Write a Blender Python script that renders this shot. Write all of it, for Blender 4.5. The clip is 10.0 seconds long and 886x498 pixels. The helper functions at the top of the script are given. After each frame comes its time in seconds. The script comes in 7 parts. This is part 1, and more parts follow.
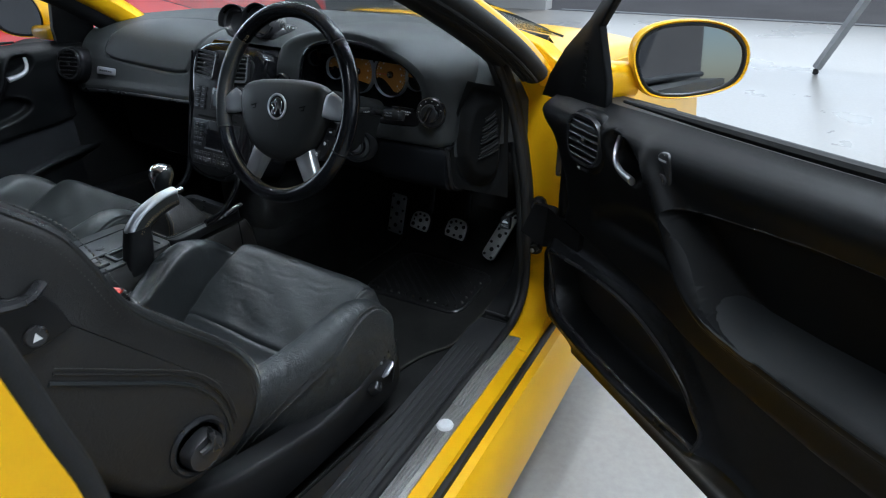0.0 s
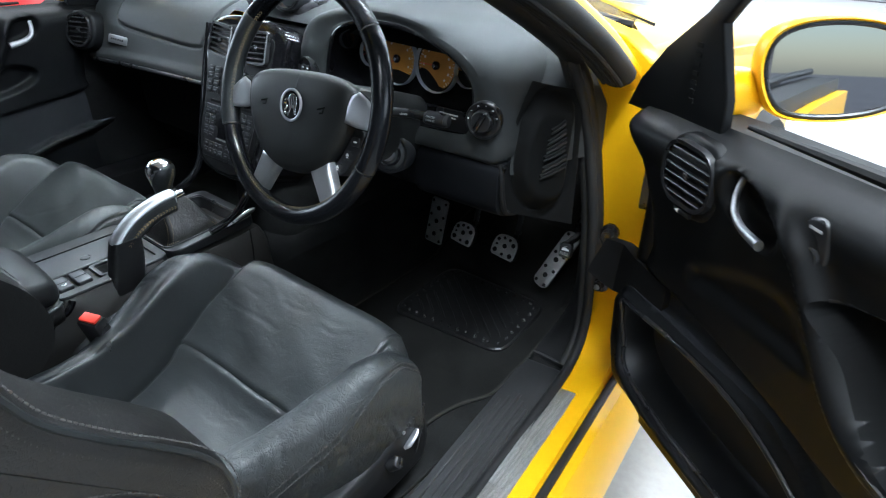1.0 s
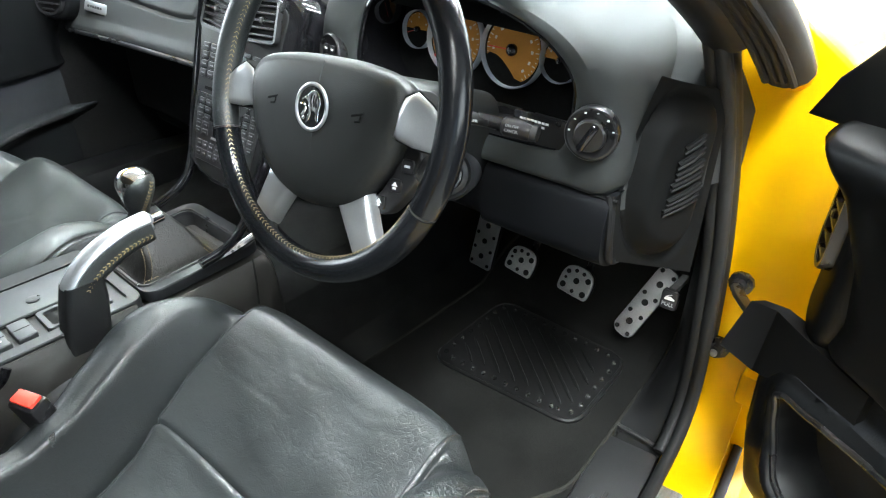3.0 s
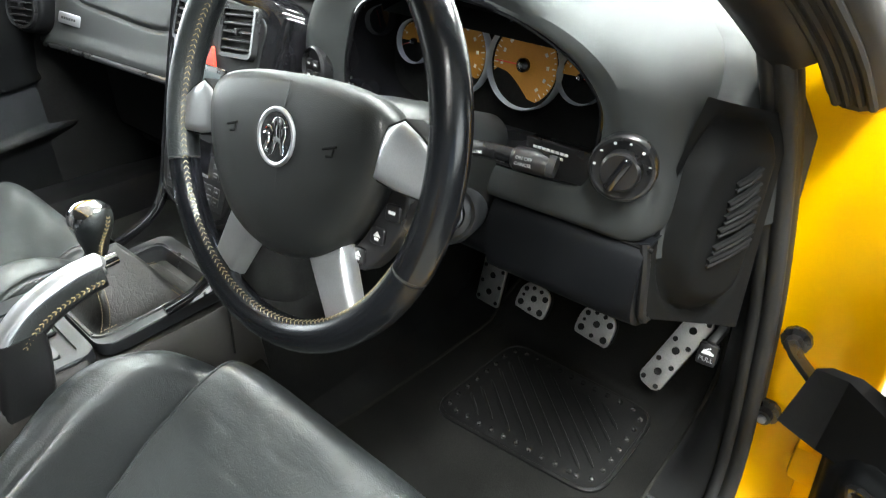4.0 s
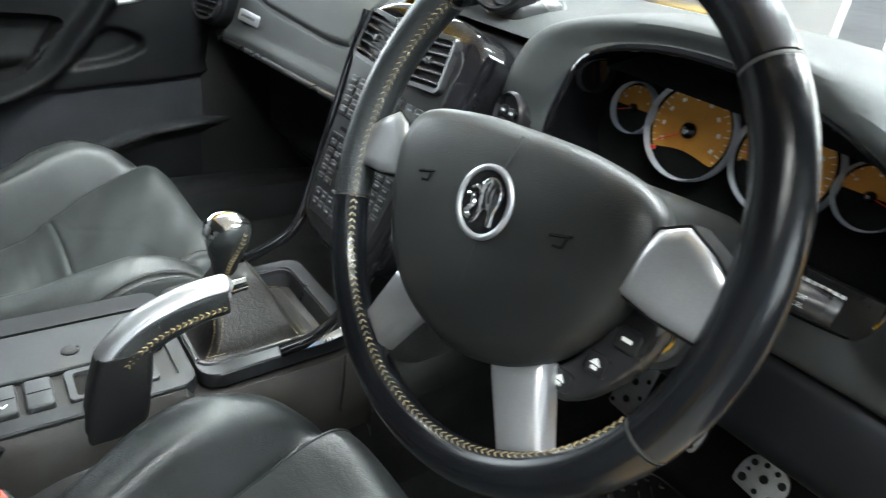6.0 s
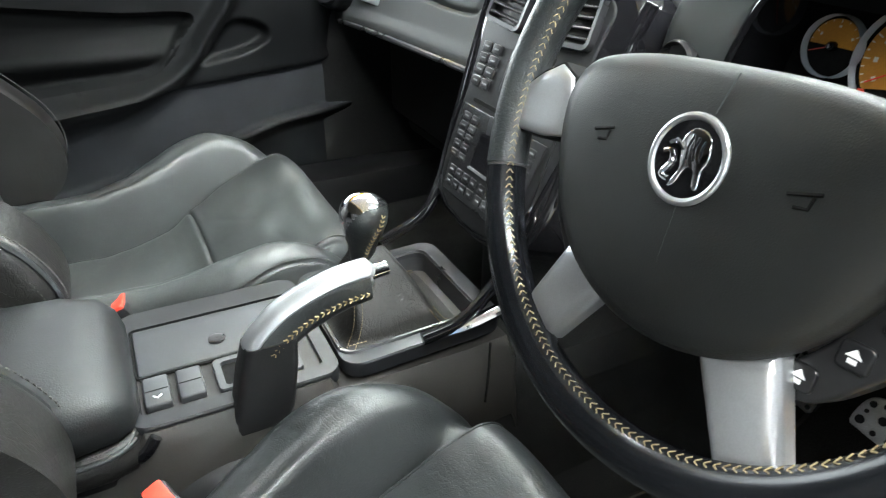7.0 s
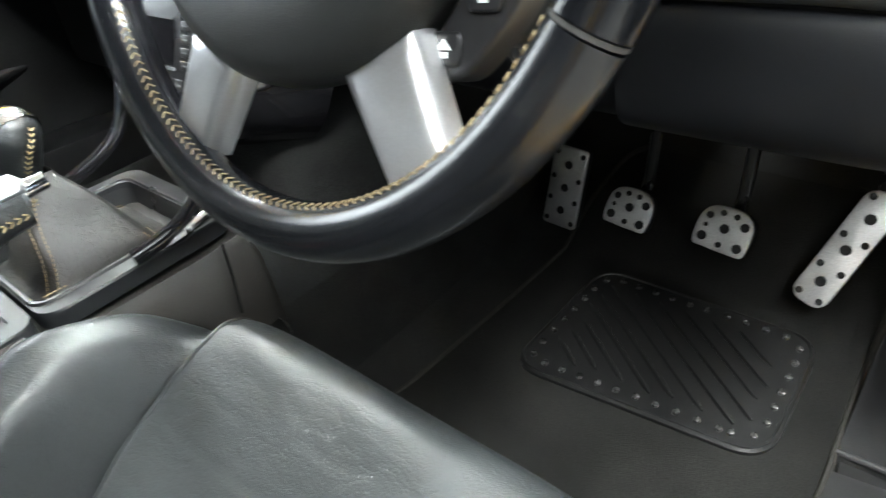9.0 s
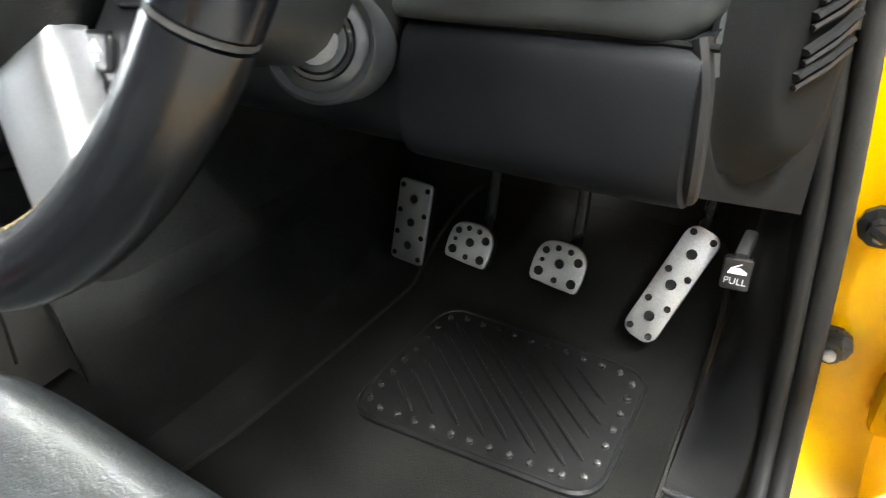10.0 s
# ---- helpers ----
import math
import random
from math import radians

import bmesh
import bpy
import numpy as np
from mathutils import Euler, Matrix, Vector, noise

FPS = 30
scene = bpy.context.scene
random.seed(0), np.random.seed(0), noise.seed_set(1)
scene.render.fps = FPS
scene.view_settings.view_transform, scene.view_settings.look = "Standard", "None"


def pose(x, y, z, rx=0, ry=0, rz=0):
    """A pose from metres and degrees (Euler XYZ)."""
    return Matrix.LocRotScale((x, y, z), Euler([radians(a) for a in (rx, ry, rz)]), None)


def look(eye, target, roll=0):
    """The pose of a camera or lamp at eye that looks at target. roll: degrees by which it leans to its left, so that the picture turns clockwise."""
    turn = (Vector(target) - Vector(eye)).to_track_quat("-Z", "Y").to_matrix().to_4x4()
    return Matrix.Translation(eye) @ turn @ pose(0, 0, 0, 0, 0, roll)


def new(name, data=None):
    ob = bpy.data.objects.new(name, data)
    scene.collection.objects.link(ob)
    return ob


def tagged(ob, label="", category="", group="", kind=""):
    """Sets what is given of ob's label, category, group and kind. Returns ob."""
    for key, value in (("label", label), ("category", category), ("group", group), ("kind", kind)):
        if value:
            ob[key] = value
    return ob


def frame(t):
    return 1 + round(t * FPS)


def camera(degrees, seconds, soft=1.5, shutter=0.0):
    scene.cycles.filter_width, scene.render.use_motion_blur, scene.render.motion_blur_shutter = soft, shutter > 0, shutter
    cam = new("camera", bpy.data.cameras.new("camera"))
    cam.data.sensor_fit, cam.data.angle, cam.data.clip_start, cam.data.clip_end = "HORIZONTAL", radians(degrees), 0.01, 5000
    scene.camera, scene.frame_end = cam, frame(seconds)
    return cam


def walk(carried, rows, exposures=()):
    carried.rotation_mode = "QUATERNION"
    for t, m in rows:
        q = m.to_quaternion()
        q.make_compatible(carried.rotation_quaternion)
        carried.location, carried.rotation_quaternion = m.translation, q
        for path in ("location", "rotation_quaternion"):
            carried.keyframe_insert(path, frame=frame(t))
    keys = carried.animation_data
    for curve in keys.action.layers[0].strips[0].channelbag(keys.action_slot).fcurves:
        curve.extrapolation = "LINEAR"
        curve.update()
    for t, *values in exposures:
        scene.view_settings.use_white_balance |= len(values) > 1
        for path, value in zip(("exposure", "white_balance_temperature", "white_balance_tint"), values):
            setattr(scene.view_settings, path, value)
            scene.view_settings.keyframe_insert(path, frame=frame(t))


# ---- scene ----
cam = camera(68.2, 10.0, 1.1, 0.3)
PATH = [
    (0, (1.378, -0.801, 1.243), (0.322, 0.635, 0.337), -2.0),
    (0.5, (1.29, -0.68, 1.235), (0.208, 0.714, 0.294), -1.4),
    (1, (1.2, -0.574, 1.229), (0.072, 0.748, 0.239), -0.6),
    (1.5, (1.077, -0.504, 1.202), (-0.062, 0.789, 0.187), -0.1),
    (2, (0.985, -0.469, 1.185), (-0.141, 0.823, 0.153), -0.2),
    (2.5, (0.952, -0.442, 1.172), (-0.167, 0.852, 0.136), -0.2),
    (2.7, (0.942, -0.419, 1.168), (-0.175, 0.871, 0.124), 0.2),
    (3.8, (0.862, -0.282, 1.126), (-0.297, 0.976, 0.089), -0.6),
    (4, (0.844, -0.268, 1.125), (-0.319, 1.001, 0.107), -0.3),
    (4.5, (0.814, -0.246, 1.13), (-0.38, 1.03, 0.157), 0.3),
    (5, (0.777, -0.226, 1.122), (-0.455, 1.045, 0.191), 2.6),
    (5.5, (0.724, -0.219, 1.106), (-0.578, 0.995, 0.193), 5.4),
    (6, (0.686, -0.24, 1.093), (-0.711, 0.858, 0.175), 7.7),
    (6.2, (0.669, -0.247, 1.087), (-0.775, 0.777, 0.156), 7.2),
    (7.3, (0.615, -0.244, 1.046), (-0.951, 0.502, 0.052), -1.1),
    (7.5, (0.612, -0.256, 1.041), (-0.935, 0.516, 0.037), -4.1),
    (8, (0.598, -0.261, 1.021), (-0.877, 0.565, -0.047), -11.9),
    (8.5, (0.618, -0.224, 0.967), (-0.726, 0.769, -0.132), -11.9),
    (9, (0.658, -0.175, 0.926), (-0.496, 1.034, -0.173), -6.8),
    (9.5, (0.685, -0.143, 0.915), (-0.334, 1.212, -0.147), -2.6),
    (9.7, (0.689, -0.126, 0.906), (-0.291, 1.269, -0.14), -2.3),
    (10, (0.7, -0.1, 0.9), (-0.242, 1.335, -0.126), -1.6),
]
EXPOSURE = [(0.0, -0.9, 5800, 8), (0.5, -0.45, 5800, 7), (1.0, 0.1, 5850, 7), (1.5, 0.62, 6000, 6), (2.5, 1.2, 6250, 5), (4.0, 1.35, 6800, 6), (5.0, 1.15, 6700, 6), (6.0, 1.05, 6550, 6), (7.5, 1.5, 6750, 7), (8.5, 1.63, 6700, 7), (9.5, 1.78, 6750, 7), (10.0, 2.1, 6900, 9)]
walk(cam, [(t, look(eye, target, roll)) for t, eye, target, roll in PATH], EXPOSURE)

# ---------------------------------------------------------------- light
world = bpy.data.worlds.new("sky")
scene.world = world
world.use_nodes = True
wn = world.node_tree.nodes
sky = wn.new("ShaderNodeTexSky")
sky.sky_type, sky.sun_disc = "NISHITA", False
sky.sun_elevation, sky.sun_rotation = radians(48), radians(25)
world.node_tree.links.new(sky.outputs[0], wn["Background"].inputs[0])
wn["Background"].inputs[1].default_value = 0.12
sun = new("sun", bpy.data.lights.new("sun", "SUN"))
sun.data.energy, sun.data.angle, sun.data.color = 3.5, radians(0.6), (1.0, 0.95, 0.86)
sun.matrix_basis = look((8, 14, 18), (0, 0, 0))


def area_lamp(name, eye, target, sx, sy, watts, colour=(1, 1, 1)):
    ob = new(name, bpy.data.lights.new(name, "AREA"))
    ob.data.shape, ob.data.size, ob.data.size_y = "RECTANGLE", sx, sy
    ob.data.energy, ob.data.color = watts, colour
    ob.matrix_basis = look(eye, target)
    return ob


area_lamp("daylight_in_doorway", (1.5, 8.0, 1.9), (1.0, 0, 0.9), 8.5, 3.3, 290, (0.95, 0.98, 1.0))
# The open side on the right is assumed and unseen; added as cabin fill.
area_lamp("added_side_daylight", (6.9, 0.3, 2.0), (0.0, 0.2, 0.7), 3.6, 2.9, 130, (0.90, 0.96, 1.0))
area_lamp("daylight_in_window", (-5.9, 0.6, 2.1), (0.0, 0.0, 0.8), 6.0, 2.6, 330, (0.86, 0.94, 1.0))
# Unseen tubes, added where seats, dash and mat need light from above.
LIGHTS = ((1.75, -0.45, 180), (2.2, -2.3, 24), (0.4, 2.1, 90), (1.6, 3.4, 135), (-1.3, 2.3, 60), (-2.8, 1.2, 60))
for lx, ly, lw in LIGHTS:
    area_lamp("unseen_ceiling_fill", (lx, ly, 3.39), (lx, ly + 0.001, 0), 0.35, 2.4, lw, (0.90, 0.96, 1.0))


# ---------------------------------------------------------------- materials
def material(name, colour, rough=0.5, metal=0.0, grain=0.0, grain_size=400.0, bump=0.0, blotch=0.0, blotch_size=6.0,
             coat=0.0, rough_var=0.0, voronoi=False, stretch=None, specular=0.5):
    m = bpy.data.materials.new(name)
    m.use_nodes = True
    n, links = m.node_tree.nodes, m.node_tree.links
    b = n["Principled BSDF"]
    b.inputs["Roughness"].default_value, b.inputs["Metallic"].default_value = rough, metal
    b.inputs["Specular IOR Level"].default_value = specular
    b.inputs["Coat Weight"].default_value, b.inputs["Coat Roughness"].default_value = coat, 0.04
    b.inputs["Base Color"].default_value = (*colour, 1)
    co = n.new("ShaderNodeTexCoord").outputs["Object"]
    if stretch:
        mp = n.new("ShaderNodeMapping")
        mp.inputs["Scale"].default_value = stretch
        links.new(co, mp.inputs["Vector"])
        co = mp.outputs[0]
    big = n.new("ShaderNodeTexNoise")
    big.inputs["Scale"].default_value, big.inputs["Detail"].default_value = blotch_size, 5
    links.new(co, big.inputs["Vector"])
    if voronoi:
        fine = n.new("ShaderNodeTexVoronoi")
        fine.feature = "DISTANCE_TO_EDGE"
        fine_out = fine.outputs["Distance"]
    else:
        fine = n.new("ShaderNodeTexNoise")
        fine.inputs["Detail"].default_value = 3
        fine_out = fine.outputs[0]
    fine.inputs["Scale"].default_value = grain_size
    links.new(co, fine.inputs["Vector"])
    if blotch or grain:
        def swing(source, amount):
            r = n.new("ShaderNodeMapRange")
            r.inputs["From Min"].default_value, r.inputs["From Max"].default_value = 0.3, 0.7
            r.inputs["To Min"].default_value, r.inputs["To Max"].default_value = 1 - amount, 1 + amount
            links.new(source, r.inputs["Value"])
            return r.outputs[0]
        mul = n.new("ShaderNodeMath")
        mul.operation = "MULTIPLY"
        links.new(swing(big.outputs[0], blotch), mul.inputs[0])
        links.new(swing(fine_out, grain), mul.inputs[1])
        sc = n.new("ShaderNodeVectorMath")
        sc.operation = "SCALE"
        sc.inputs[0].default_value = colour
        links.new(mul.outputs[0], sc.inputs["Scale"])
        links.new(sc.outputs[0], b.inputs["Base Color"])
    if rough_var:
        r = n.new("ShaderNodeMapRange")
        r.inputs["From Min"].default_value, r.inputs["From Max"].default_value = 0.3, 0.7
        r.inputs["To Min"].default_value, r.inputs["To Max"].default_value = max(0.02, rough - rough_var), min(1, rough + rough_var)
        links.new(big.outputs[0], r.inputs["Value"])
        links.new(r.outputs[0], b.inputs["Roughness"])
    if bump:
        bp = n.new("ShaderNodeBump")
        bp.inputs["Strength"].default_value, bp.inputs["Distance"].default_value = bump, 0.0006
        links.new(fine_out, bp.inputs["Height"])
        links.new(bp.outputs[0], b.inputs["Normal"])
    return m


def leather_material(name, colour, rough, crease, side_wear=0.0):
    """Grained hide: pores, long soft creases and polished patches; side_wear deepens the wrinkles towards +x, where one slides in."""
    m = material(name, colour, rough, 0, 0.15, 520, 0.0, 0.35, 7, rough_var=0.10, specular=0.6)
    n, links = m.node_tree.nodes, m.node_tree.links
    co = n.new("ShaderNodeTexCoord").outputs["Object"]
    cell = n.new("ShaderNodeTexVoronoi")
    cell.feature = "DISTANCE_TO_EDGE"
    cell.inputs["Scale"].default_value = 420
    links.new(co, cell.inputs["Vector"])
    fold = n.new("ShaderNodeTexNoise")
    fold.inputs["Scale"].default_value, fold.inputs["Detail"].default_value, fold.inputs["Distortion"].default_value = 26, 5, 0.9
    links.new(co, fold.inputs["Vector"])
    # a web of fine creases, bent by the folds
    bend = n.new("ShaderNodeVectorMath")
    bend.operation = "MULTIPLY_ADD"
    bend.inputs[1].default_value = (0.05, 0.05, 0.05)
    links.new(fold.outputs[1], bend.inputs[0])
    links.new(co, bend.inputs[2])
    web = n.new("ShaderNodeTexVoronoi")
    web.feature = "DISTANCE_TO_EDGE"
    web.inputs["Scale"].default_value = 95
    links.new(bend.outputs[0], web.inputs["Vector"])
    flat = n.new("ShaderNodeMapRange")
    flat.inputs["From Max"].default_value = 0.10
    links.new(web.outputs["Distance"], flat.inputs["Value"])
    b3 = n.new("ShaderNodeBump")
    b3.inputs["Strength"].default_value, b3.inputs["Distance"].default_value = crease * 0.8, 0.0010
    links.new(flat.outputs[0], b3.inputs["Height"])
    # long drawn-out wrinkles across the hide
    stretch = n.new("ShaderNodeMapping")
    stretch.inputs["Scale"].default_value = (16, 95, 40)
    stretch.inputs["Rotation"].default_value = (0, 0, 0.5)
    links.new(bend.outputs[0], stretch.inputs["Vector"])
    pull = n.new("ShaderNodeTexNoise")
    pull.inputs["Scale"].default_value, pull.inputs["Detail"].default_value, pull.inputs["Roughness"].default_value = 1.0, 4, 0.6
    links.new(stretch.outputs[0], pull.inputs["Vector"])
    b4 = n.new("ShaderNodeBump")
    b4.inputs["Strength"].default_value, b4.inputs["Distance"].default_value = crease * 1.5, 0.0016
    links.new(pull.outputs[0], b4.inputs["Height"])
    links.new(b4.outputs[0], b3.inputs["Normal"])
    b1, b2 = n.new("ShaderNodeBump"), n.new("ShaderNodeBump")
    b1.inputs["Strength"].default_value, b1.inputs["Distance"].default_value = 0.38, 0.0006
    b2.inputs["Strength"].default_value, b2.inputs["Distance"].default_value = crease, 0.0035
    links.new(cell.outputs["Distance"], b1.inputs["Height"])
    links.new(fold.outputs[0], b2.inputs["Height"])
    links.new(b2.outputs[0], b4.inputs["Normal"])
    if side_wear:
        sep, worn = n.new("ShaderNodeSeparateXYZ"), n.new("ShaderNodeMapRange")
        links.new(co, sep.inputs[0])
        links.new(sep.outputs[0], worn.inputs["Value"])
        worn.inputs["From Min"].default_value, worn.inputs["From Max"].default_value = 0.10, 0.21
        worn.inputs["To Min"].default_value, worn.inputs["To Max"].default_value = crease, side_wear
        for bump_node, reach in ((b3, 0.0008), (b4, 0.0042)):
            bump_node.inputs["Distance"].default_value = reach
            links.new(worn.outputs[0], bump_node.inputs["Strength"])
    links.new(b3.outputs[0], b1.inputs["Normal"])
    links.new(b1.outputs[0], n["Principled BSDF"].inputs["Normal"])
    return m


LEATHER = leather_material("black leather", (0.0145, 0.0165, 0.0172), 0.35, 0.21)
SEAT_LEATHER = leather_material("driver seat leather", (0.0185, 0.0208, 0.0216), 0.36, 0.14, 0.60)
SEAT_LEATHER.node_tree.nodes["Principled BSDF"].inputs["Specular IOR Level"].default_value = 0.65
# Smoother hide; its paler colour holds the sheen from the windscreen.
SEAT_SMOOTH = leather_material("smooth seat leather, windscreen sheen in its colour", (0.0310, 0.0342, 0.0342), 0.42, 0.07)
LEATHER_SOFT = leather_material("soft black leather", (0.0065, 0.0072, 0.0078), 0.48, 0.06)
LEATHER_SOFT.node_tree.nodes["Principled BSDF"].inputs["Specular IOR Level"].default_value = 0.36
LEATHER_WORN = leather_material("creased black leather", (0.0100, 0.0095, 0.0091), 0.46, 0.26)
LEATHER_WORN.node_tree.nodes["Principled BSDF"].inputs["Specular IOR Level"].default_value = 0.42
RIM_LEATHER = material("polished rim leather", (0.0050, 0.0054, 0.0066), 0.21, 0, 0.1, 900, 0.08, 0.3, 14, rough_var=0.05, voronoi=True, specular=0.30)
AIRBAG = material("grained airbag vinyl", (0.0130, 0.0139, 0.0139), 0.42, 0, 0.2, 620, 0.30, 0.2, 12, rough_var=0.07, voronoi=True, specular=0.42)
VINYL = material("black vinyl", (0.0050, 0.0053, 0.0058), 0.42, 0, 0.2, 700, 0.3, 0.2, 7, rough_var=0.08, voronoi=True, specular=0.17)
DASH = material("soft dash plastic", (0.0400, 0.0428, 0.0432), 0.55, 0, 0.2, 900, 0.22, 0.15, 6, rough_var=0.05, voronoi=True, specular=0.15)
PLASTIC = material("black moulded plastic", (0.0075, 0.0075, 0.008), 0.50, 0, 0.2, 800, 0.25, 0.2, 8, rough_var=0.1, specular=0.28)
KNEE = material("dark lower dash plastic", (0.0045, 0.005, 0.0062), 0.44, 0, 0.2, 900, 0.2, 0.2, 8, rough_var=0.06, specular=0.22)
SMOOTH = material("smooth black plastic", (0.012, 0.012, 0.013), 0.3, 0, 0.1, 300, 0.05, 0.2, 12, rough_var=0.08)
GREY_PLASTIC = material("dark grey console plastic", (0.031, 0.0325, 0.035), 0.36, 0, 0.12, 800, 0.12, 0.15, 10, rough_var=0.08)
GLOSS = material("piano black", (0.006, 0.006, 0.007), 0.07, 0, 0, 300, 0, 0.2, 8, rough_var=0.04)
RUBBER = material("black rubber", (0.011, 0.011, 0.0112), 0.62, 0, 0.2, 500, 0.2, 0.3, 20, specular=0.35)
MAT_RUBBER = material("scuffed mat rubber", (0.0085, 0.0085, 0.0085), 0.36, 0, 0.3, 300, 0.2, 0.2, 60, rough_var=0.03)
# Nubs are paler and glossier than the pad around them.
NUB = material("paler glossy rubber nubs", (0.030, 0.030, 0.029), 0.26, 0, 0.3, 400, 0.1, 0.3, 40)
BOOT = leather_material("soft boot leather", (0.0150, 0.0140, 0.0128), 0.50, 0.35)
CARPET = material("black carpet", (0.0140, 0.0140, 0.0137), 0.95, 0, 0.6, 900, 1.0, 0.35, 14, specular=0.1)
# Mat toned apart from CARPET to make up for the light on it.
MAT_CARPET = material("mat carpet toned for the light on it", (0.0100, 0.0099, 0.0093), 0.95, 0, 0.6, 700, 1.0, 0.35, 12, specular=0.1)
BINDING = material("grey mat binding", (0.028, 0.027, 0.024), 0.85, 0, 0.4, 900, 0.6, 0.2, 20, specular=0.1)
CONSOLE_GLOSS = material("dark satin console frame", (0.0105, 0.0112, 0.0125), 0.38, 0, 0.1, 300, 0.0, 0.15, 10, rough_var=0.05, specular=0.4)
CONSOLE_SIDE = material("grained console side plastic", (0.019, 0.0178, 0.0165), 0.46, 0, 0.2, 800, 0.25, 0.2, 8, rough_var=0.08, specular=0.35)
DIM_MARK = material("dim button print", (0.15, 0.155, 0.16), 0.6, 0, 0.05, 300)
# Sill emblem: metallic shine given as a pale, non-metal colour.
BADGE = material("silver badge, shine in its colour", (0.72, 0.72, 0.73), 0.3, 0.0, 0.05, 300, rough_var=0.05)
INSERT_SKIN = material("dark door insert skin", (0.0045, 0.0048, 0.0050), 0.65, 0, 0.25, 700, 0.25, 0.25, 9, rough_var=0.06, voronoi=True, specular=0.12)
SEAM_THREAD = material("grey-black seam thread", (0.052, 0.050, 0.047), 0.7, 0, 0.2, 900)
KICK = material("black kick panel plastic", (0.016, 0.016, 0.0165), 0.42, 0, 0.25, 700, 0.2, 0.3, 9, rough_var=0.08, specular=0.4)
SCUFF = material("dark grey scuff plastic", (0.034, 0.034, 0.035), 0.42, 0, 0.25, 700, 0.25, 0.3, 9, rough_var=0.1, specular=0.45)
SLEEVE = material("black sleeve cloth", (0.005, 0.005, 0.0052), 0.9, 0, 0.4, 1100, 0.6, 0.2, 10, specular=0.1)
CLOTH = material("dark door cloth", (0.014, 0.015, 0.017), 0.9, 0, 0.5, 1100, 0.7, 0.2, 10, specular=0.15)
HEADLINER = material("dark headliner cloth", (0.09, 0.09, 0.09), 0.9, 0, 0.2, 900, 0.4, 0.06, 4, specular=0.1)
# Near-black: the deep shade of recesses and gaps is put into this colour.
VOID = material("near-black lining and deep shade", (0.007, 0.007, 0.007), 0.9, 0, 0.2, 200, 0.1, 0.2, 8, specular=0.1)
SATIN = material("satin silver", (0.50, 0.51, 0.53), 0.32, 0.85, 0.06, 900, 0.05, 0.1, 14, rough_var=0.06)
CHROME = material("chrome", (0.78, 0.78, 0.8), 0.09, 1, 0, 200, 0, 0.08, 20, rough_var=0.05)
PEDAL = material("drilled pedal aluminium", (0.72, 0.72, 0.72), 0.42, 0.9, 0.15, 700, 0.15, 0.15, 20, rough_var=0.1)
SILL_METAL = material("scuffed sill plate metal", (0.30, 0.295, 0.285), 0.45, 0.6, 0.3, 240, 0.15, 0.3, 14, stretch=(14, 1, 1), rough_var=0.12)
YELLOW = material("yellow car paint", (0.80, 0.425, 0.0008), 0.34, 0, 0.04, 900, 0.02, 0.05, 5, coat=0.14, specular=0.22)
RED_PAINT = material("red car paint", (0.55, 0.012, 0.010), 0.3, 0, 0.04, 600, 0.02, 0.06, 5, coat=0.8)
RED = material("red plastic", (0.75, 0.05, 0.03), 0.4, 0, 0.1, 400, 0.05, 0.1, 30)
WHITE_MARK = material("white print", (0.75, 0.75, 0.75), 0.6, 0, 0.05, 300)
GREY_MARK = material("grey print", (0.42, 0.43, 0.44), 0.6, 0, 0.05, 300)
THREAD = material("ochre thread", (0.19, 0.145, 0.075), 0.8, 0, 0.25, 900)
BLACK_THREAD = material("black thread", (0.022, 0.0215, 0.021), 0.7, 0, 0.2, 900)
DIAL = material("amber dial face", (0.50, 0.22, 0.028), 0.55, 0, 0.08, 700, 0.05, 0.08, 30)
LCD = material("grey display", (0.085, 0.10, 0.105), 0.22, 0, 0.05, 300)
STEEL = material("grey painted steel", (0.28, 0.29, 0.30), 0.45, 0.3, 0.1, 300, 0.1, 0.15, 8)
TYRE = material("tyre rubber", (0.02, 0.02, 0.02), 0.75, 0, 0.2, 200, 0.3)
# The chrome rings' pale reflection is put into their colour.
RING = material("chrome dial ring, gleam in its colour", (0.62, 0.66, 0.72), 0.35, 0.35, 0, 300, 0, 0.05, 20)
FLOOR = material("pale sealed concrete", (0.345, 0.335, 0.315), 0.30, 0, 0.06, 60, 0.05, 0.05, 1.3, rough_var=0.05)
WHITE_WALL = material("white painted wall", (0.55, 0.55, 0.55), 0.8, 0, 0.05, 80, 0.1, 0.06, 1.5)
WALL = material("dark grey block wall", (0.10, 0.10, 0.105), 0.8, 0, 0.06, 80, 0.2, 0.08, 1.5)
CEILING = material("grey steel ceiling", (0.26, 0.265, 0.27), 0.6, 0, 0.05, 30, 0.1, 0.1, 1.2)
ASPHALT = material("grey asphalt", (0.11, 0.11, 0.115), 0.85, 0, 0.35, 60, 0.4, 0.2, 0.8)
MIRROR = material("mirror glass", (0.86, 0.88, 0.90), 0.02, 1)
BROWN = material("cardboard", (0.42, 0.28, 0.16), 0.8, 0, 0.1, 100)
LAMP = bpy.data.materials.new("lamp diffuser")
LAMP.use_nodes = True
LAMP.node_tree.nodes["Principled BSDF"].inputs["Emission Color"].default_value = (1, 0.98, 0.95, 1)
LAMP.node_tree.nodes["Principled BSDF"].inputs["Emission Strength"].default_value = 6
GLASS = bpy.data.materials.new("clear glass")
GLASS.use_nodes = True
gb = GLASS.node_tree.nodes["Principled BSDF"]
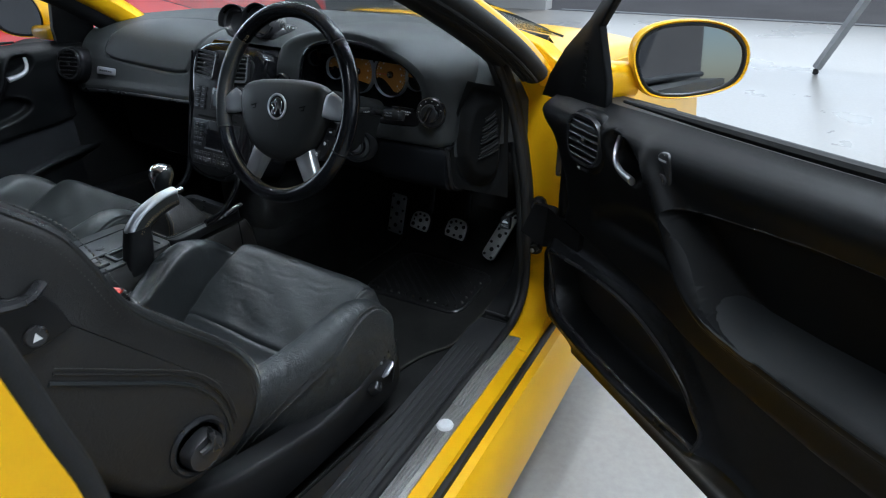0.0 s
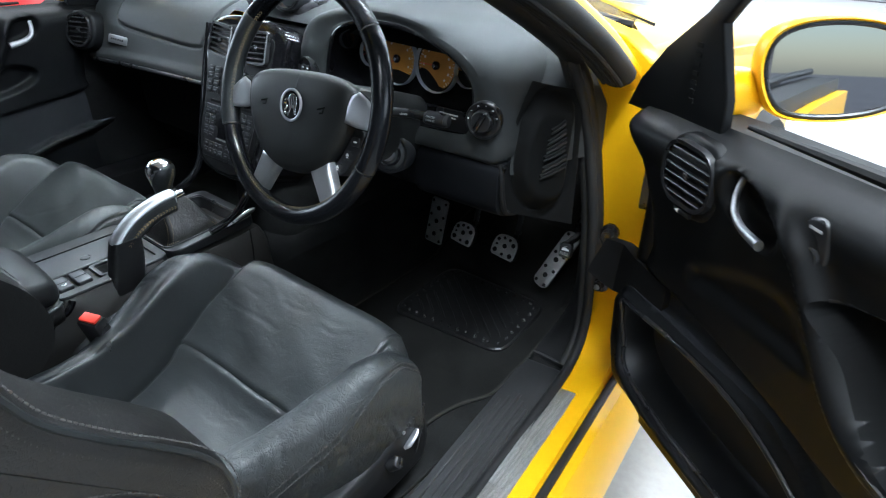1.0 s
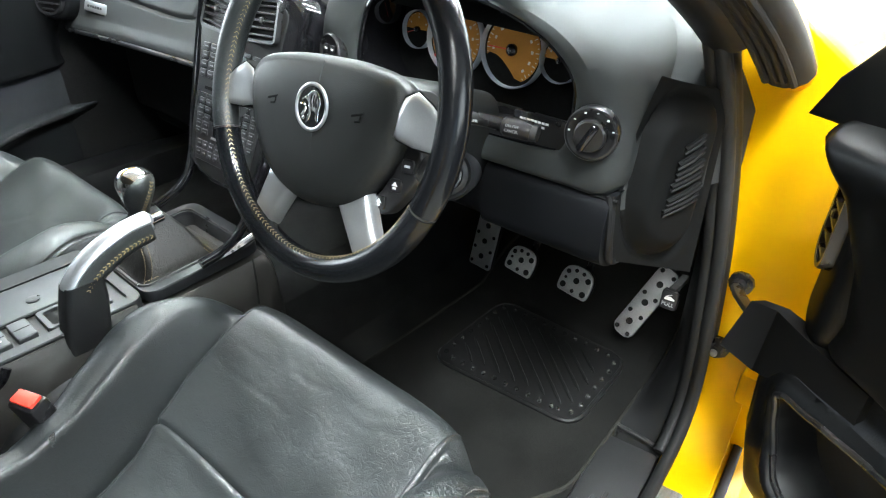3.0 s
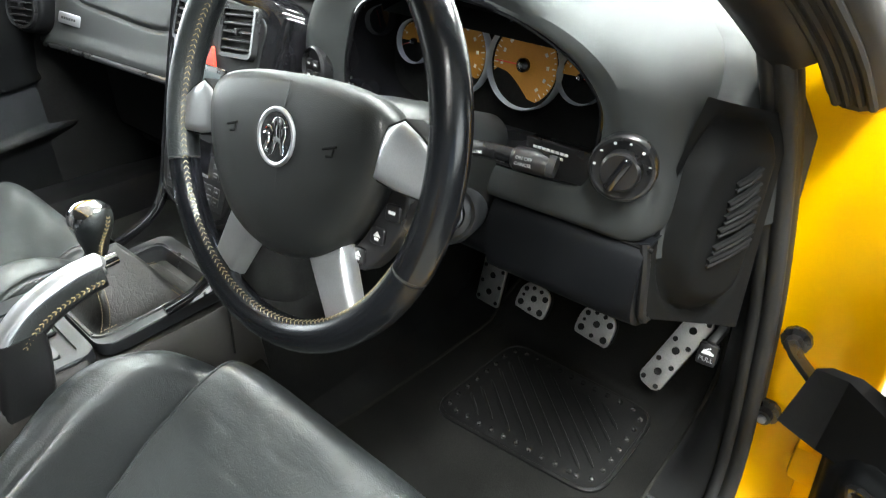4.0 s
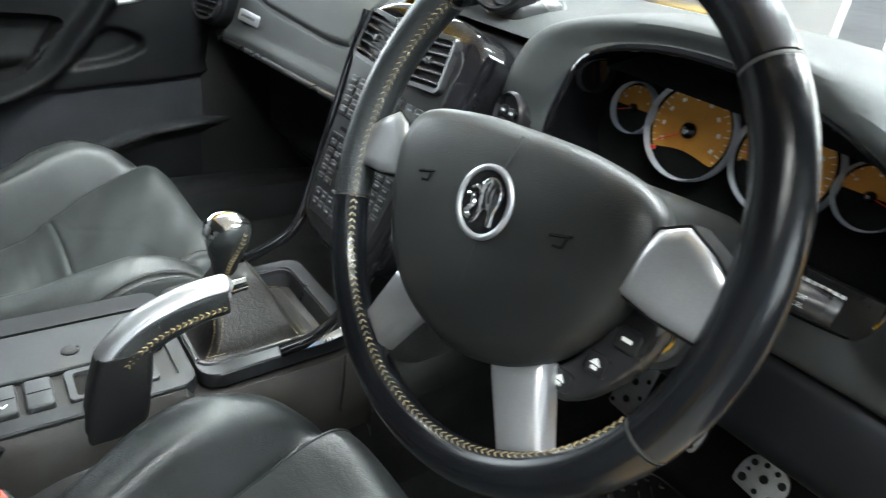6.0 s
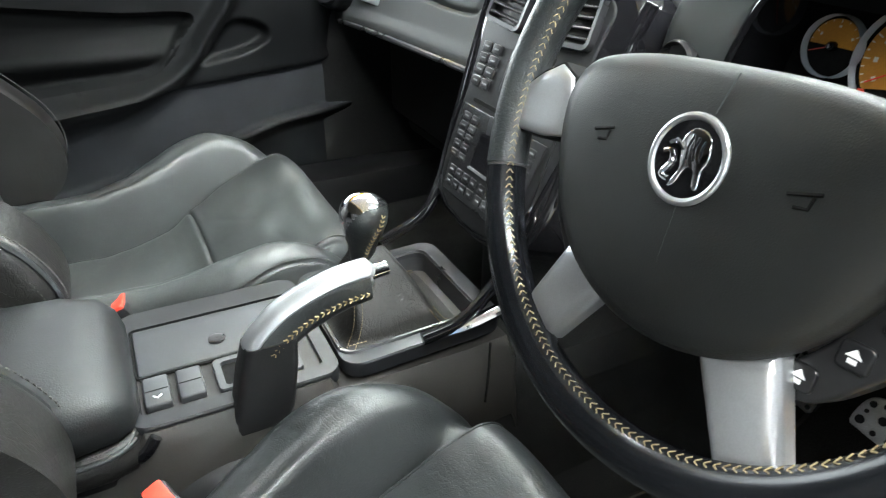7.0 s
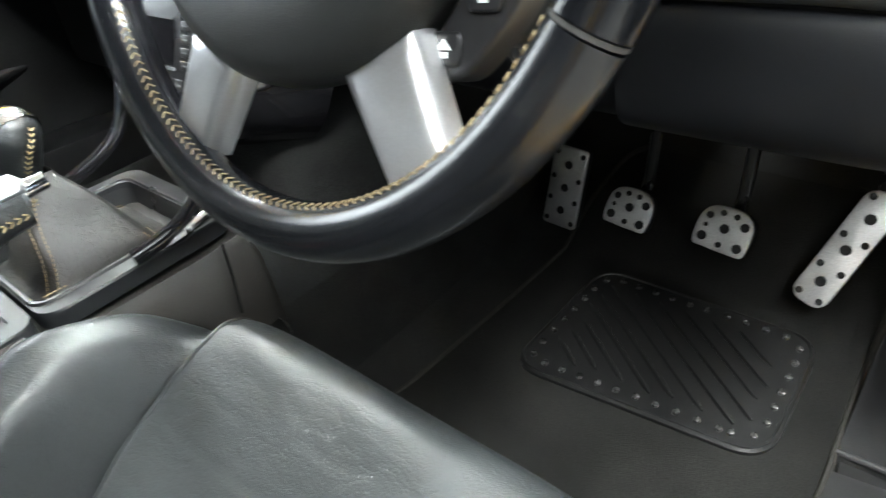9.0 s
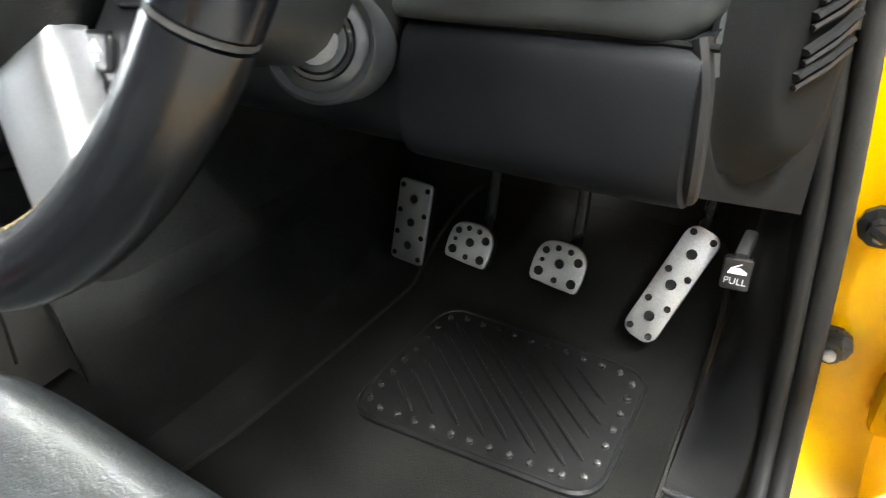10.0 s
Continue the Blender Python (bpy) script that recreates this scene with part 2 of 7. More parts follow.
gb.inputs["Transmission Weight"].default_value, gb.inputs["Roughness"].default_value, gb.inputs["IOR"].default_value = 1, 0.0, 1.1
gb.inputs["Base Color"].default_value = (0.93, 0.96, 0.95, 1)


# ---------------------------------------------------------------- building tools
PLACED = {}


def thing(name, at, label, category, group="", kind=""):
    """An Empty at the thing's base; its parts are children."""
    ob = new(name)
    ob.empty_display_size = 0.05
    ob.matrix_basis = Matrix.Translation(at)
    PLACED[ob] = ob.matrix_basis.copy()
    return tagged(ob, label, category, group, kind)


def finish(bm, angle=35):
    bmesh.ops.recalc_face_normals(bm, faces=bm.faces)
    me = bpy.data.meshes.new("mesh")
    bm.to_mesh(me)
    bm.free()
    me.polygons.foreach_set("use_smooth", [True] * len(me.polygons))
    me.set_sharp_from_angle(angle=radians(angle))
    return me


def part(name, bm, mat, parent=None, label="", angle=35, sub=0, category="", kind="", group=""):
    """Links a bmesh, in world metres, as one mesh object, under a thing or a part."""
    me = finish(bm, angle)
    co = np.empty(len(me.vertices) * 3)
    me.vertices.foreach_get("co", co)
    co = co.reshape(-1, 3)
    c = (co.min(0) + co.max(0)) / 2
    me.vertices.foreach_set("co", (co - c).ravel())
    me.materials.append(mat)
    ob = new(name, me)
    place = Matrix.Translation(c)
    PLACED[ob] = place
    ob.matrix_basis = place
    if parent:
        ob.parent = parent
        ob.matrix_parent_inverse = PLACED[parent].inverted()
    if sub:
        s = ob.modifiers.new("round", "SUBSURF")
        s.levels = s.render_levels = sub
    return tagged(ob, label, category, group, kind)


def join(*parts):
    out = bmesh.new()
    for p in parts:
        me = bpy.data.meshes.new("t")
        p.to_mesh(me)
        p.free()
        out.from_mesh(me)
        bpy.data.meshes.remove(me)
    return out


def box(c, s, bevel=0.0, seg=2, m=None):
    bm = bmesh.new()
    bmesh.ops.create_cube(bm, size=1, matrix=Matrix.Diagonal((*s, 1)))
    if bevel:
        bmesh.ops.bevel(bm, geom=bm.edges[:], offset=bevel, segments=seg, affect="EDGES", profile=0.5)
    bm.transform((m or Matrix()) @ Matrix.Translation(c))
    return bm


def loft(rings, closed=True, caps=True):
    """Skin over rings of equally many points."""
    bm = bmesh.new()
    vs = [[bm.verts.new(p) for p in r] for r in rings]
    n = len(rings[0])
    for a, b in zip(vs, vs[1:]):
        for i in range(n if closed else n - 1):
            j = (i + 1) % n
            bm.faces.new((a[i], a[j], b[j], b[i]))
    if caps and closed:
        bm.faces.new(vs[0][::-1])
        bm.faces.new(vs[-1])
    return bm


def spline(pts, n=8, closed=False):
    """Catmull-Rom through the points, n steps each."""
    p = [Vector(q) for q in pts]
    k, out = len(p), []
    for i in range(k if closed else k - 1):
        if closed:
            a, b, c, d = p[i - 1], p[i], p[(i + 1) % k], p[(i + 2) % k]
        else:
            a, b, c, d = p[max(i - 1, 0)], p[i], p[i + 1], p[min(i + 2, k - 1)]
        for s in range(n):
            t = s / n
            out.append(0.5 * ((2 * b) + (c - a) * t + (2 * a - 5 * b + 4 * c - d) * t * t + (3 * b - a - 3 * c + d) * t ** 3))
    if not closed:
        out.append(p[-1])
    return out


def tube(path, r, n=10, closed=False, flat=1.0, up=None, caps=True):
    """A tube along the path; r is a number or one radius for each point."""
    path = [Vector(p) for p in path]
    k = len(path)
    rings, side = [], None
    for i, p in enumerate(path):
        a, b = (path[i - 1], path[(i + 1) % k]) if closed else (path[max(i - 1, 0)], path[min(i + 1, k - 1)])
        t = (b - a).normalized()
        if up is not None:
            side = t.cross(Vector(up)).normalized()
        elif side is None:
            side = t.cross(Vector((0, 0, 1)) if abs(t.z) < 0.9 else Vector((1, 0, 0))).normalized()
        else:
            side = (side - t * side.dot(t)).normalized()
        other = side.cross(t)
        rr = r[i] if isinstance(r, (list, tuple)) else r
        rings.append([p + side * (rr * math.cos(q)) + other * (rr * flat * math.sin(q)) for q in (2 * math.pi * j / n for j in range(n))])
    if closed:
        rings.append(rings[0])
        bm = loft(rings, True, False)
        bmesh.ops.remove_doubles(bm, verts=bm.verts, dist=1e-6)
        return bm
    return loft(rings, True, caps)


def revolve(profile, n=32, m=None, caps=True):
    """Turns (radius, height) round z."""
    rings = [[Vector((r * math.cos(q), r * math.sin(q), h)) for q in (2 * math.pi * j / n for j in range(n))] for r, h in profile]
    bm = loft(rings, True, caps)
    if m:
        bm.transform(m)
    return bm


def inset_outline(o, d):
    """Moves a counter-clockwise closed 2D outline inwards."""
    out, k = [], len(o)
    for i in range(k):
        a, b, c = Vector(o[i - 1]), Vector(o[i]), Vector(o[(i + 1) % k])
        e1, e2 = (b - a).normalized(), (c - b).normalized()
        n1, n2 = Vector((-e1.y, e1.x)), Vector((-e2.y, e2.x))
        nn = (n1 + n2)
        nn = nn / max(nn.length_squared, 0.5) * 2
        out.append(b + nn * d)
    return out


def slab(outline, z0, z1, bevel=0.0, m=None, back=True):
    """A plate with the outline in xy, from z0 to z1, with a rounded upper edge."""
    o = [Vector((p[0], p[1])) for p in outline]
    if sum(a.x * b.y - b.x * a.y for a, b in zip(o, o[1:] + o[:1])) < 0:
        o.reverse()
    rings = [[(p.x, p.y, z0) for p in o]]
    if bevel:
        for q in (0, 30, 60, 90):
            s, c = math.sin(radians(q)), math.cos(radians(q))
            rings.append([(p.x, p.y, z1 - bevel + bevel * s) for p in inset_outline(o, bevel * (1 - c))])
    else:
        rings.append([(p.x, p.y, z1) for p in o])
    bm = loft(rings, True, back)
    if m:
        bm.transform(m)
    return bm


def round_rect(w, h, r, n=4, cx=0.0, cy=0.0):
    out = []
    for sx, sy, a in ((1, 1, 0), (-1, 1, 90), (-1, -1, 180), (1, -1, 270)):
        for i in range(n + 1):
            q = radians(a + 90 * i / n)
            out.append((cx + sx * (w / 2 - r) + r * math.cos(q), cy + sy * (h / 2 - r) + r * math.sin(q)))
    return out


def curve2(pts, n=6, closed=True):
    return [(p.x, p.y) for p in spline([(a, b, 0) for a, b in pts], n, closed)]


def letters(text, size, m, depth=0.0003):
    cu = bpy.data.curves.new("t", "FONT")
    cu.body, cu.size, cu.extrude, cu.align_x, cu.align_y = text, size, depth, "CENTER", "CENTER"
    ob = bpy.data.objects.new("t", cu)
    me = bpy.data.meshes.new_from_object(ob)
    bm = bmesh.new()
    bm.from_mesh(me)
    bpy.data.objects.remove(ob)
    bpy.data.curves.remove(cu)
    bpy.data.meshes.remove(me)
    bm.transform(m)
    return bm


def basis(o, x, y):
    """A frame with origin o, local x and y as given, z = x cross y."""
    x = Vector(x).normalized()
    z = x.cross(Vector(y)).normalized()
    y = z.cross(x)
    return Matrix(((x.x, y.x, z.x, o[0]), (x.y, y.y, z.y, o[1]), (x.z, y.z, z.z, o[2]), (0, 0, 0, 1)))


def poly_distance(px, py, pts):
    """Signed distance to a closed polygon (negative inside), on numpy arrays."""
    d = np.full(px.shape, 1e9)
    inside = np.zeros(px.shape, bool)
    for (ax, ay), (bx, by) in zip(pts, pts[1:] + pts[:1]):
        ex, ey = bx - ax, by - ay
        t = np.clip(((px - ax) * ex + (py - ay) * ey) / (ex * ex + ey * ey + 1e-12), 0, 1)
        d = np.minimum(d, np.hypot(px - ax - t * ex, py - ay - t * ey))
        cross = ((ay > py) != (by > py)) & (px < (bx - ax) * (py - ay) / (by - ay + 1e-12) + ax)
        inside ^= cross
    return np.where(inside, -d, d)


def line_distance(px, py, pts):
    d = np.full(px.shape, 1e9)
    for (ax, ay), (bx, by) in zip(pts, pts[1:]):
        ex, ey = bx - ax, by - ay
        t = np.clip(((px - ax) * ex + (py - ay) * ey) / (ex * ex + ey * ey + 1e-12), 0, 1)
        d = np.minimum(d, np.hypot(px - ax - t * ex, py - ay - t * ey))
    return d


def ramp(d, lo, hi):
    t = np.clip((d - lo) / (hi - lo), 0, 1)
    return t * t * (3 - 2 * t)


def sheet(pts, thick_dir=None):
    """A quad sheet from an array (rows, columns, 3); with thick_dir a second skin, and closed edges."""
    r, c = pts.shape[:2]
    v = pts.reshape(-1, 3)
    idx = np.arange(r * c).reshape(r, c)
    f = np.stack([idx[:-1, :-1], idx[:-1, 1:], idx[1:, 1:], idx[1:, :-1]], -1).reshape(-1, 4)
    faces = f.tolist()
    if thick_dir is not None:
        k = r * c
        v = np.concatenate([v, v + np.asarray(thick_dir)])
        faces += (f[:, ::-1] + k).tolist()
        rim = np.concatenate([idx[0], idx[1:, -1], idx[-1, -2::-1], idx[-2:0:-1, 0]])
        for a, b in zip(rim, np.roll(rim, -1)):
            faces.append([int(b), int(a), int(a) + k, int(b) + k])
    me = bpy.data.meshes.new("t")
    me.from_pydata(v.tolist(), [], faces)
    bm = bmesh.new()
    bm.from_mesh(me)
    bpy.data.meshes.remove(me)
    return bm


def stitches(path, normal, size=0.006, r=0.0006, chevron=False):
    """Short threads along a path; chevron: pairs of slanting threads."""
    out = []
    path = [Vector(p) for p in path]
    run = 0.0
    for a, b in zip(path, path[1:]):
        t = b - a
        length = t.length
        t.normalize()
        nn = normal(a) if callable(normal) else Vector(normal)
        s = t.cross(nn).normalized()
        pos = -run % size
        while pos < length:
            p = a + t * pos
            if chevron:
                for sg in (1, -1):
                    out.append(tube([p + s * sg * size * 0.05, p + s * sg * size * 0.45 + t * size * 0.55 + nn * r * 0.3], r, 5))
            else:
                out.append(tube([p - t * size * 0.33, p + nn * r * 0.7, p + t * size * 0.33], r, 5))
            pos += size
        run += length
    return join(*out)


# ---------------------------------------------------------------- the showroom
part("ground", box((0, 2, -0.1), (400, 400, 0.1)), ASPHALT, label="grey asphalt of the road outside the building", category="road", kind="structure")
part("floor", box((0.5, 1.2, -0.025), (13, 13.9, 0.05)), FLOOR, label="pale sealed concrete showroom floor", category="floor", kind="structure")
part("wall_west", join(box((-6.1, 1.2, 0.35), (0.2, 13.9, 0.7)), box((-6.1, 1.2, 3.46), (0.2, 13.9, 0.1)), box((-6.1, -4.4, 2.05), (0.2, 2.7, 2.7)), box((-6.1, 5.9, 2.05), (0.2, 4.5, 2.7))), WALL, label="dark grey block wall with a wide window opening", category="wall", kind="structure")
part("wall_east", box((7.1, 5.55, 1.75), (0.2, 5.2, 3.5)), WALL, label="dark grey painted block wall", category="wall", kind="structure")
part("wall_south", box((0.5, -5.8, 1.75), (13.4, 0.2, 3.5)), WALL, label="dark grey painted block wall", category="wall", kind="structure")
part("wall_north", box((-4.6, 8.2, 1.75), (2.8, 0.2, 3.5)), WHITE_WALL, label="white wall beside the wide open doorway", category="wall", kind="structure")
part("ceiling", box((0.5, 1.2, 3.56), (13.4, 14.2, 0.1)), CEILING, label="grey steel sheet ceiling", category="ceiling", kind="structure")
part("threshold", box((2.0, 8.21, 0.006), (10.0, 0.09, 0.012), 0.003), STEEL, label="dark steel strip across the doorway", category="threshold", kind="structure")
# Batten bodies for the added tubes; the ceiling is out of view.
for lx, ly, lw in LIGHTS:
    fix = thing("added_ceiling_light", (lx, ly, 3.5), "unseen white batten light, added for light, with a glowing diffuser", "ceiling light", "ceiling lights")
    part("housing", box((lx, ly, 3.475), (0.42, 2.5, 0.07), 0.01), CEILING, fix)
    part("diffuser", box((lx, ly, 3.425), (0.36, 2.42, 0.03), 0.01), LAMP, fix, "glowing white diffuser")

stand = thing("display_stand", (0.98, 5.3, 0), "grey steel easel stand with slanting legs", "stand")
part("leg", tube([(0.69, 5.33, 0.05), (1.22, 5.45, 1.3)], 0.036, 4), STEEL, stand)
part("caster", revolve([(0.004, 0.0), (0.022, 0.006), (0.022, 0.04), (0.004, 0.05)], 14, Matrix.Translation((0.69, 5.33, 0))), RUBBER, stand)
part("leg", tube([(1.95, 5.75, 0.05), (1.35, 5.5, 1.3)], 0.036, 4), STEEL, stand)
part("caster", revolve([(0.004, 0.0), (0.022, 0.006), (0.022, 0.04), (0.004, 0.05)], 14, Matrix.Translation((1.95, 5.75, 0))), RUBBER, stand)
part("board", box((1.55, 5.52, 1.15), (0.6, 0.05, 0.5), 0.006), BROWN, stand, "brown board")


def car_outline(s, y, low, wide, top):
    """One cross-section of a car body at y."""
    w = wide
    pts = [(-w * 0.9, low), (-w, low + 0.1), (-w, low + (top - low) * 0.55), (-w * 0.93, top - 0.06), (-w * 0.8, top),
           (w * 0.8, top), (w * 0.93, top - 0.06), (w, low + (top - low) * 0.55), (w, low + 0.1), (w * 0.9, low)]
    return [s @ Vector((x, y, z)) for x, z in pts]


def wheel_at(c, parent, side):
    m = Matrix.Translation(c) @ pose(0, 0, 0, 0, 90, 0)
    tyre = part("wheel", revolve([(0.22, -0.1), (0.30, -0.105), (0.325, -0.07), (0.325, 0.07), (0.30, 0.105), (0.22, 0.1)], 36, m), TYRE, parent)
    part("rim", revolve([(0.03, 0.07 * side), (0.19, 0.06 * side), (0.22, 0.1 * side), (0.215, -0.02 * side), (0.03, -0.02 * side)], 36, m), SATIN, tyre)


# the red car that stands beyond
red = thing("red_car", (-4.3, 2.3, 0), "shiny red coupe parked further along the showroom", "car")
rm = pose(-4.3, 2.3, 0, 0, 0, 12)
rows = [(-2.3, 0.30, 0.78, 0.62), (-2.1, 0.22, 0.86, 0.86), (-1.2, 0.2, 0.9, 0.95), (0.9, 0.2, 0.9, 0.95), (1.9, 0.22, 0.88, 0.84), (2.3, 0.3, 0.78, 0.58)]
part("body", loft([car_outline(rm, *r) for r in rows]), RED_PAINT, red, sub=2)
cab = [(-1.5, 0.90, 0.62, 0.94), (-0.9, 0.92, 0.60, 1.32), (0.1, 0.92, 0.58, 1.36), (0.95, 0.9, 0.66, 0.96)]
part("cabin", loft([[rm @ Vector((x, y, z)) for x, z in ((-w * 1.2, l), (-w, h), (w, h), (w * 1.2, l))] for y, l, w, h in cab]), GLOSS, red, "dark glass cabin", sub=1)
for sx in (-0.84, 0.84):
    for sy in (-1.4, 1.45):
        wheel_at(rm @ Vector((sx, sy, 0.325)), red, 1 if sx > 0 else -1)

# ---------------------------------------------------------------- the yellow car's shell
SILL = basis((0.778, 0.304, 0.37), (0.9918, 0.128, 0), (-0.128, 0.9918, 0))
car = thing("yellow_car", (0, 0.2, 0), "bright yellow two-door coupe with its driver door open", "car")


def along_sill(x0, x1, z0, z1, y0=-1.25, y1=0.08, bevel=0.004):
    return box(((x0 + x1) / 2, (y0 + y1) / 2, (z0 + z1) / 2), (x1 - x0, y1 - y0, z1 - z0), bevel, 2, SILL)


# sill: inner tray, outer yellow skin with a rolled edge
sill_profile = [(-0.02, -0.10), (-0.02, -0.004), (0.030, -0.004), (0.034, -0.012), (0.05, -0.016), (0.066, -0.02), (0.085, -0.045), (0.10, -0.10), (0.095, -0.17), (0.06, -0.20), (-0.02, -0.2)]
part("sill_panel", loft([[SILL @ Vector((x, y, z)) for x, z in sill_profile] for y in (-1.3, -0.6, 0.0, 0.13, 0.30)]), YELLOW, car, "glossy yellow outer sill")
part("door_seal_strip", along_sill(0.036, 0.050, -0.03, -0.004, -1.25, 0.16), RUBBER, car, "black rubber strip along the sill")
plate = part("sill_plate", along_sill(-0.046, 0.0, -0.02, 0.001, -0.9, 0.004, 0.002), SILL_METAL, car, "brushed metal kick plate, scuffed")
for i in range(4):
    x = -0.038 + i * 0.0075
    part("rib", along_sill(x, x + 0.0038, 0.0, 0.0045, -0.88, -0.33 - 0.02, 0.0008), SILL_METAL, plate)
    part("rib", along_sill(x, x + 0.0038, 0.0, 0.0045, -0.27, -0.03, 0.0008), SILL_METAL, plate)
em = SILL @ Matrix.Translation((-0.022, -0.33, 0.0))
part("emblem", revolve([(0.0005, 0.006), (0.013, 0.006), (0.0155, 0.004), (0.017, 0.0)], 28, em), BADGE, plate, "round silver emblem")
scuff = part("scuff_panel", along_sill(-0.140, -0.05, -0.16, -0.008, -1.2, 0.066, 0.012), SCUFF, car, "ribbed black plastic scuff panel")
for i in range(5):
    x = -0.126 + i * 0.0145
    part("rib", along_sill(x, x + 0.008, -0.014, -0.0045, -1.1, -0.045 - 0.016 * abs(i - 2), 0.0035), SCUFF, scuff)

# hinge pillar: yellow, facing the opening
hp = [(0.70, 0.36), (0.70, 0.70), (0.665, 0.95), (0.64, 1.02), (0.72, 1.0), (0.80, 0.945), (0.835, 0.88), (0.835, 0.40), (0.80, 0.35)]
pillar = part("hinge_pillar", slab(hp, -0.50, -0.455, 0.006, basis((0, 0, 0), (1, 0, 0), (0, 0, 1))), YELLOW, car, "yellow door hinge pillar")
for c in ((0.743, 0.445, 0.652), (0.737, 0.445, 0.537)):
    b = part("bolt", revolve([(0.017, 0.0), (0.017, 0.007), (0.010, 0.009), (0.010, 0.02), (0.0005, 0.021)], 10, Matrix.Translation(c) @ pose(0, 0, 0, 90, 0, 0)), SMOOTH, pillar, "black bolt")
    part("pin", revolve([(0.0055, 0.0), (0.0055, 0.004), (0.0035, 0.0055), (0.0005, 0.0055)], 14, Matrix.Translation((c[0], c[1] - 0.020, c[2])) @ pose(0, 0, 0, 90, 0, 0)), SATIN, b, "silver pin")
part("check_strap", tube([(0.743, 0.425, 0.655), (0.755, 0.395, 0.662), (0.790, 0.345, 0.672)], 0.009, 8, flat=0.6), SMOOTH, car, "black door check strap")
part("hinge", box((0.805, 0.435, 0.50), (0.05, 0.035, 0.055), 0.008), YELLOW, car)

# A-pillar, roof rail, windscreen
ap = spline([(0.735, 0.50, 0.90), (0.715, 0.36, 1.02), (0.675, 0.12, 1.16), (0.615, -0.2, 1.31), (0.56, -0.6, 1.39), (0.55, -1.1, 1.38)], 6)
part("a_pillar", tube(ap, 0.026, 12, flat=0.8), YELLOW, car, "yellow windscreen pillar")
ai = [p + Vector((-0.045, -0.015, -0.008)) for p in ap[5:]]
part("pillar_trim", tube(ai, 0.036, 12, flat=0.8), PLASTIC, car, "black plastic pillar trim")
ar = [p + Vector((0.004, -0.026, -0.004)) for p in ap[3:]]
rail = part("pillar_seal", tube(ar, 0.031, 14, flat=0.75), RUBBER, car, "black rubber pillar seal")
for o in (-0.016, -0.006, 0.004, 0.014):
    part("seal_lip", tube([p + Vector((o + 0.002, -0.027 + 0.35 * abs(o), -0.006 - 0.3 * abs(o))) for p in ar], 0.0042, 8), RUBBER, rail)
al = [Vector((-p.x, p.y, p.z)) for p in ap]
part("a_pillar", tube(al, 0.045, 12, flat=0.8), YELLOW, car, "yellow windscreen pillar")
part("pillar_trim", tube([p + Vector((-0.035, -0.03, -0.012)) for p in al], 0.045, 12), PLASTIC, car, "black plastic pillar trim")
seal = spline([(0.652, 0.31, 1.06), (0.668, 0.365, 0.97), (0.684, 0.408, 0.85), (0.702, 0.425, 0.70), (0.711, 0.424, 0.60), (0.718, 0.420, 0.51), (0.723, 0.402, 0.44), (0.727, 0.358, 0.394), (0.733, 0.28, 0.374), (0.762, 0.0, 0.366), (0.80, -0.3, 0.37), (0.87, -0.8, 0.37)], 6)
for off in (-0.007, 0.008):
    part("door_seal", tube([p + Vector((off, -off * 0.25, 0)) for p in seal[: (-1 if off > 0 else -22)]], 0.0095, 12), RUBBER, car, "black rubber door seal")
part("seal_base", tube([p + Vector((-0.004, 0.022, 0)) for p in seal[:-38]], 0.020, 12), PLASTIC, car, "black plastic strip behind the door seal")
# quarter panel behind the opening
qp = spline([(0.905, -0.690, 0.985), (0.905, -0.677, 0.90), (0.905, -0.664, 0.80), (0.90, -0.672, 0.60), (0.89, -0.73, 0.45)], 5)
qa = np.array([[(p.x + o * 0.03, p.y - o * 0.5, p.z) for o in np.linspace(0, 1.4, 8)] for p in [Vector((0.905, -0.715, 1.04))] + qp])
part("quarter_panel", sheet(qa, (-0.05, 0, 0)), YELLOW, car, "yellow rear quarter panel")
part("rear_seal", tube([Vector((0.893, -0.700, 1.035))] + [p + Vector((-0.012, 0.008, 0)) for p in qp], 0.013, 12), RUBBER, car, "black rubber door seal")
ws = np.array([[(x * (0.69 - 0.10 * v), 0.83 - 1.05 * v - 0.10 * x * x * 2, 0.985 + 0.37 * v) for x in np.linspace(-1, 1, 13)] for v in np.linspace(0, 1, 7)])
pane = part("windscreen", sheet(ws, (0, 0.003, 0.005)), GLASS, car, "clear glass windscreen")
pane.visible_shadow = False
rf = np.array([[(x * 0.60, -0.2 - 1.2 * v, 1.36 + 0.02 * math.sin(v * 3.1) - 0.05 * x * x) for x in np.linspace(-1, 1, 9)] for v in np.linspace(0, 1, 7)])
part("roof", sheet(rf, (0, 0, 0.03)), YELLOW, car, "yellow steel roof")
part("headliner", sheet(rf - (0, 0, 0.014), (0, 0, 0.008)), HEADLINER, car, "dark grey headliner")
# closed rear body
tail = [(-1.34, 0.24, 0.895, 0.99), (-1.6, 0.22, 0.90, 1.00), (-1.95, 0.24, 0.885, 0.99), (-2.25, 0.30, 0.83, 0.93), (-2.34, 0.38, 0.76, 0.80)]
part("rear_body", loft([car_outline(Matrix(), *r) for r in tail]), YELLOW, car, "yellow rear body with the boot lid", sub=1)
rw = np.array([[(x * (0.56 + 0.08 * v), -1.38 - 0.52 * v, 1.375 - 0.37 * v - 0.04 * x * x) for x in np.linspace(-1, 1, 9)] for v in np.linspace(0, 1, 6)])
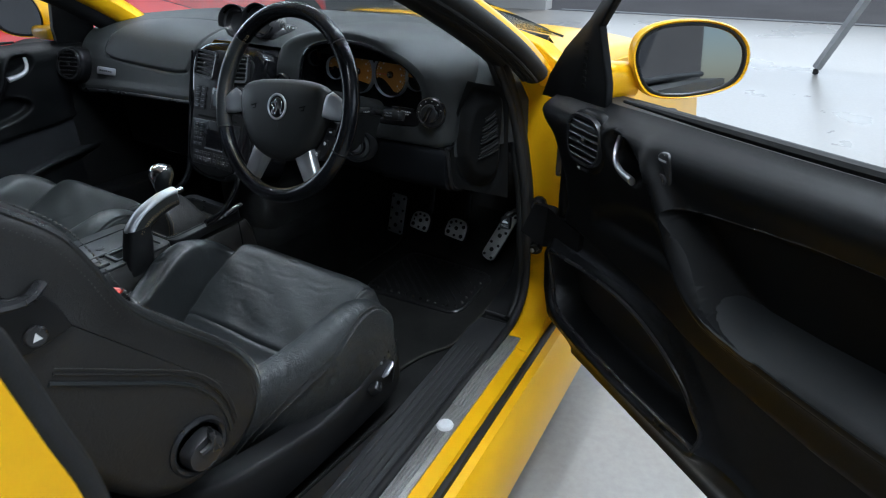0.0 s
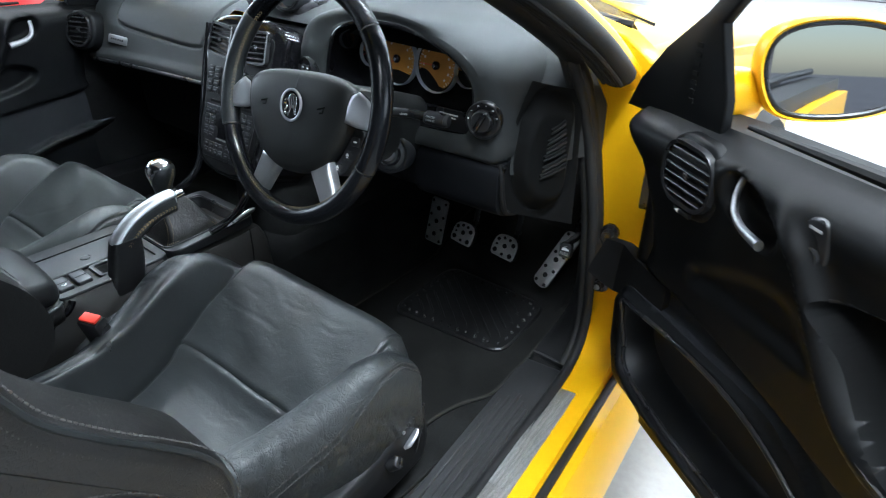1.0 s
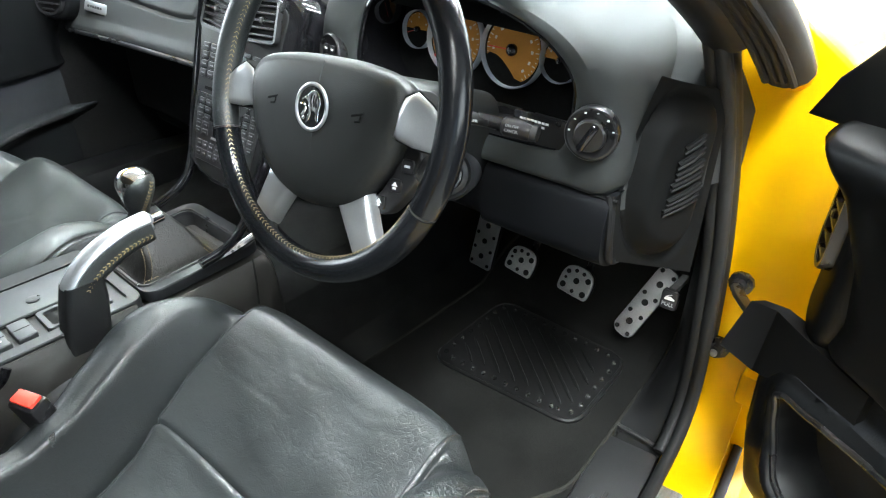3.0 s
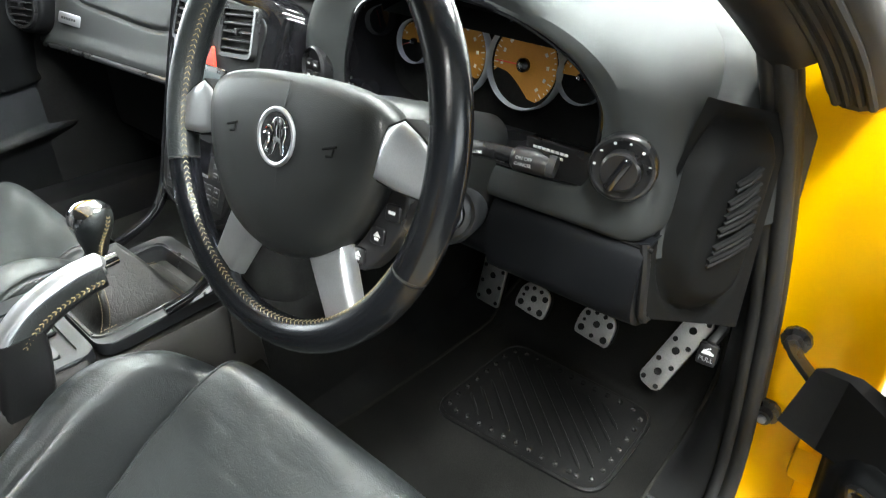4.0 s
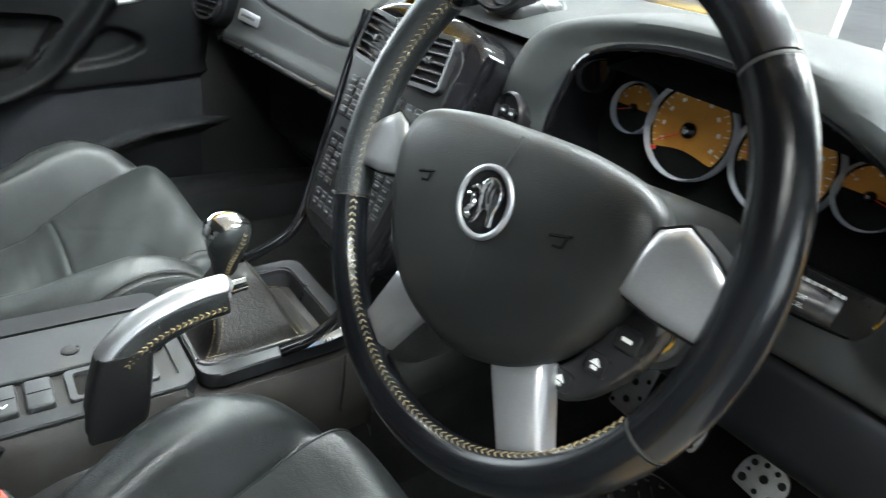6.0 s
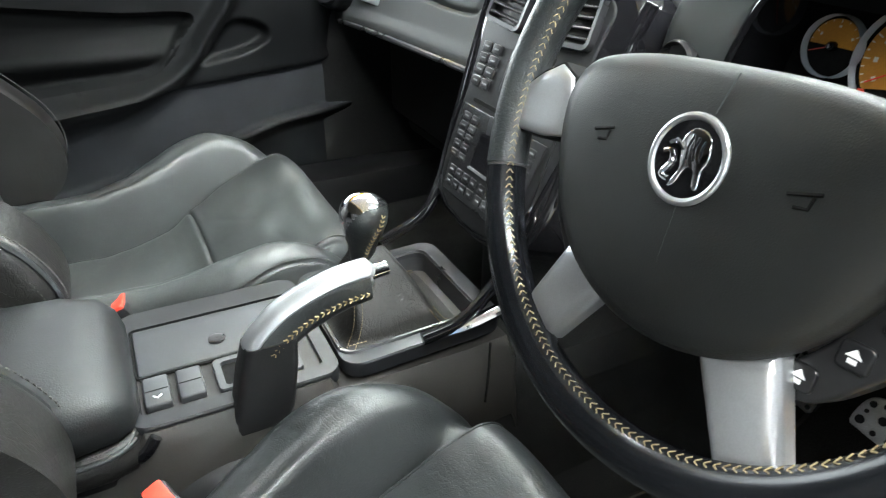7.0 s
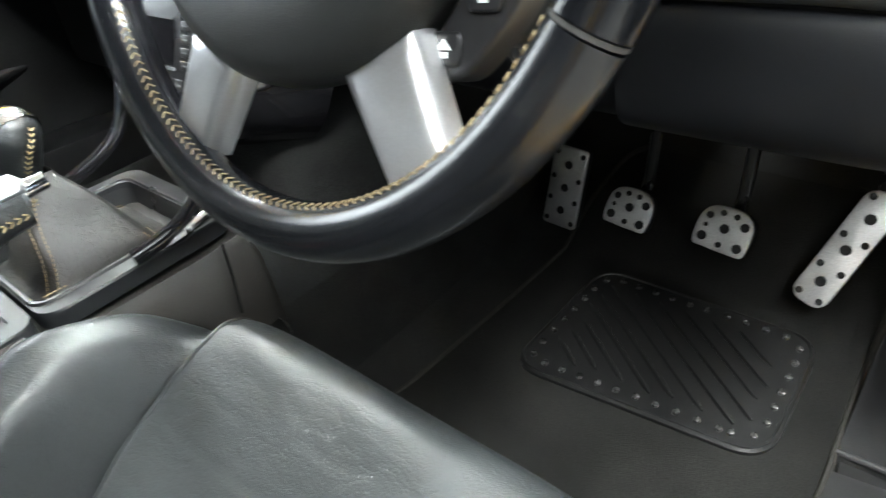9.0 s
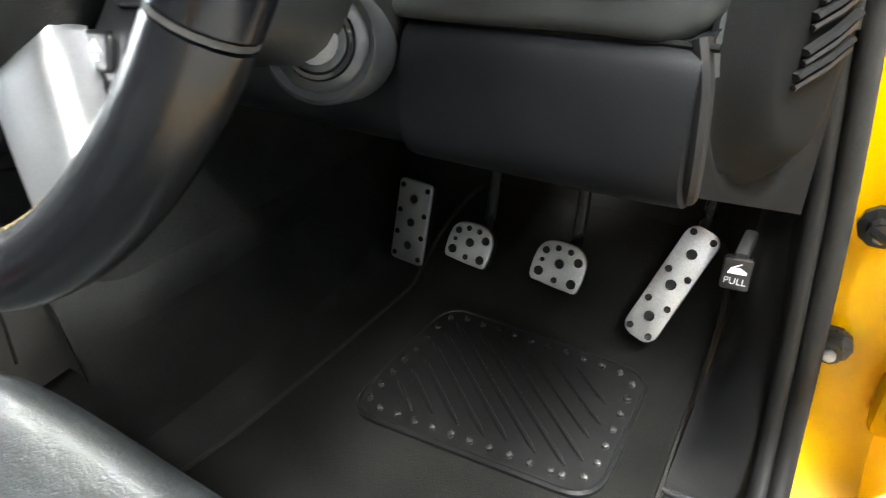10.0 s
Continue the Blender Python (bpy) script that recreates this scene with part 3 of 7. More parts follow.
part("rear_window", sheet(rw, (0, -0.006, 0.006)), GLOSS, car, "dark glass rear window")
lq = np.array([[(-0.875 + 0.02 * math.sin(3 * v), -0.85 - 0.55 * u, 0.25 + 0.75 * v) for u in np.linspace(0, 1, 6)] for v in np.linspace(0, 1, 8)])
part("quarter_panel", sheet(lq, (0.03, 0, 0)), YELLOW, car, "yellow rear quarter panel")
# bonnet and front wings
bn = np.array([[(x * (0.72 - 0.02 * v), 0.80 + 1.15 * v - 0.12 * x * x, 0.955 - 0.05 * v - 0.14 * v * v - 0.05 * x ** 4) for x in np.linspace(-1, 1, 17)] for v in np.linspace(0, 1, 13)])
part("bonnet", sheet(bn, (0, 0, -0.02)), YELLOW, car, "glossy yellow bonnet")
for sx in (-1, 1):
    fn = np.array([[(sx * (0.69 + 0.085 * math.sin(v * 1.57) - 0.10 * u * u), 0.53 + 1.45 * u, 0.945 - 0.05 * u - 0.14 * u * u - 0.62 * v * v) for v in np.linspace(0, 1, 11)] for u in np.linspace(0, 1, 13)])
    part("front_wing", sheet(fn, (-sx * 0.02, 0, 0)), YELLOW, car, "yellow front wing")
    wheel_at((sx * 0.655, 1.35, 0.325), car, sx)
    wheel_at((sx * 0.76, -1.45, 0.325), car, sx)
part("front_bumper", box((0, 1.96, 0.48), (1.25, 0.2, 0.5), 0.08, 3), YELLOW, car)
cw = np.array([[(x * 0.60, 0.70 + 0.14 * v - 0.12 * x * x, 0.945 + 0.008 * v) for x in np.linspace(-1, 1, 13)] for v in np.linspace(0, 1, 5)])
part("cowl", sheet(cw, (0, 0, -0.03)), SMOOTH, car, "black plastic cowl below the windscreen")
for x0, x1 in ((-0.45, 0.12), (0.05, 0.60)):
    part("wiper", tube(spline([(x0, 0.72, 0.975), ((x0 + x1) / 2, 0.70, 0.985), (x1, 0.735, 0.962)], 6), 0.008, 6), RUBBER, car, "black wiper blade")
# cabin floor, tunnel, firewall, rear
fl = [(-0.70, 0.40), (-0.69, 0.33), (-0.20, 0.31), (-0.135, 0.33), (-0.115, 0.50), (-0.06, 0.54), (0.06, 0.54), (0.115, 0.50), (0.15, 0.345), (0.20, 0.331), (0.650, 0.331), (0.660, 0.338), (0.668, 0.344)]
stations = [(-1.3, 0.0), (-0.4, 0.0), (0.2, 0.0), (0.42, 0.038), (0.52, 0.052), (0.60, 0.112), (0.68, 0.22), (0.74, 0.34)]
carpet_rows = np.array([[(x, y, max(z, 0.315 + rise) if abs(x) > 0.12 else z) for x, z in fl] for y, rise in stations])
part("cabin_carpet", sheet(carpet_rows, (0, 0, -0.012)), CARPET, car, "black moulded cabin carpet", sub=2)
# Footwell shade is coloured into the firewall.
part("firewall", box((0, 0.79, 0.69), (1.26, 0.05, 0.43), 0.01), VOID, car, "firewall lining, coloured black for its shade")
part("rear_bulkhead", box((0, -1.32, 0.85), (1.42, 0.06, 1.05), 0.02), VINYL, car, "dark rear bulkhead")
kick_plan = spline([(0.645, 0.64, 0), (0.651, 0.56, 0), (0.659, 0.50, 0), (0.674, 0.46, 0), (0.694, 0.434, 0), (0.712, 0.426, 0)], 5)


def kick_point(q, f, z):
    """Upright above, and below a ramp that runs out to the sill panel."""
    r = min(1.0, max(0.0, (0.50 - z) / 0.135)) ** 1.5
    return (q.x * (1 - r) + (0.640 + 0.074 * f) * r, q.y * (1 - r) + 0.368 * r, z)


kick = np.array([[kick_point(q, i / (len(kick_plan) - 1), z) for i, q in enumerate(kick_plan)] for z in np.linspace(0.33, 0.70, 27)])
part("kick_panel", sheet(kick, (0.006, 0.010, -0.004)), KICK, car, "grey-black plastic kick panel", angle=60)
part("kick_edge", tube(spline([(0.640, 0.371, 0.364), (0.676, 0.369, 0.367), (0.712, 0.366, 0.368)], 5), 0.0036, 8), SCUFF, car)
part("inner_sill", along_sill(-0.125, -0.035, -0.14, -0.014, 0.03, 0.16), RUBBER, car)
corner = np.array([[(0.778 - 0.129 * (y - 0.304) + 0.99 * w, y, z) for w in np.linspace(-0.05, 0.031, 6)] for y, z in [(q.x, q.y) for q in spline([(0.453, 0.62, 0), (0.452, 0.54, 0), (0.446, 0.465, 0), (0.424, 0.412, 0), (0.385, 0.380, 0), (0.34, 0.371, 0), (0.27, 0.369, 0)], 5)]])
part("sill_corner", sheet(corner, (0, 0.003, -0.003)), YELLOW, car, "yellow curve from pillar to sill", angle=60)
side_wall = np.array([[(-0.735 - 0.10 * v * v, 0.80 - 0.66 * v, 0.30 + 0.62 * u) for v in np.linspace(0, 1, 6)] for u in np.linspace(0, 1, 6)])
# Near-black here stands for the unlit passenger footwell.
part("footwell_side", sheet(side_wall, (-0.02, 0, 0)), VOID, car, "passenger footwell side, coloured black for its shade")
part("sill_step", box((-0.755, -0.3, 0.385), (0.12, 1.7, 0.17), 0.02), PLASTIC, car, "black plastic inner sill")

# door-side floor mat with a heel pad
mo = curve2([(0.19, 0.05), (0.20, 0.17), (0.213, 0.27), (0.228, 0.385), (0.238, 0.48), (0.255, 0.60), (0.32, 0.66), (0.55, 0.66), (0.628, 0.62), (0.636, 0.45), (0.640, 0.29), (0.636, 0.228), (0.607, 0.167), (0.592, 0.10), (0.580, -0.05), (0.42, -0.16), (0.21, -0.08)], 6)


def mat_height(x, y):
    r = 0.0 if y < 0.22 else (y - 0.22) * 0.13
    return 0.335 + r + (max(0, y - 0.52) * 0.75)


def drape(bm):
    for v in bm.verts:
        v.co.z += mat_height(v.co.x, v.co.y)
    return bm


def fan_fill(outline, z0, z1, bevel, steps=28):
    """A thin plate whose top is made of inset rings, so that it can follow a slope."""
    o = [Vector(p) for p in outline]
    if sum(a.x * b.y - b.x * a.y for a, b in zip(o, o[1:] + o[:1])) < 0:
        o.reverse()
    c = sum(o, Vector((0, 0))) / len(o)
    rings = [[(p.x, p.y, z0) for p in o], [(p.x, p.y, z1 - bevel) for p in o], [(p.x, p.y, z1) for p in inset_outline(o, bevel)]]
    for k in range(1, steps + 1):
        f = max(1 - k / steps, 0.0005)
        rings.append([(c.x + (p.x - c.x) * f, c.y + (p.y - c.y) * f, z1) for p in inset_outline(o, bevel)])
    return loft(rings, True, False)


fm = thing("floor_mat", (0.43, 0.25, 0.335), "black carpet driver floor mat with a rubber heel pad", "floor mat")
part("carpet", drape(fan_fill(mo, 0.0, 0.010, 0.004, 60)), MAT_CARPET, fm)
part("edge_binding", drape(tube([(x, y, 0.009) for x, y in mo], 0.0035, 6, True)), BINDING, fm, "sewn grey edge binding")
def rounded(corners, r, n=6):
    """A polygon with its corners rounded off."""
    out, k = [], len(corners)
    for i in range(k):
        a, b, c = (Vector(corners[(i + j) % k]) for j in (-1, 0, 1))
        p, q = b + (a - b).normalized() * r, b + (c - b).normalized() * r
        for j in range(n + 1):
            f = j / n
            out.append(tuple(p * (1 - f) ** 2 + b * 2 * f * (1 - f) + q * f * f))
    return out


pad = rounded([(0.296, 0.296), (0.312, 0.500), (0.590, 0.502), (0.592, 0.320)], 0.040)
heel = part("heel_pad", drape(fan_fill(pad, 0.009, 0.0175, 0.003, 40)), MAT_RUBBER, fm, "black rubber heel pad with slanting ribs")
part("pad_rim", drape(tube([(x, y, 0.0175) for x, y in inset_outline([Vector(p) for p in pad][::-1], 0.004)], 0.0018, 6, True)), MAT_RUBBER, heel)
random.seed(5)
px = np.array([p[0] for p in pad]); py = np.array([p[1] for p in pad])
pl = [tuple(p) for p in pad]
for i in range(17):
    a = Vector((0.290 + 0.033 * i, 0.315)); b = a + Vector((-0.230, 0.17))
    seg = []
    for k in range(25):
        q = a.lerp(b, k / 24)
        if poly_distance(np.array([q.x]), np.array([q.y]), pl)[0] < -0.026:
            seg.append((q.x, q.y, 0.0188))
    if len(seg) > 4:
        part("rib", drape(tube(seg, [0.0012] + [0.0030] * (len(seg) - 2) + [0.0012], 6, flat=1.1)), MAT_RUBBER, heel)
edge = [Vector((x, y, 0)) for x, y in inset_outline([Vector(p) for p in pad][::-1], 0.016)]
walked, spots = 0.0, []
for a, b in zip(edge, edge[1:] + edge[:1]):
    d = (b - a).length
    while walked < d:
        spots.append(a.lerp(b, walked / d))
        walked += 0.0225
    walked -= d
for p in spots:
    part("nub", drape(revolve([(0.0044, 0.0172), (0.0038, 0.0205), (0.0005, 0.0218)], 8, Matrix.Translation((p.x, p.y, 0)))), NUB, heel)


# ---------------------------------------------------------------- dashboard
dash = thing("dashboard", (0, 0.4, 0.6), "black soft-plastic dashboard with amber dials", "dashboard")
# passenger side and top: one moulded sweep
prof = [(0.86, 0.955), (0.80, 0.985), (0.62, 1.001), (0.45, 1.003), (0.35, 0.994), (0.29, 0.975), (0.255, 0.945), (0.232, 0.90), (0.215, 0.865), (0.200, 0.842), (0.203, 0.825), (0.235, 0.812), (0.30, 0.80), (0.42, 0.79)]
DK = 24
ps = spline([(0, y, z) for y, z in prof], DK)


def dash_row(x):
    """The dash profile at x: lower and further forward towards the doors."""
    k = abs(x) / 0.7
    return [(x, p.y + (0.05 if x > 0 else 0.014) * k ** 4 * (1 if p.y < 0.5 else -2.2 * k), p.z - (0.030 if x > 0 else 0.012) * k ** 4 - 0.020 * min(1, max(0, (0.90 - p.z) / 0.04)) * max(0, (-x - 0.1) / 0.65)) for p in ps]


xs = np.linspace(-0.80, -0.138, 330)
rows = np.array([dash_row(x) for x in xs])
# airbag cover outline pressed into the face
arc = np.concatenate([[0], np.cumsum(np.hypot(np.diff([p.y for p in ps]), np.diff([p.z for p in ps])))])
ax, aa = np.meshgrid(xs, arc, indexing="ij")
low = float(np.interp(-0.893, [-p.z for p in ps[4 * DK + DK // 2:10 * DK]], arc[4 * DK + DK // 2:10 * DK]))
back_edge = float(np.interp(-0.40, [-p.y for p in ps[:8 * DK + DK // 2]], arc[:8 * DK + DK // 2]))
lid = [(x, back_edge + (low - back_edge) * f) for x, f in curve2([(-0.60, 0.93), (-0.625, 0.72), (-0.58, 0.18), (-0.44, 0.0), (-0.25, 0.0), (-0.175, 0.12), (-0.172, 0.45), (-0.195, 0.90), (-0.23, 1.0), (-0.4, 0.99)], 5)]
sd = poly_distance(ax, aa, lid)
groove = -0.0045 * np.exp(-(sd / 0.0030) ** 2) + 0.002 * ramp(-sd, 0.0, 0.01)
dy = np.gradient(rows[:, :, 1], axis=1); dz = np.gradient(rows[:, :, 2], axis=1)
ln = np.hypot(dy, dz) + 1e-9
rows[:, :, 1] += groove * (dz / ln)
rows[:, :, 2] += groove * (-dy / ln)
part("main_moulding", sheet(rows), DASH, dash, "grained dark grey upper moulding", angle=60)
top_rows = np.array([[(a, b, c - 0.006 * max(0, x) / 0.5) for a, b, c in dash_row(x)[:5 * DK + 1]] for x in np.linspace(-0.138, 0.575, 40)])
part("top_pad", sheet(top_rows), DASH, dash, angle=60)
part("lower_edge_trim", tube([Vector(dash_row(x)[9 * DK + DK // 2]) + Vector((0, -0.004, -0.003)) for x in np.linspace(-0.745, -0.12, 24)], 0.005, 8), SMOOTH, dash, "thin black edge strip")
part("stack_backing", box((-0.005, 0.335, 0.885), (0.262, 0.12, 0.16), 0.03, 3), PLASTIC, dash)
# Lid and panel below are coloured near-black for the shade under the dash.
part("glovebox_lid", box((-0.42, 0.315, 0.70), (0.56, 0.03, 0.19), 0.02, 3, None), VOID, dash, "glovebox lid coloured black for the shade it lies in")
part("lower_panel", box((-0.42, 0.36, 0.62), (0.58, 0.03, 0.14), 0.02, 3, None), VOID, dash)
face = min(dash_row(-0.600), key=lambda p: abs(p[2] - 0.861) + (9 if p[1] > 0.3 else 0))
bd = basis((-0.600, face[1] - 0.001, 0.861), (1, 0.03, 0.0), (0, 0.36, 0.93))
badge = part("badge", slab(round_rect(0.098, 0.022, 0.005), -0.004, 0.0045, 0.0015, bd), SATIN, dash, "small silver badge with worn print")
part("badge_print", join(*[box((-0.03 + 0.011 * i, 0, 0.0046), (0.008, 0.005, 0.0006), 0, 2, bd) for i in range(6)]), GREY_PLASTIC, badge)


def vent(name, parent, m, w, h, slats, r=0.02, round_label="black louvred air vent"):
    """A louvred outlet: rim, dark throat, slats and a thumb tab. Local z comes out."""
    outer = round_rect(w, h, r, 5)
    inner = round_rect(w - 0.012, h - 0.012, max(r - 0.006, 0.003), 5)
    rings = [[(x, y, -0.006) for x, y in outer], [(x, y, 0.008) for x, y in outer], [(x * 0.985, y * 0.985, 0.011) for x, y in outer],
             [(x, y, 0.0105) for x, y in inner], [(x, y, -0.003) for x, y in inner]]
    rimb = loft(rings, True, False)
    rimb.transform(m)
    v = part(name, rimb, SMOOTH, parent, round_label)
    part("throat", slab(inner, -0.004, 0.0012, 0, m), VOID, v)
    for i in range(slats):
        y = (i + 0.5) / slats * (h - 0.014) - (h - 0.014) / 2
        half = w / 2 - 0.007
        ry = h / 2 - r
        if abs(y) > ry:
            half = w / 2 - r + math.sqrt(max(0, (r - 0.004) ** 2 - (abs(y) - ry) ** 2)) - 0.004
        part("slat", box((0, 0, 0), (2 * half, 0.0030, 0.0085), 0.0012, 1, m @ Matrix.Translation((0, y, 0.0062)) @ pose(0, 0, 0, 16, 0, 0)), SMOOTH, v)
    part("tab", box((0, 0, 0.009), (0.010, 0.009, 0.008), 0.002, 1, m), SMOOTH, v)
    return v


lv = basis((-0.745, 0.180, 0.879), (0.93, 0.30, 0), (0, 0.28, 0.96))
vent("side_vent", dash, lv @ Matrix.Translation((0, 0, -0.019)), 0.088, 0.090, 6, 0.038)
part("vent_surround", slab(round_rect(0.106, 0.106, 0.047), -0.07, -0.016, 0.010, lv), VINYL, dash)

# driver's pod: a shell with the dial opening
opening = curve2([(0.212, 0.885), (0.222, 0.945), (0.250, 0.988), (0.32, 1.008), (0.40, 1.010), (0.47, 0.998), (0.53, 0.973), (0.564, 0.940), (0.568, 0.905), (0.558, 0.864), (0.53, 0.852), (0.40, 0.848), (0.26, 0.856)], 6)
outer = curve2([(0.130, 0.845), (0.132, 0.93), (0.165, 0.995), (0.28, 1.030), (0.40, 1.036), (0.50, 1.024), (0.572, 1.000), (0.618, 0.958), (0.632, 0.895), (0.631, 0.822), (0.57, 0.815), (0.40, 0.815), (0.22, 0.82)], 6)


def blend(a, b, f, y):
    return [Vector((p[0] + (q[0] - p[0]) * f, y, p[1] + (q[1] - p[1]) * f)) for p, q in zip(a, b)]


def pod_back(y, shrink, drop):
    return [Vector((0.40 + (q[0] - 0.40) * shrink, y, (0.80 + (q[1] - 0.80) * (1 - drop)))) for q in outer]


def crease_y(q):
    """How far forward the pod's outer edge lies at a point (x, z) of its outline."""
    if q[0] < 0.47:
        return 0.25
    y = float(np.interp(q[1], [0.80, 0.85, 0.885, 0.915, 0.935, 0.965, 0.98, 0.994, 1.006, 1.02, 1.034], [0.252, 0.262, 0.282, 0.318, 0.345, 0.370, 0.380, 0.380, 0.372, 0.33, 0.26]))
    return 0.25 + (y - 0.25) * min(1, (q[0] - 0.47) / 0.06)


pod_rings = [blend(opening, outer, -0.012, 0.256), blend(opening, outer, -0.01, 0.250), blend(opening, outer, 0.03, 0.243), blend(opening, outer, 0.12, 0.238),
             blend(opening, outer, 0.45, 0.230), blend(opening, outer, 0.75, 0.226), blend(opening, outer, 0.92, 0.232), blend(opening, outer, 1.0, 0.250),
             pod_back(0.30, 1.0, -0.01), pod_back(0.38, 1.0, 0.0), pod_back(0.48, 1.0, 0.06), pod_back(0.60, 1.0, 0.18)]
for r in pod_rings[8:]:
    for p, q in zip(r, outer):
        p.y += (crease_y(q) - 0.25) * max(0, (0.60 - p.y) / 0.35)
part("opening_lining", loft([blend(opening, outer, -0.012, 0.250), blend(opening, outer, -0.03, 0.29), blend(opening, outer, -0.05, 0.332)], True, False), GLOSS, dash, "gloss black lining of the dial opening", angle=60)
for r, f in zip(pod_rings[3:8], (0.12, 0.45, 0.75, 0.92, 1.0)):
    for p, q in zip(r, outer):
        p.y += 0.012 * max(0, (0.2 - p.x) / 0.07) + 0.02 * max(0, (p.z - 0.94) / 0.09) * min(1, max(0, (0.55 - p.x) / 0.15)) + (crease_y(q) - 0.25) * f ** 4
part("instrument_pod", loft(pod_rings, True, False), DASH, dash, "domed dark grey instrument pod", angle=70, sub=1)
cl_rim = [Vector((p.x, p.y - 0.002, p.z)) for p in pod_rings[1]]
part("opening_trim", tube(cl_rim, 0.0035, 8, True), GLOSS, dash, "gloss black opening trim")

# dials
clus = part("instrument_panel", slab(opening, -0.335, -0.327, 0, basis((0, 0, 0), (1, 0, 0), (0, 0, 1))), VOID, dash, "black instrument panel with four amber dials")
low = part("binnacle_shelf", box((0.39, 0.29, 0.852), (0.33, 0.09, 0.012), 0.004), SMOOTH, dash)


def dial(cx, cz, r, start, end, needle, ticks, flat_bottom):
    m = basis((cx, 0.322, cz), (1, 0, 0), (0, 0.14, 0.99))
    g = part("dial", revolve([(r * 1.09, -0.004), (r * 1.09, 0.006), (r * 1.06, 0.0085), (r * 1.035, 0.004), (r * 1.03, 0.0)], 48, m), RING, clus, "chrome-ringed amber dial")
    part("dial_back", revolve([(r * 1.03, -0.003), (r * 1.03, 0.0), (0.0005, 0.0005)], 40, m), VOID, g)
    pts = []
    for i in range(41):
        q = radians(start + (end - start) * i / 40)
        pts.append((0.93 * r * math.cos(q), 0.93 * r * math.sin(q)))
    if flat_bottom == "left":
        pts += [(r * x, r * y) for x, y in curve2([(-0.80, -0.18), (-0.46, -0.25), (-0.12, -0.48), (0.20, -0.78)], 4, False)]
    elif flat_bottom == "both":
        pts += [(r * x, r * y) for x, y in curve2([(-0.70, -0.55), (0.0, -0.44), (0.70, -0.55)], 4, False)]
    part("face", slab(pts, 0.001, 0.0022, 0, m), DIAL, g, "amber printed dial face")
    marks = []
    for i in range(ticks):
        q = radians(start + (end - start) * (i + 0.5) / ticks)
        long = i % 3 == 1
        a = 0.80 if long else 0.86
        for k in range(1):
            mm = m @ pose(0, 0, 0, 0, 0, math.degrees(q))
            marks.append(box((r * (a + 0.91) / 2, 0, 0.0025), (r * (0.91 - a), r * 0.022, 0.0006), 0, 1, mm))
            if long:
                marks.append(box((r * 0.68, 0, 0.0025), (r * 0.07, r * 0.09, 0.0006), 0, 1, mm))
    part("scale", join(*marks), WHITE_MARK, g)
    mm = m @ pose(0, 0, 0, 0, 0, needle)
    part("needle", box((r * 0.36, 0, 0.0055), (r * 0.9, r * 0.028, 0.0012), 0.0003, 1, mm), RED, g, "thin red needle")
    part("hub", revolve([(r * 0.17, 0.002), (r * 0.17, 0.007), (r * 0.10, 0.010), (r * 0.08, 0.0105), (0.0005, 0.0105)], 20, m), GLOSS, g)
    part("hub_cap", revolve([(r * 0.075, 0.0105), (r * 0.05, 0.0118), (0.0005, 0.0122)], 14, m), CHROME, g)


dial(0.260, 0.934, 0.0245, 0, 180, 200, 9, "flat")
dial(0.330, 0.932, 0.045, -35, 215, 212, 26, "both")
dial(0.427, 0.934, 0.045, -62, 196, 180, 30, "left")
dial(0.500, 0.934, 0.026, 0, 180, -10, 9, "flat")
part("notice_print", join(*[box((0.500 + 0.0052 * i, 0.243, 0.8825 - 0.0055 * k), (0.0040, 0.0006, 0.0026), 0) for k in range(2) for i in range(8 - k)]), WHITE_MARK, clus, "two lines of small white print")
part("notice_plate", box((0.525, 0.2475, 0.872), (0.075, 0.006, 0.036), 0.002), SMOOTH, clus)
part("warning_lamp", box((0.296, 0.318, 0.905), (0.006, 0.003, 0.004), 0.001), RED, clus)

# light switch and mirror switch
km = basis((0.604, 0.226, 0.894), (0.96, 0.28, 0.0), (-0.02, 0.1, 1))
sw = part("light_switch", revolve([(0.030, -0.01), (0.030, 0.001), (0.0285, 0.004), (0.026, 0.0045), (0.022, 0.002), (0.0005, 0.002)], 40, km), SMOOTH, dash, "round black rotary light switch")
knob = part("knob", revolve([(0.0185, 0.0), (0.0175, 0.012), (0.0155, 0.014), (0.0005, 0.0145)], 32, km), SMOOTH, sw)
part("grip", box((0, 0, 0.019), (0.009, 0.033, 0.012), 0.0035, 2, km @ pose(0, 0, 0, 0, 0, -28)), GLOSS, knob)
for k in range(6):
    q = radians(15 + 32 * k)
    part("mark", box((0.0242 * math.cos(q), 0.0242 * math.sin(q), 0.0044), (0.0024, 0.0012 + 0.0008 * (k % 2), 0.0007), 0, 1, km), WHITE_MARK, sw)
mm_ = basis((0.170, 0.232, 0.903), (0.98, -0.15, 0), (0, 0.14, 1))
ms = part("mirror_switch", revolve([(0.027, -0.01), (0.027, 0.003), (0.0245, 0.006), (0.022, 0.002), (0.0005, 0.002)], 36, mm_), SMOOTH, dash, "round black switch with white marks")
for sx, sy in ((-0.008, 0.005), (0.008, 0.005), (-0.008, -0.009), (0.008, -0.009)):
    b = part("button", slab(round_rect(0.013, 0.011, 0.003, 3, sx, sy), 0.001, 0.005, 0.001, mm_), SMOOTH, ms)
    part("mark", box((sx, sy, 0.0052), (0.006, 0.0025, 0.0005), 0, 1, mm_), WHITE_MARK, b)

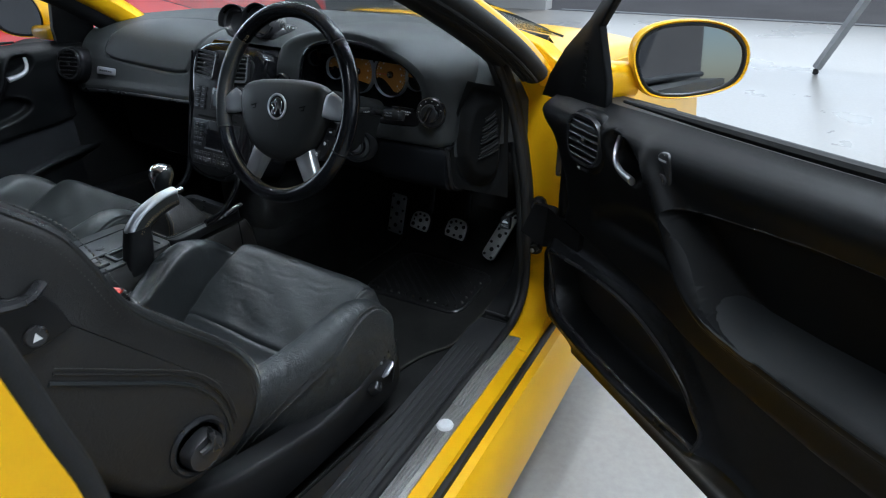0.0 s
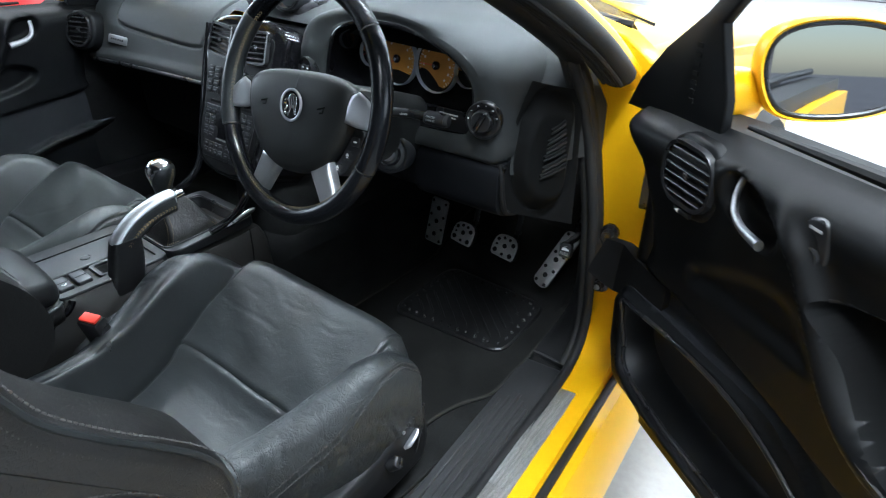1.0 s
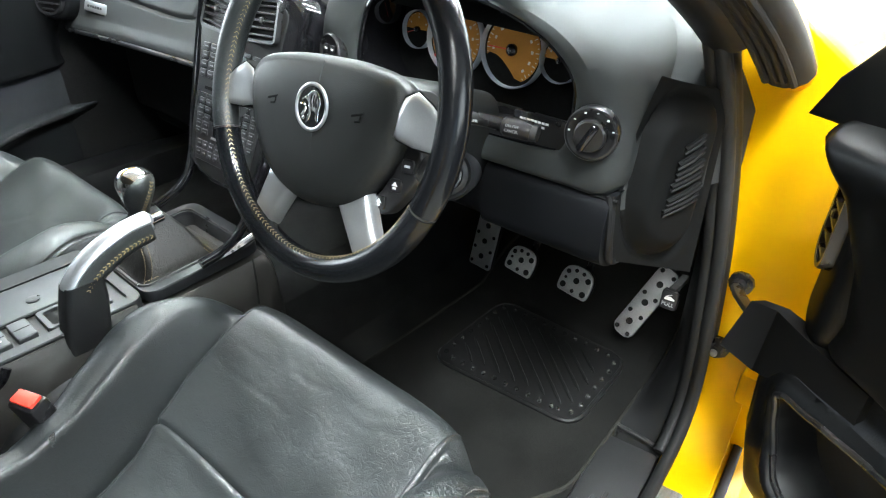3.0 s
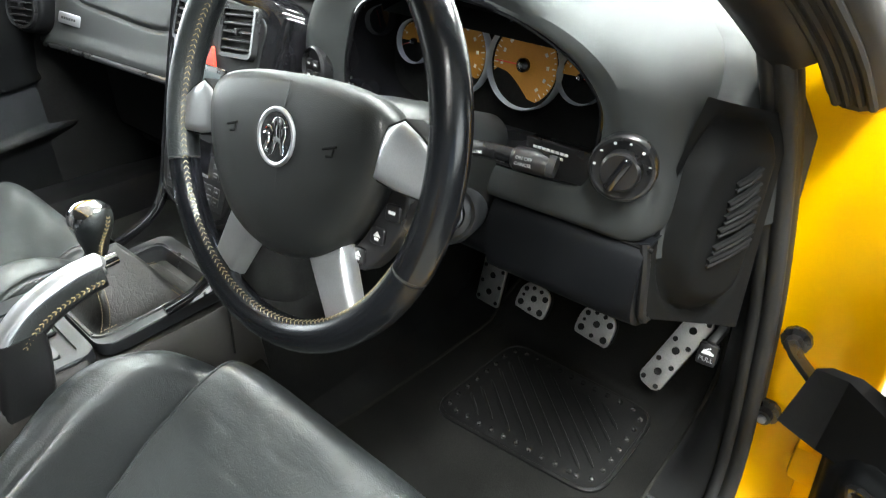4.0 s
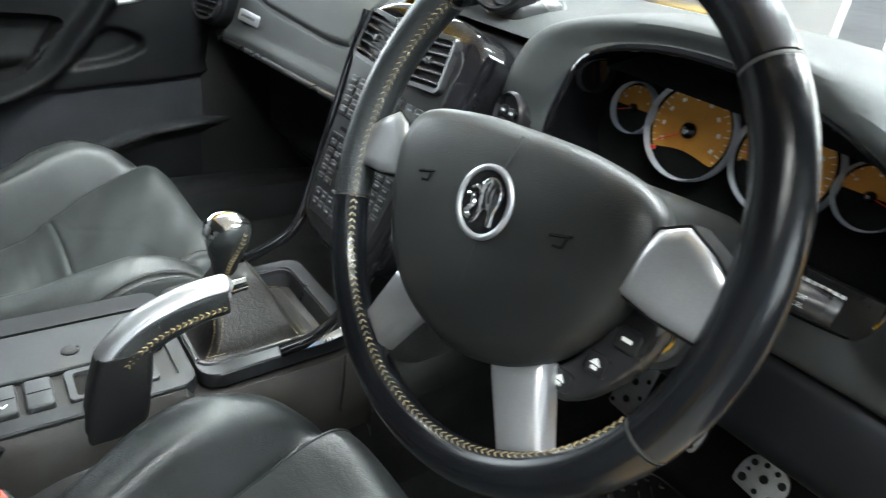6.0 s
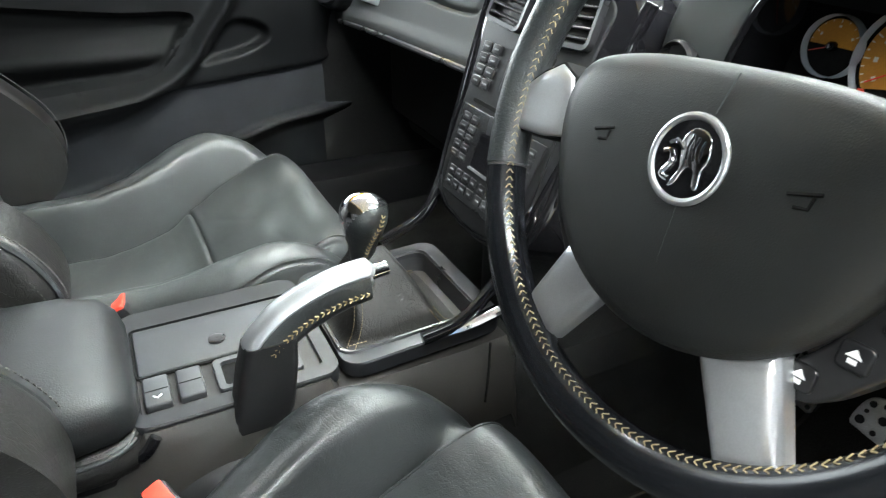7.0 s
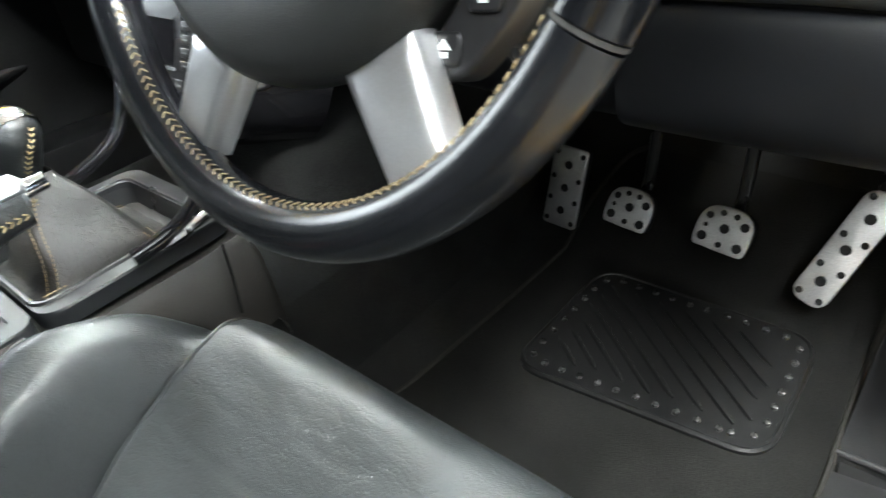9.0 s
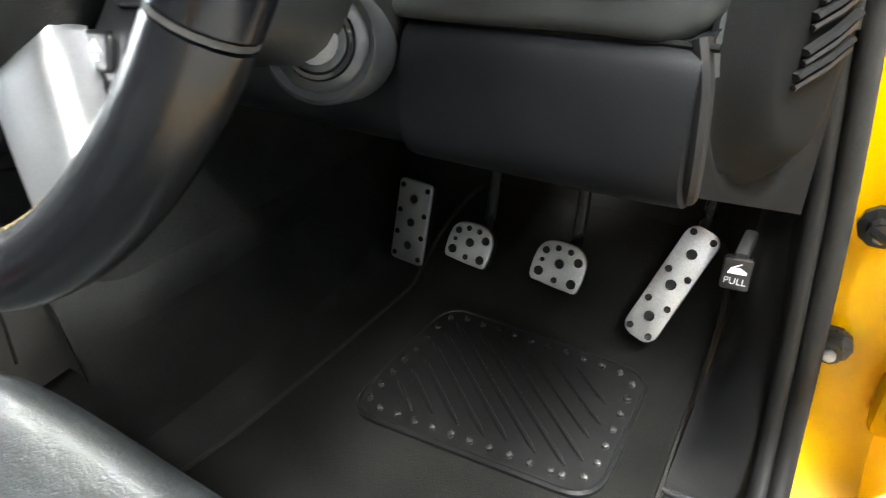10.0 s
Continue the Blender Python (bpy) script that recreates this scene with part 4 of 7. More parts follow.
# knee panel, its end, and the side cover with slots
kp = [(0.252, 0.822), (0.234, 0.817), (0.226, 0.805), (0.222, 0.78), (0.222, 0.752), (0.232, 0.735), (0.262, 0.722), (0.34, 0.712), (0.44, 0.712)]
def knee(x0, x1, n, back):
    return np.array([[(x, p.y + back + 0.005 * max(0, (x - 0.60) / 0.045) ** 2, p.z - 0.003 * math.sin((x - 0.14) * 6)) for p in spline([(0, y, z) for y, z in kp], 5)] for x in np.linspace(x0, x1, n)])


part("knee_panel", sheet(knee(0.459, 0.634, 14, 0.0), (0, 0.012, 0)), KNEE, dash, "dark grey knee panel below the dials", angle=60)
part("column_surround", sheet(knee(0.14, 0.462, 18, 0.014)), KNEE, dash, "dark panel round the steering column", angle=60)
part("panel_lip", tube(spline([(0.630, 0.240, 0.822), (0.636, 0.236, 0.800), (0.638, 0.237, 0.765), (0.636, 0.250, 0.735), (0.628, 0.29, 0.715)], 5), 0.005, 8), PLASTIC, dash)
part("panel_gap", tube([(x, 0.238, 0.8185) for x in np.linspace(0.47, 0.64, 8)], 0.0022, 6), VOID, dash)
def end_point(s, t):
    """The dash end: from the pod's crease forward to the door pillar."""
    z = (0.942 - 0.022 * s) * (1 - t) + (0.735 - 0.062 * s) * t
    y0 = float(np.interp(z, [0.735, 0.80, 0.85, 0.885, 0.915, 0.945], [0.246, 0.252, 0.262, 0.276, 0.298, 0.322]))
    return (0.631 + 0.058 * s ** 1.1, y0 + (0.388 - y0) * s, z)


ec = np.array([[end_point(s, t) for s in np.linspace(0, 1, 40)] for t in np.linspace(0, 1, 50)])
es, et = np.meshgrid(np.linspace(0, 1, 40), np.linspace(0, 1, 50))
cover = [(p.x, p.y) for p in spline([(0.14, 0.20, 0), (0.28, 0.07, 0), (0.55, 0.03, 0), (0.84, 0.06, 0), (0.90, 0.18, 0), (0.88, 0.50, 0), (0.82, 0.80, 0), (0.60, 0.93, 0), (0.30, 0.90, 0), (0.13, 0.72, 0), (0.09, 0.45, 0)], 6, True)]
sdc = poly_distance(es, et, cover)
ec[:, :, 0] += -0.006 * np.exp(-(sdc / 0.025) ** 2) + 0.017 * ramp(-sdc, 0.0, 0.15)
ec[:, :, 1] -= 0.004 * ramp(-sdc, 0.0, 0.12)
end = part("end_cover", sheet(ec), INSERT_SKIN, dash, "black dash end cover with slanting vent slots", angle=60)
def on_cover(y, z):
    d_ = (ec[:, :, 1] - y) ** 2 + (ec[:, :, 2] - z) ** 2
    return Vector(ec[np.unravel_index(int(d_.argmin()), d_.shape)])


for k in range(6):
    a, b = on_cover(0.318 - 0.0035 * k, 0.866 - 0.0148 * k), on_cover(0.343 + 0.0005 * k, 0.879 - 0.0150 * k)
    part("slot", tube([a + Vector((0.0015, -0.001, 0)), (a + b) / 2 + Vector((0.003, -0.001, 0)), b + Vector((0.0015, -0.001, 0))], 0.0036, 6, flat=0.7), VOID, end)
    part("louvre", tube([a + Vector((0.002, -0.002, -0.0055)), (a + b) / 2 + Vector((0.004, -0.002, -0.0055)), b + Vector((0.002, -0.002, -0.0055))], 0.0020, 6), PLASTIC, end)
crease = spline([(0.631, 0.258, 0.80), (0.632, 0.268, 0.85), (0.632, 0.288, 0.885), (0.631, 0.320, 0.915), (0.626, 0.345, 0.935), (0.612, 0.372, 0.965), (0.597, 0.380, 0.980), (0.58, 0.380, 0.994), (0.55, 0.372, 1.008)], 5)
cp = []
for p in crease:
    end_ = Vector([float(np.interp(p.z, [0.80, 0.905, 0.965, 1.008], v)) for v in ([0.690, 0.688, 0.668, 0.625], [0.400, 0.405, 0.475, 0.57], [0.80, 0.895, 0.940, 0.965])])
    cp.append([tuple(q) for q in spline([p + Vector((-0.008, 0.010, -0.006)), p + Vector((0.004, 0.010, -0.004)), p.lerp(end_, 0.5) + Vector((0.006, -0.004, 0.002)), end_, end_ + Vector((0.012, 0.05, -0.012))], 5)])
cp = np.array(cp)
part("corner_pad", sheet(cp), DASH, dash, angle=70)
part("demister_slot", box((0.44, 0.545, 0.9935), (0.28, 0.022, 0.004), 0.001, 1), VOID, dash, "black demister slot")
part("demister_slot", box((-0.30, 0.60, 0.986), (0.50, 0.022, 0.004), 0.001, 1), VOID, dash, "black demister slot")
rv = Matrix.Translation((0.562, 0.603, 0.970)) @ pose(0, 0, 0, -6, 8, 0)
rvent = part("corner_vent", revolve([(0.030, -0.012), (0.030, 0.004), (0.027, 0.007), (0.023, 0.004), (0.022, -0.006), (0.0005, -0.006)], 32, rv), DASH, dash, "round demister vent in the dash corner")
for k in range(3):
    part("slat", box((0, -0.011 + 0.011 * k, 0.0), (0.038, 0.0035, 0.004), 0.001, 1, rv), SMOOTH, rvent)

# twin auxiliary gauges on the dash top
for gx, gz_ in ((-0.057, 1.016), (0.034, 1.022)):
    gm = basis((gx, 0.318, gz_), (1, 0.30, 0), (-0.05, 0.25, 0.97))
    g = part("gauge_pod", revolve([(0.032, -0.05), (0.038, -0.01), (0.038, 0.02), (0.035, 0.024), (0.031, 0.02), (0.029, 0.0), (0.0005, 0.0)], 32, gm), SMOOTH, dash, "hooded black auxiliary gauge")
    part("gauge_ring", revolve([(0.030, 0.001), (0.030, 0.006), (0.026, 0.006), (0.025, 0.001)], 32, gm, False), CHROME, g)
    part("gauge_face", revolve([(0.026, 0.0008), (0.026, 0.002), (0.0005, 0.002)], 28, gm), GREY_PLASTIC, g)
    part("gauge_base", box((gx, 0.355, 0.990), (0.066, 0.09, 0.04), 0.014, 3), SMOOTH, g)
    part("gauge_hood", loft([[gm @ Vector((0.040 * k * math.cos(q), 0.040 * k * math.sin(q) + 0.002, z)) for q in (radians(-20 + 220 * j / 16) for j in range(17))] for k, z in ((0.92, 0.0), (1.0, 0.022), (1.0, 0.040), (0.95, 0.040), (0.93, 0.020))], False, False), SMOOTH, g, angle=60)

# centre stack
ST = basis((-0.012, 0.180, 0.835), (1, 0, 0), (0, 0.36, 0.933))
st_out = curve2([(-0.094, -0.16), (-0.118, 0.0), (-0.130, 0.08), (-0.124, 0.125), (-0.08, 0.152), (0.0, 0.160), (0.08, 0.156), (0.132, 0.135), (0.142, 0.08), (0.128, 0.0), (0.104, -0.16)], 5)
stack = thing("centre_stack", (0, 0.18, 0.67), "black centre stack with vents, display and radio", "centre stack")
part("bezel", slab(st_out, -0.12, 0.004, 0.010, ST), GLOSS, stack, "gloss black surround")
inner_st = curve2([(-0.078, -0.15), (-0.102, 0.0), (-0.114, 0.08), (-0.106, 0.122), (0.0, 0.140), (0.100, 0.124), (0.106, 0.08), (0.098, 0.0), (0.082, -0.15)], 5)
part("fascia", slab(inner_st, 0.0, 0.0065, 0.003, ST), PLASTIC, stack, "dark grey fascia")
for vx in (-0.064, 0.058):
    vent("centre_vent", stack, ST @ Matrix.Translation((vx, 0.101, 0.004)) @ pose(0, 0, 0, 0, 0, -4 if vx < 0 else 4), 0.080, 0.068, 5, 0.01)
hz = ST @  Matrix.Translation((0.0, 0.058, 0.0065))
hb_ = part("hazard_button", slab([(-0.012, -0.010), (0.012, -0.010), (0.0, 0.016)], 0, 0.005, 0.001, hz), RED, stack, "red triangular hazard button")
part("display", slab(round_rect(0.070, 0.052, 0.004, 3, 0.004, 0.022), 0.005, 0.0085, 0.0015, ST), SMOOTH, stack, "climate display")
part("display_glass", slab(round_rect(0.050, 0.036, 0.002, 3, 0.004, 0.022), 0.0085, 0.0092, 0, ST), LCD, stack)


def buttons(x0, y0, nx, ny, dx, dy, w, h, mark=True):
    for i in range(nx):
        for j in range(ny):
            x, y = x0 + i * dx, y0 - j * dy
            b = part("button", slab(round_rect(w, h, 0.0015, 2, x, y), 0.005, 0.0095, 0.001, ST), SMOOTH, stack)
            if mark:
                part("mark", box((x, y, 0.0097), (w * 0.5, h * 0.16, 0.0005), 0, 1, ST), DIM_MARK, b)


buttons(-0.084, 0.040, 2, 4, 0.022, 0.0145, 0.019, 0.012)
buttons(0.056, 0.040, 2, 4, 0.020, 0.0145, 0.018, 0.012)
part("radio", slab([(-0.092, -0.034), (0.092, -0.034), (0.078, -0.146), (-0.074, -0.146)], 0.004, 0.0085, 0.0015, ST), SMOOTH, stack, "black radio with rows of small buttons")
part("slot", slab(round_rect(0.15, 0.005, 0.002, 2, 0.0, -0.026), 0.006, 0.0078, 0, ST), VOID, stack)
part("radio_display", slab(round_rect(0.064, 0.044, 0.002, 2, 0.002, -0.078), 0.0085, 0.0095, 0, ST), GLOSS, stack, "dark radio display")
part("display_edge", slab(round_rect(0.068, 0.003, 0.001, 2, 0.002, -0.103), 0.0085, 0.0105, 0, ST), SATIN, stack)
buttons(-0.074, -0.048, 2, 5, 0.020, 0.0125, 0.017, 0.0095)
buttons(0.054, -0.048, 2, 5, 0.019, 0.0125, 0.016, 0.0095)
buttons(-0.064, -0.118, 4, 2, 0.0175, 0.0145, 0.0150, 0.012)
buttons(0.010, -0.118, 4, 2, 0.0175, 0.0145, 0.0150, 0.012)
for sx in (-1, 1):
    hoop = spline([(-0.012 + sx * w, y, z) for w, y, z in ((0.140, 0.232, 0.955), (0.130, 0.200, 0.875), (0.112, 0.158, 0.77), (0.098, 0.126, 0.69), (0.098, 0.100, 0.652), (0.106 + 0.01 * sx, 0.05, 0.630), (0.104 + 0.012 * sx, 0.0, 0.620))], 6)
    part("trim_hoop", tube(hoop, 0.0085, 10, flat=0.7), GLOSS, stack, "gloss black trim sweeping down to the console")
part("stack_foot", box((0.0, 0.45, 0.50), (0.17, 0.58, 0.36), 0.06, 6), CARPET, stack)


# ---------------------------------------------------------------- steering wheel
WH = basis((0.390, 0.036, 0.929), (1, 0, 0), (0, 0.322, 0.947)) @ pose(0, 0, 0, 0, 0, 4.5)
sw_ = thing("steering_wheel", WH.translation, "black leather steering wheel with satin silver spokes", "steering wheel")
R, TR = 0.1765, 0.0148


def rim_point(q, r=R, z=0.0):
    return WH @ Vector((r * math.cos(q), r * math.sin(q), z))


def rim_arc(a, b, rad, n=40, r=R):
    return tube([rim_point(radians(a + (b - a) * i / n), r) for i in range(n + 1)], rad, 16, up=WH.to_3x3() @ Vector((0, 0, 1)), flat=1.05)


seams = [39, 135, 198, 333]
rim = part("rim", rim_arc(39.5, 134.5, TR), RIM_LEATHER, sw_, "black leather-wrapped rim")
part("rim", rim_arc(135.5, 197.5, TR * 1.03), LEATHER, sw_, "perforated leather grip")
part("rim", rim_arc(198.5, 332.5, TR), RIM_LEATHER, sw_, "black leather-wrapped rim")
part("rim", rim_arc(-26.5, 38.5, TR * 1.03), RIM_LEATHER, sw_, "polished leather grip")
for q in seams:
    part("seam", rim_arc(q - 0.3, q + 0.3, TR * 0.99, 3), BLACK_THREAD, sw_)
th = []
inner = [WH @ Vector(((R - TR * 0.90) * math.cos(q), (R - TR * 0.90) * math.sin(q), TR * 0.46)) for q in (radians(128 + 204 * i / 150) for i in range(151))]
cc = WH.translation
th = stitches(inner, lambda p: ((cc - p).normalized() + (WH.to_3x3() @ Vector((0, 0, 0.7)))).normalized(), 0.0055, 0.00045, True)
part("stitching", th, THREAD, sw_, "ochre cross stitching")
cov = curve2([(0.0, 0.048), (0.06, 0.046), (0.105, 0.036), (0.120, 0.014), (0.116, -0.02), (0.0985, -0.058), (0.0715, -0.0875), (0.036, -0.1045), (0.0, -0.1095), (-0.036, -0.1045), (-0.0715, -0.0875), (-0.0985, -0.058), (-0.116, -0.02), (-0.120, 0.014), (-0.105, 0.036), (-0.06, 0.046)], 5)
cov = cov[::-1]


def scaled(o, f, z, cy=-0.02):
    return [WH @ Vector((p[0] * f, cy + (p[1] - cy) * f, z)) for p in o]


airbag = part("airbag_cover", loft([scaled(cov, 0.93, -0.030), scaled(cov, 0.985, -0.016), scaled(cov, 1.0, -0.006), scaled(cov, 0.985, 0.002), scaled(cov, 0.94, 0.0075), scaled(cov, 0.85, 0.0105), scaled(cov, 0.6, 0.0125), scaled(cov, 0.25, 0.0135), scaled(cov, 0.02, 0.0137)]), AIRBAG, sw_, "grained black airbag cover", angle=60)
LG = WH @ Matrix.Translation((0.0, -0.006, 0.0134))
ring = [LG @ Vector((0.0235 * math.cos(q), 0.0232 * math.sin(q), 0.0005)) for q in (2 * math.pi * i / 40 for i in range(40))]
emb = part("emblem", tube(ring, 0.0022, 10, True), SATIN, airbag, "oval chrome emblem")
part("emblem_ground", slab([(0.0225 * math.cos(2 * math.pi * i / 32), 0.0222 * math.sin(2 * math.pi * i / 32)) for i in range(32)], -0.002, 0.0008, 0, LG), GLOSS, emb)
relief = [slab(curve2([(-0.006, 0.010), (-0.001, 0.0165), (0.007, 0.0165), (0.0125, 0.011), (0.014, 0.002), (0.012, -0.004), (0.013, -0.0135), (0.009, -0.0125), (0.007, -0.005), (0.0015, -0.005), (-0.002, -0.014), (-0.006, -0.0165), (-0.005, -0.0125), (-0.0025, -0.006), (-0.0045, 0.002)], 3), -0.001, 0.0022, 0.0009, LG),
          tube(spline([LG @ Vector(p) for p in ((-0.0075, -0.013, 0.001), (-0.0125, -0.011, 0.0014), (-0.0085, -0.004, 0.0016), (-0.0105, 0.002, 0.0014), (-0.0155, 0.001, 0.001))], 5), 0.0016, 8),
          tube(spline([LG @ Vector(p) for p in ((-0.003, 0.004, 0.001), (-0.009, 0.008, 0.0014), (-0.0135, 0.006, 0.001))], 5), 0.0014, 8)]
mark_ = part("emblem_relief", join(*relief), CHROME, emb, "plain raised chrome figure")
for k in range(3):
    part("relief_line", tube([LG @ Vector((0.0005 + 0.0042 * k, 0.0135 - 0.001 * k, 0.0023)), LG @ Vector((-0.0005 + 0.0042 * k, 0.006, 0.0024)), LG @ Vector((0.001 + 0.0042 * k, 0.0, 0.0023))], 0.0007, 5), GLOSS, mark_)
part("split_line", tube([WH @ Vector((0.004, y, 0.0134 - 0.09 * (y + 0.02) ** 2 * 6)) for y in (-0.030, -0.045, -0.06, -0.075)], 0.0005, 5), GREY_PLASTIC, airbag)
part("split_line", tube([WH @ Vector((0.006 + 0.2 * (y - 0.02), y, 0.0128 - 2.2 * max(0, y - 0.02) ** 2)) for y in (0.020, 0.028, 0.036, 0.042)], 0.0005, 5), GREY_PLASTIC, airbag)
for sx in (-1, 1):
    hm = WH @ Matrix.Translation((sx * 0.067, -0.006, 0.0127))
    part("horn_mark", join(tube([hm @ Vector(p) for p in ((-0.008, 0.0, 0), (0.008, 0.004, 0))], 0.0011, 5), tube([hm @ Vector(p) for p in ((-0.003, -0.005, 0), (0.004, -0.004, 0), (0.005, 0.002, 0))], 0.0010, 5)), VOID, airbag, "small moulded horn mark")
    # spokes: a curved upper one and a flat lower one
    up_ = [(sx * 0.1085, -0.019), (sx * 0.111, 0.005), (sx * 0.1185, 0.021), (sx * 0.134, 0.028), (sx * 0.152, 0.019), (sx * 0.168, 0.007), (sx * 0.169, -0.010), (sx * 0.163, -0.025), (sx * 0.134, -0.024)]
    ctr = Vector((sx * 0.138, 0.0))
    part("spoke_gap", slab([ctr + (Vector(q) - ctr) * 1.05 for q in up_], -0.016, 0.0035, 0.001, WH), VOID, sw_)
    rings_ = [[WH @ Vector((x, y, z)) for x, y in inset_outline([Vector(q) for q in (up_ if sx > 0 else up_[::-1])][::-1], d)] for d, z in ((0, -0.014), (0, 0.002), (0.0008, 0.0042), (0.0025, 0.0058))]
    crown = [WH @ Vector((v[0], v[1], 0.0078 - 0.05 * max(0.0, abs(v[0]) - 0.115))) for v in inset_outline([Vector(q) for q in (up_ if sx > 0 else up_[::-1])][::-1], 0.0085)]
    part("upper_spoke", loft(rings_ + [crown]), SATIN, sw_, "satin silver spoke", angle=50)
    lo_ = [(sx * 0.036, -0.098), (sx * 0.079, -0.080), (sx * 0.0835, -0.090), (sx * 0.0945, -0.114), (sx * 0.104, -0.135), (sx * 0.070, -0.151), (sx * 0.055, -0.128), (sx * 0.0425, -0.109)]
    part("lower_spoke", slab(lo_, -0.016, 0.001, 0.009, WH), SATIN, sw_, "satin silver spoke")
    bt = [(sx * 0.104, -0.028), (sx * 0.128, -0.028), (sx * 0.126, -0.056), (sx * 0.108, -0.084), (sx * 0.090, -0.100), (sx * 0.070, -0.095), (sx * 0.090, -0.066)]
    pad_ = part("button_pad", slab(curve2(bt, 4), -0.034, -0.017, 0.003, WH), SMOOTH, sw_, "black thumb buttons")
    for k, (bx, by) in enumerate(((0.1165, -0.045), (0.1035, -0.067), (0.085, -0.088))):
        b_ = part("button", slab(round_rect(0.016, 0.014, 0.003, 3, sx * bx, by), -0.019, -0.0148, 0.0015, WH), SMOOTH, pad_)
        mt = WH @ Matrix.Translation((sx * bx, by, -0.0148))
        if k == 0:
            part("mark", slab([(-0.0035, -0.0012), (0.0035, -0.0012), (0.0035, 0.0012), (-0.0035, 0.0012)], 0.0, 0.0005, 0, mt), WHITE_MARK, b_)
        else:
            part("mark", join(slab([(-0.004, -0.0003), (0.004, -0.0003), (0.0, 0.004)], 0.0, 0.0005, 0, mt), slab([(-0.0022, -0.0035), (0.0022, -0.0035), (0.0022, -0.0012), (-0.0022, -0.0012)], 0.0, 0.0005, 0, mt)), WHITE_MARK, b_)
hub = part("hub_back", revolve([(0.066, -0.03), (0.058, -0.05), (0.05, -0.075), (0.0005, -0.075)], 28, WH @ Matrix.Translation((0, -0.035, 0))), PLASTIC, sw_)

# column shroud, stalks, ignition
col = thing("steering_column", (0.40, 0.25, 0.83), "black steering column shroud with stalks and ignition lock", "steering column")
cr = []
for z, w, h in ((-0.062, 0.052, 0.040), (-0.09, 0.060, 0.050), (-0.15, 0.062, 0.052), (-0.24, 0.060, 0.05)):
    cr.append([WH @ Vector((x, -0.022 + y, z)) for x, y in round_rect(2 * w, 2.35 * h, 0.03, 5)])
part("shroud", loft(cr), AIRBAG, col, "two-piece black shroud", angle=50)
s1 = spline([(0.445, 0.165, 0.892), (0.478, 0.186, 0.8912), (0.509, 0.197, 0.888)], 4)
stalk = part("stalk", tube(s1, 0.0085, 12, flat=0.9), SMOOTH, col, "grey-black stalk with white lettering")
part("grip", tube([(0.506, 0.1965, 0.888), (0.511, 0.198, 0.8876), (0.537, 0.206, 0.8855), (0.541, 0.207, 0.885)], [0.008, 0.0128, 0.0128, 0.0115], 14, flat=0.9), SMOOTH, stalk)
part("end_button", tube([(0.540, 0.2068, 0.885), (0.5475, 0.2090, 0.8843)], [0.0105, 0.0098], 16), GREY_PLASTIC, stalk)
tm = basis((0.517, 0.187, 0.8905), (0.96, 0.28, -0.06), (0, 0.3, 1))
part("lettering", join(letters("ON-OFF", 0.0044, tm @ Matrix.Translation((0.008, 0.0025, 0.0006))), letters("CANCEL", 0.0044, tm @ Matrix.Translation((0.008, -0.003, 0.0006)))), GREY_MARK, stalk)
tm2 = basis((0.478, 0.1765, 0.8915), (0.88, 0.47, -0.05), (0, 0.3, 1))
part("lettering", letters("CRUISE", 0.0042, tm2 @ Matrix.Translation((0, 0, 0.0008))), WHITE_MARK, stalk)
part("ribbed_gaiter", join(*[revolve([(0.010, -0.0015), (0.013, 0.0), (0.010, 0.0015)], 14, basis((0.437 + 0.006 * i, 0.158 + 0.0042 * i, 0.8925), (0, 0, 1), (-0.57, 0.82, 0))) for i in range(4)]), RUBBER, stalk)
s2 = spline([(0.345, 0.17, 0.895), (0.31, 0.185, 0.895), (0.265, 0.20, 0.89)], 4)
part("stalk", tube(s2, 0.009, 10), SMOOTH, col)
IG = basis((0.442, 0.172, 0.815), (0.90, 0.43, 0.0), (-0.08, 0.25, 0.96)) @ Matrix.Scale(1.04, 4)
ig = part("ignition_lock", revolve([(0.034, -0.05), (0.034, -0.008), (0.031, -0.003), (0.027, -0.006), (0.0255, -0.004), (0.021, -0.002), (0.020, -0.006), (0.0175, -0.006), (0.016, 0.0005), (0.012, 0.002), (0.0005, 0.002)], 36, IG), GREY_PLASTIC, col, "grey ringed ignition lock")
part("lock_ring", revolve([(0.0205, -0.004), (0.020, 0.0), (0.0175, 0.0), (0.0172, -0.004)], 32, IG, False), CHROME, ig)
part("key_barrel", revolve([(0.0125, 0.0), (0.0120, 0.005), (0.0005, 0.0055)], 24, IG), SATIN, ig)
part("key_slot", box((0, 0, 0.0056), (0.0022, 0.009, 0.0008), 0, 1, IG), VOID, ig)

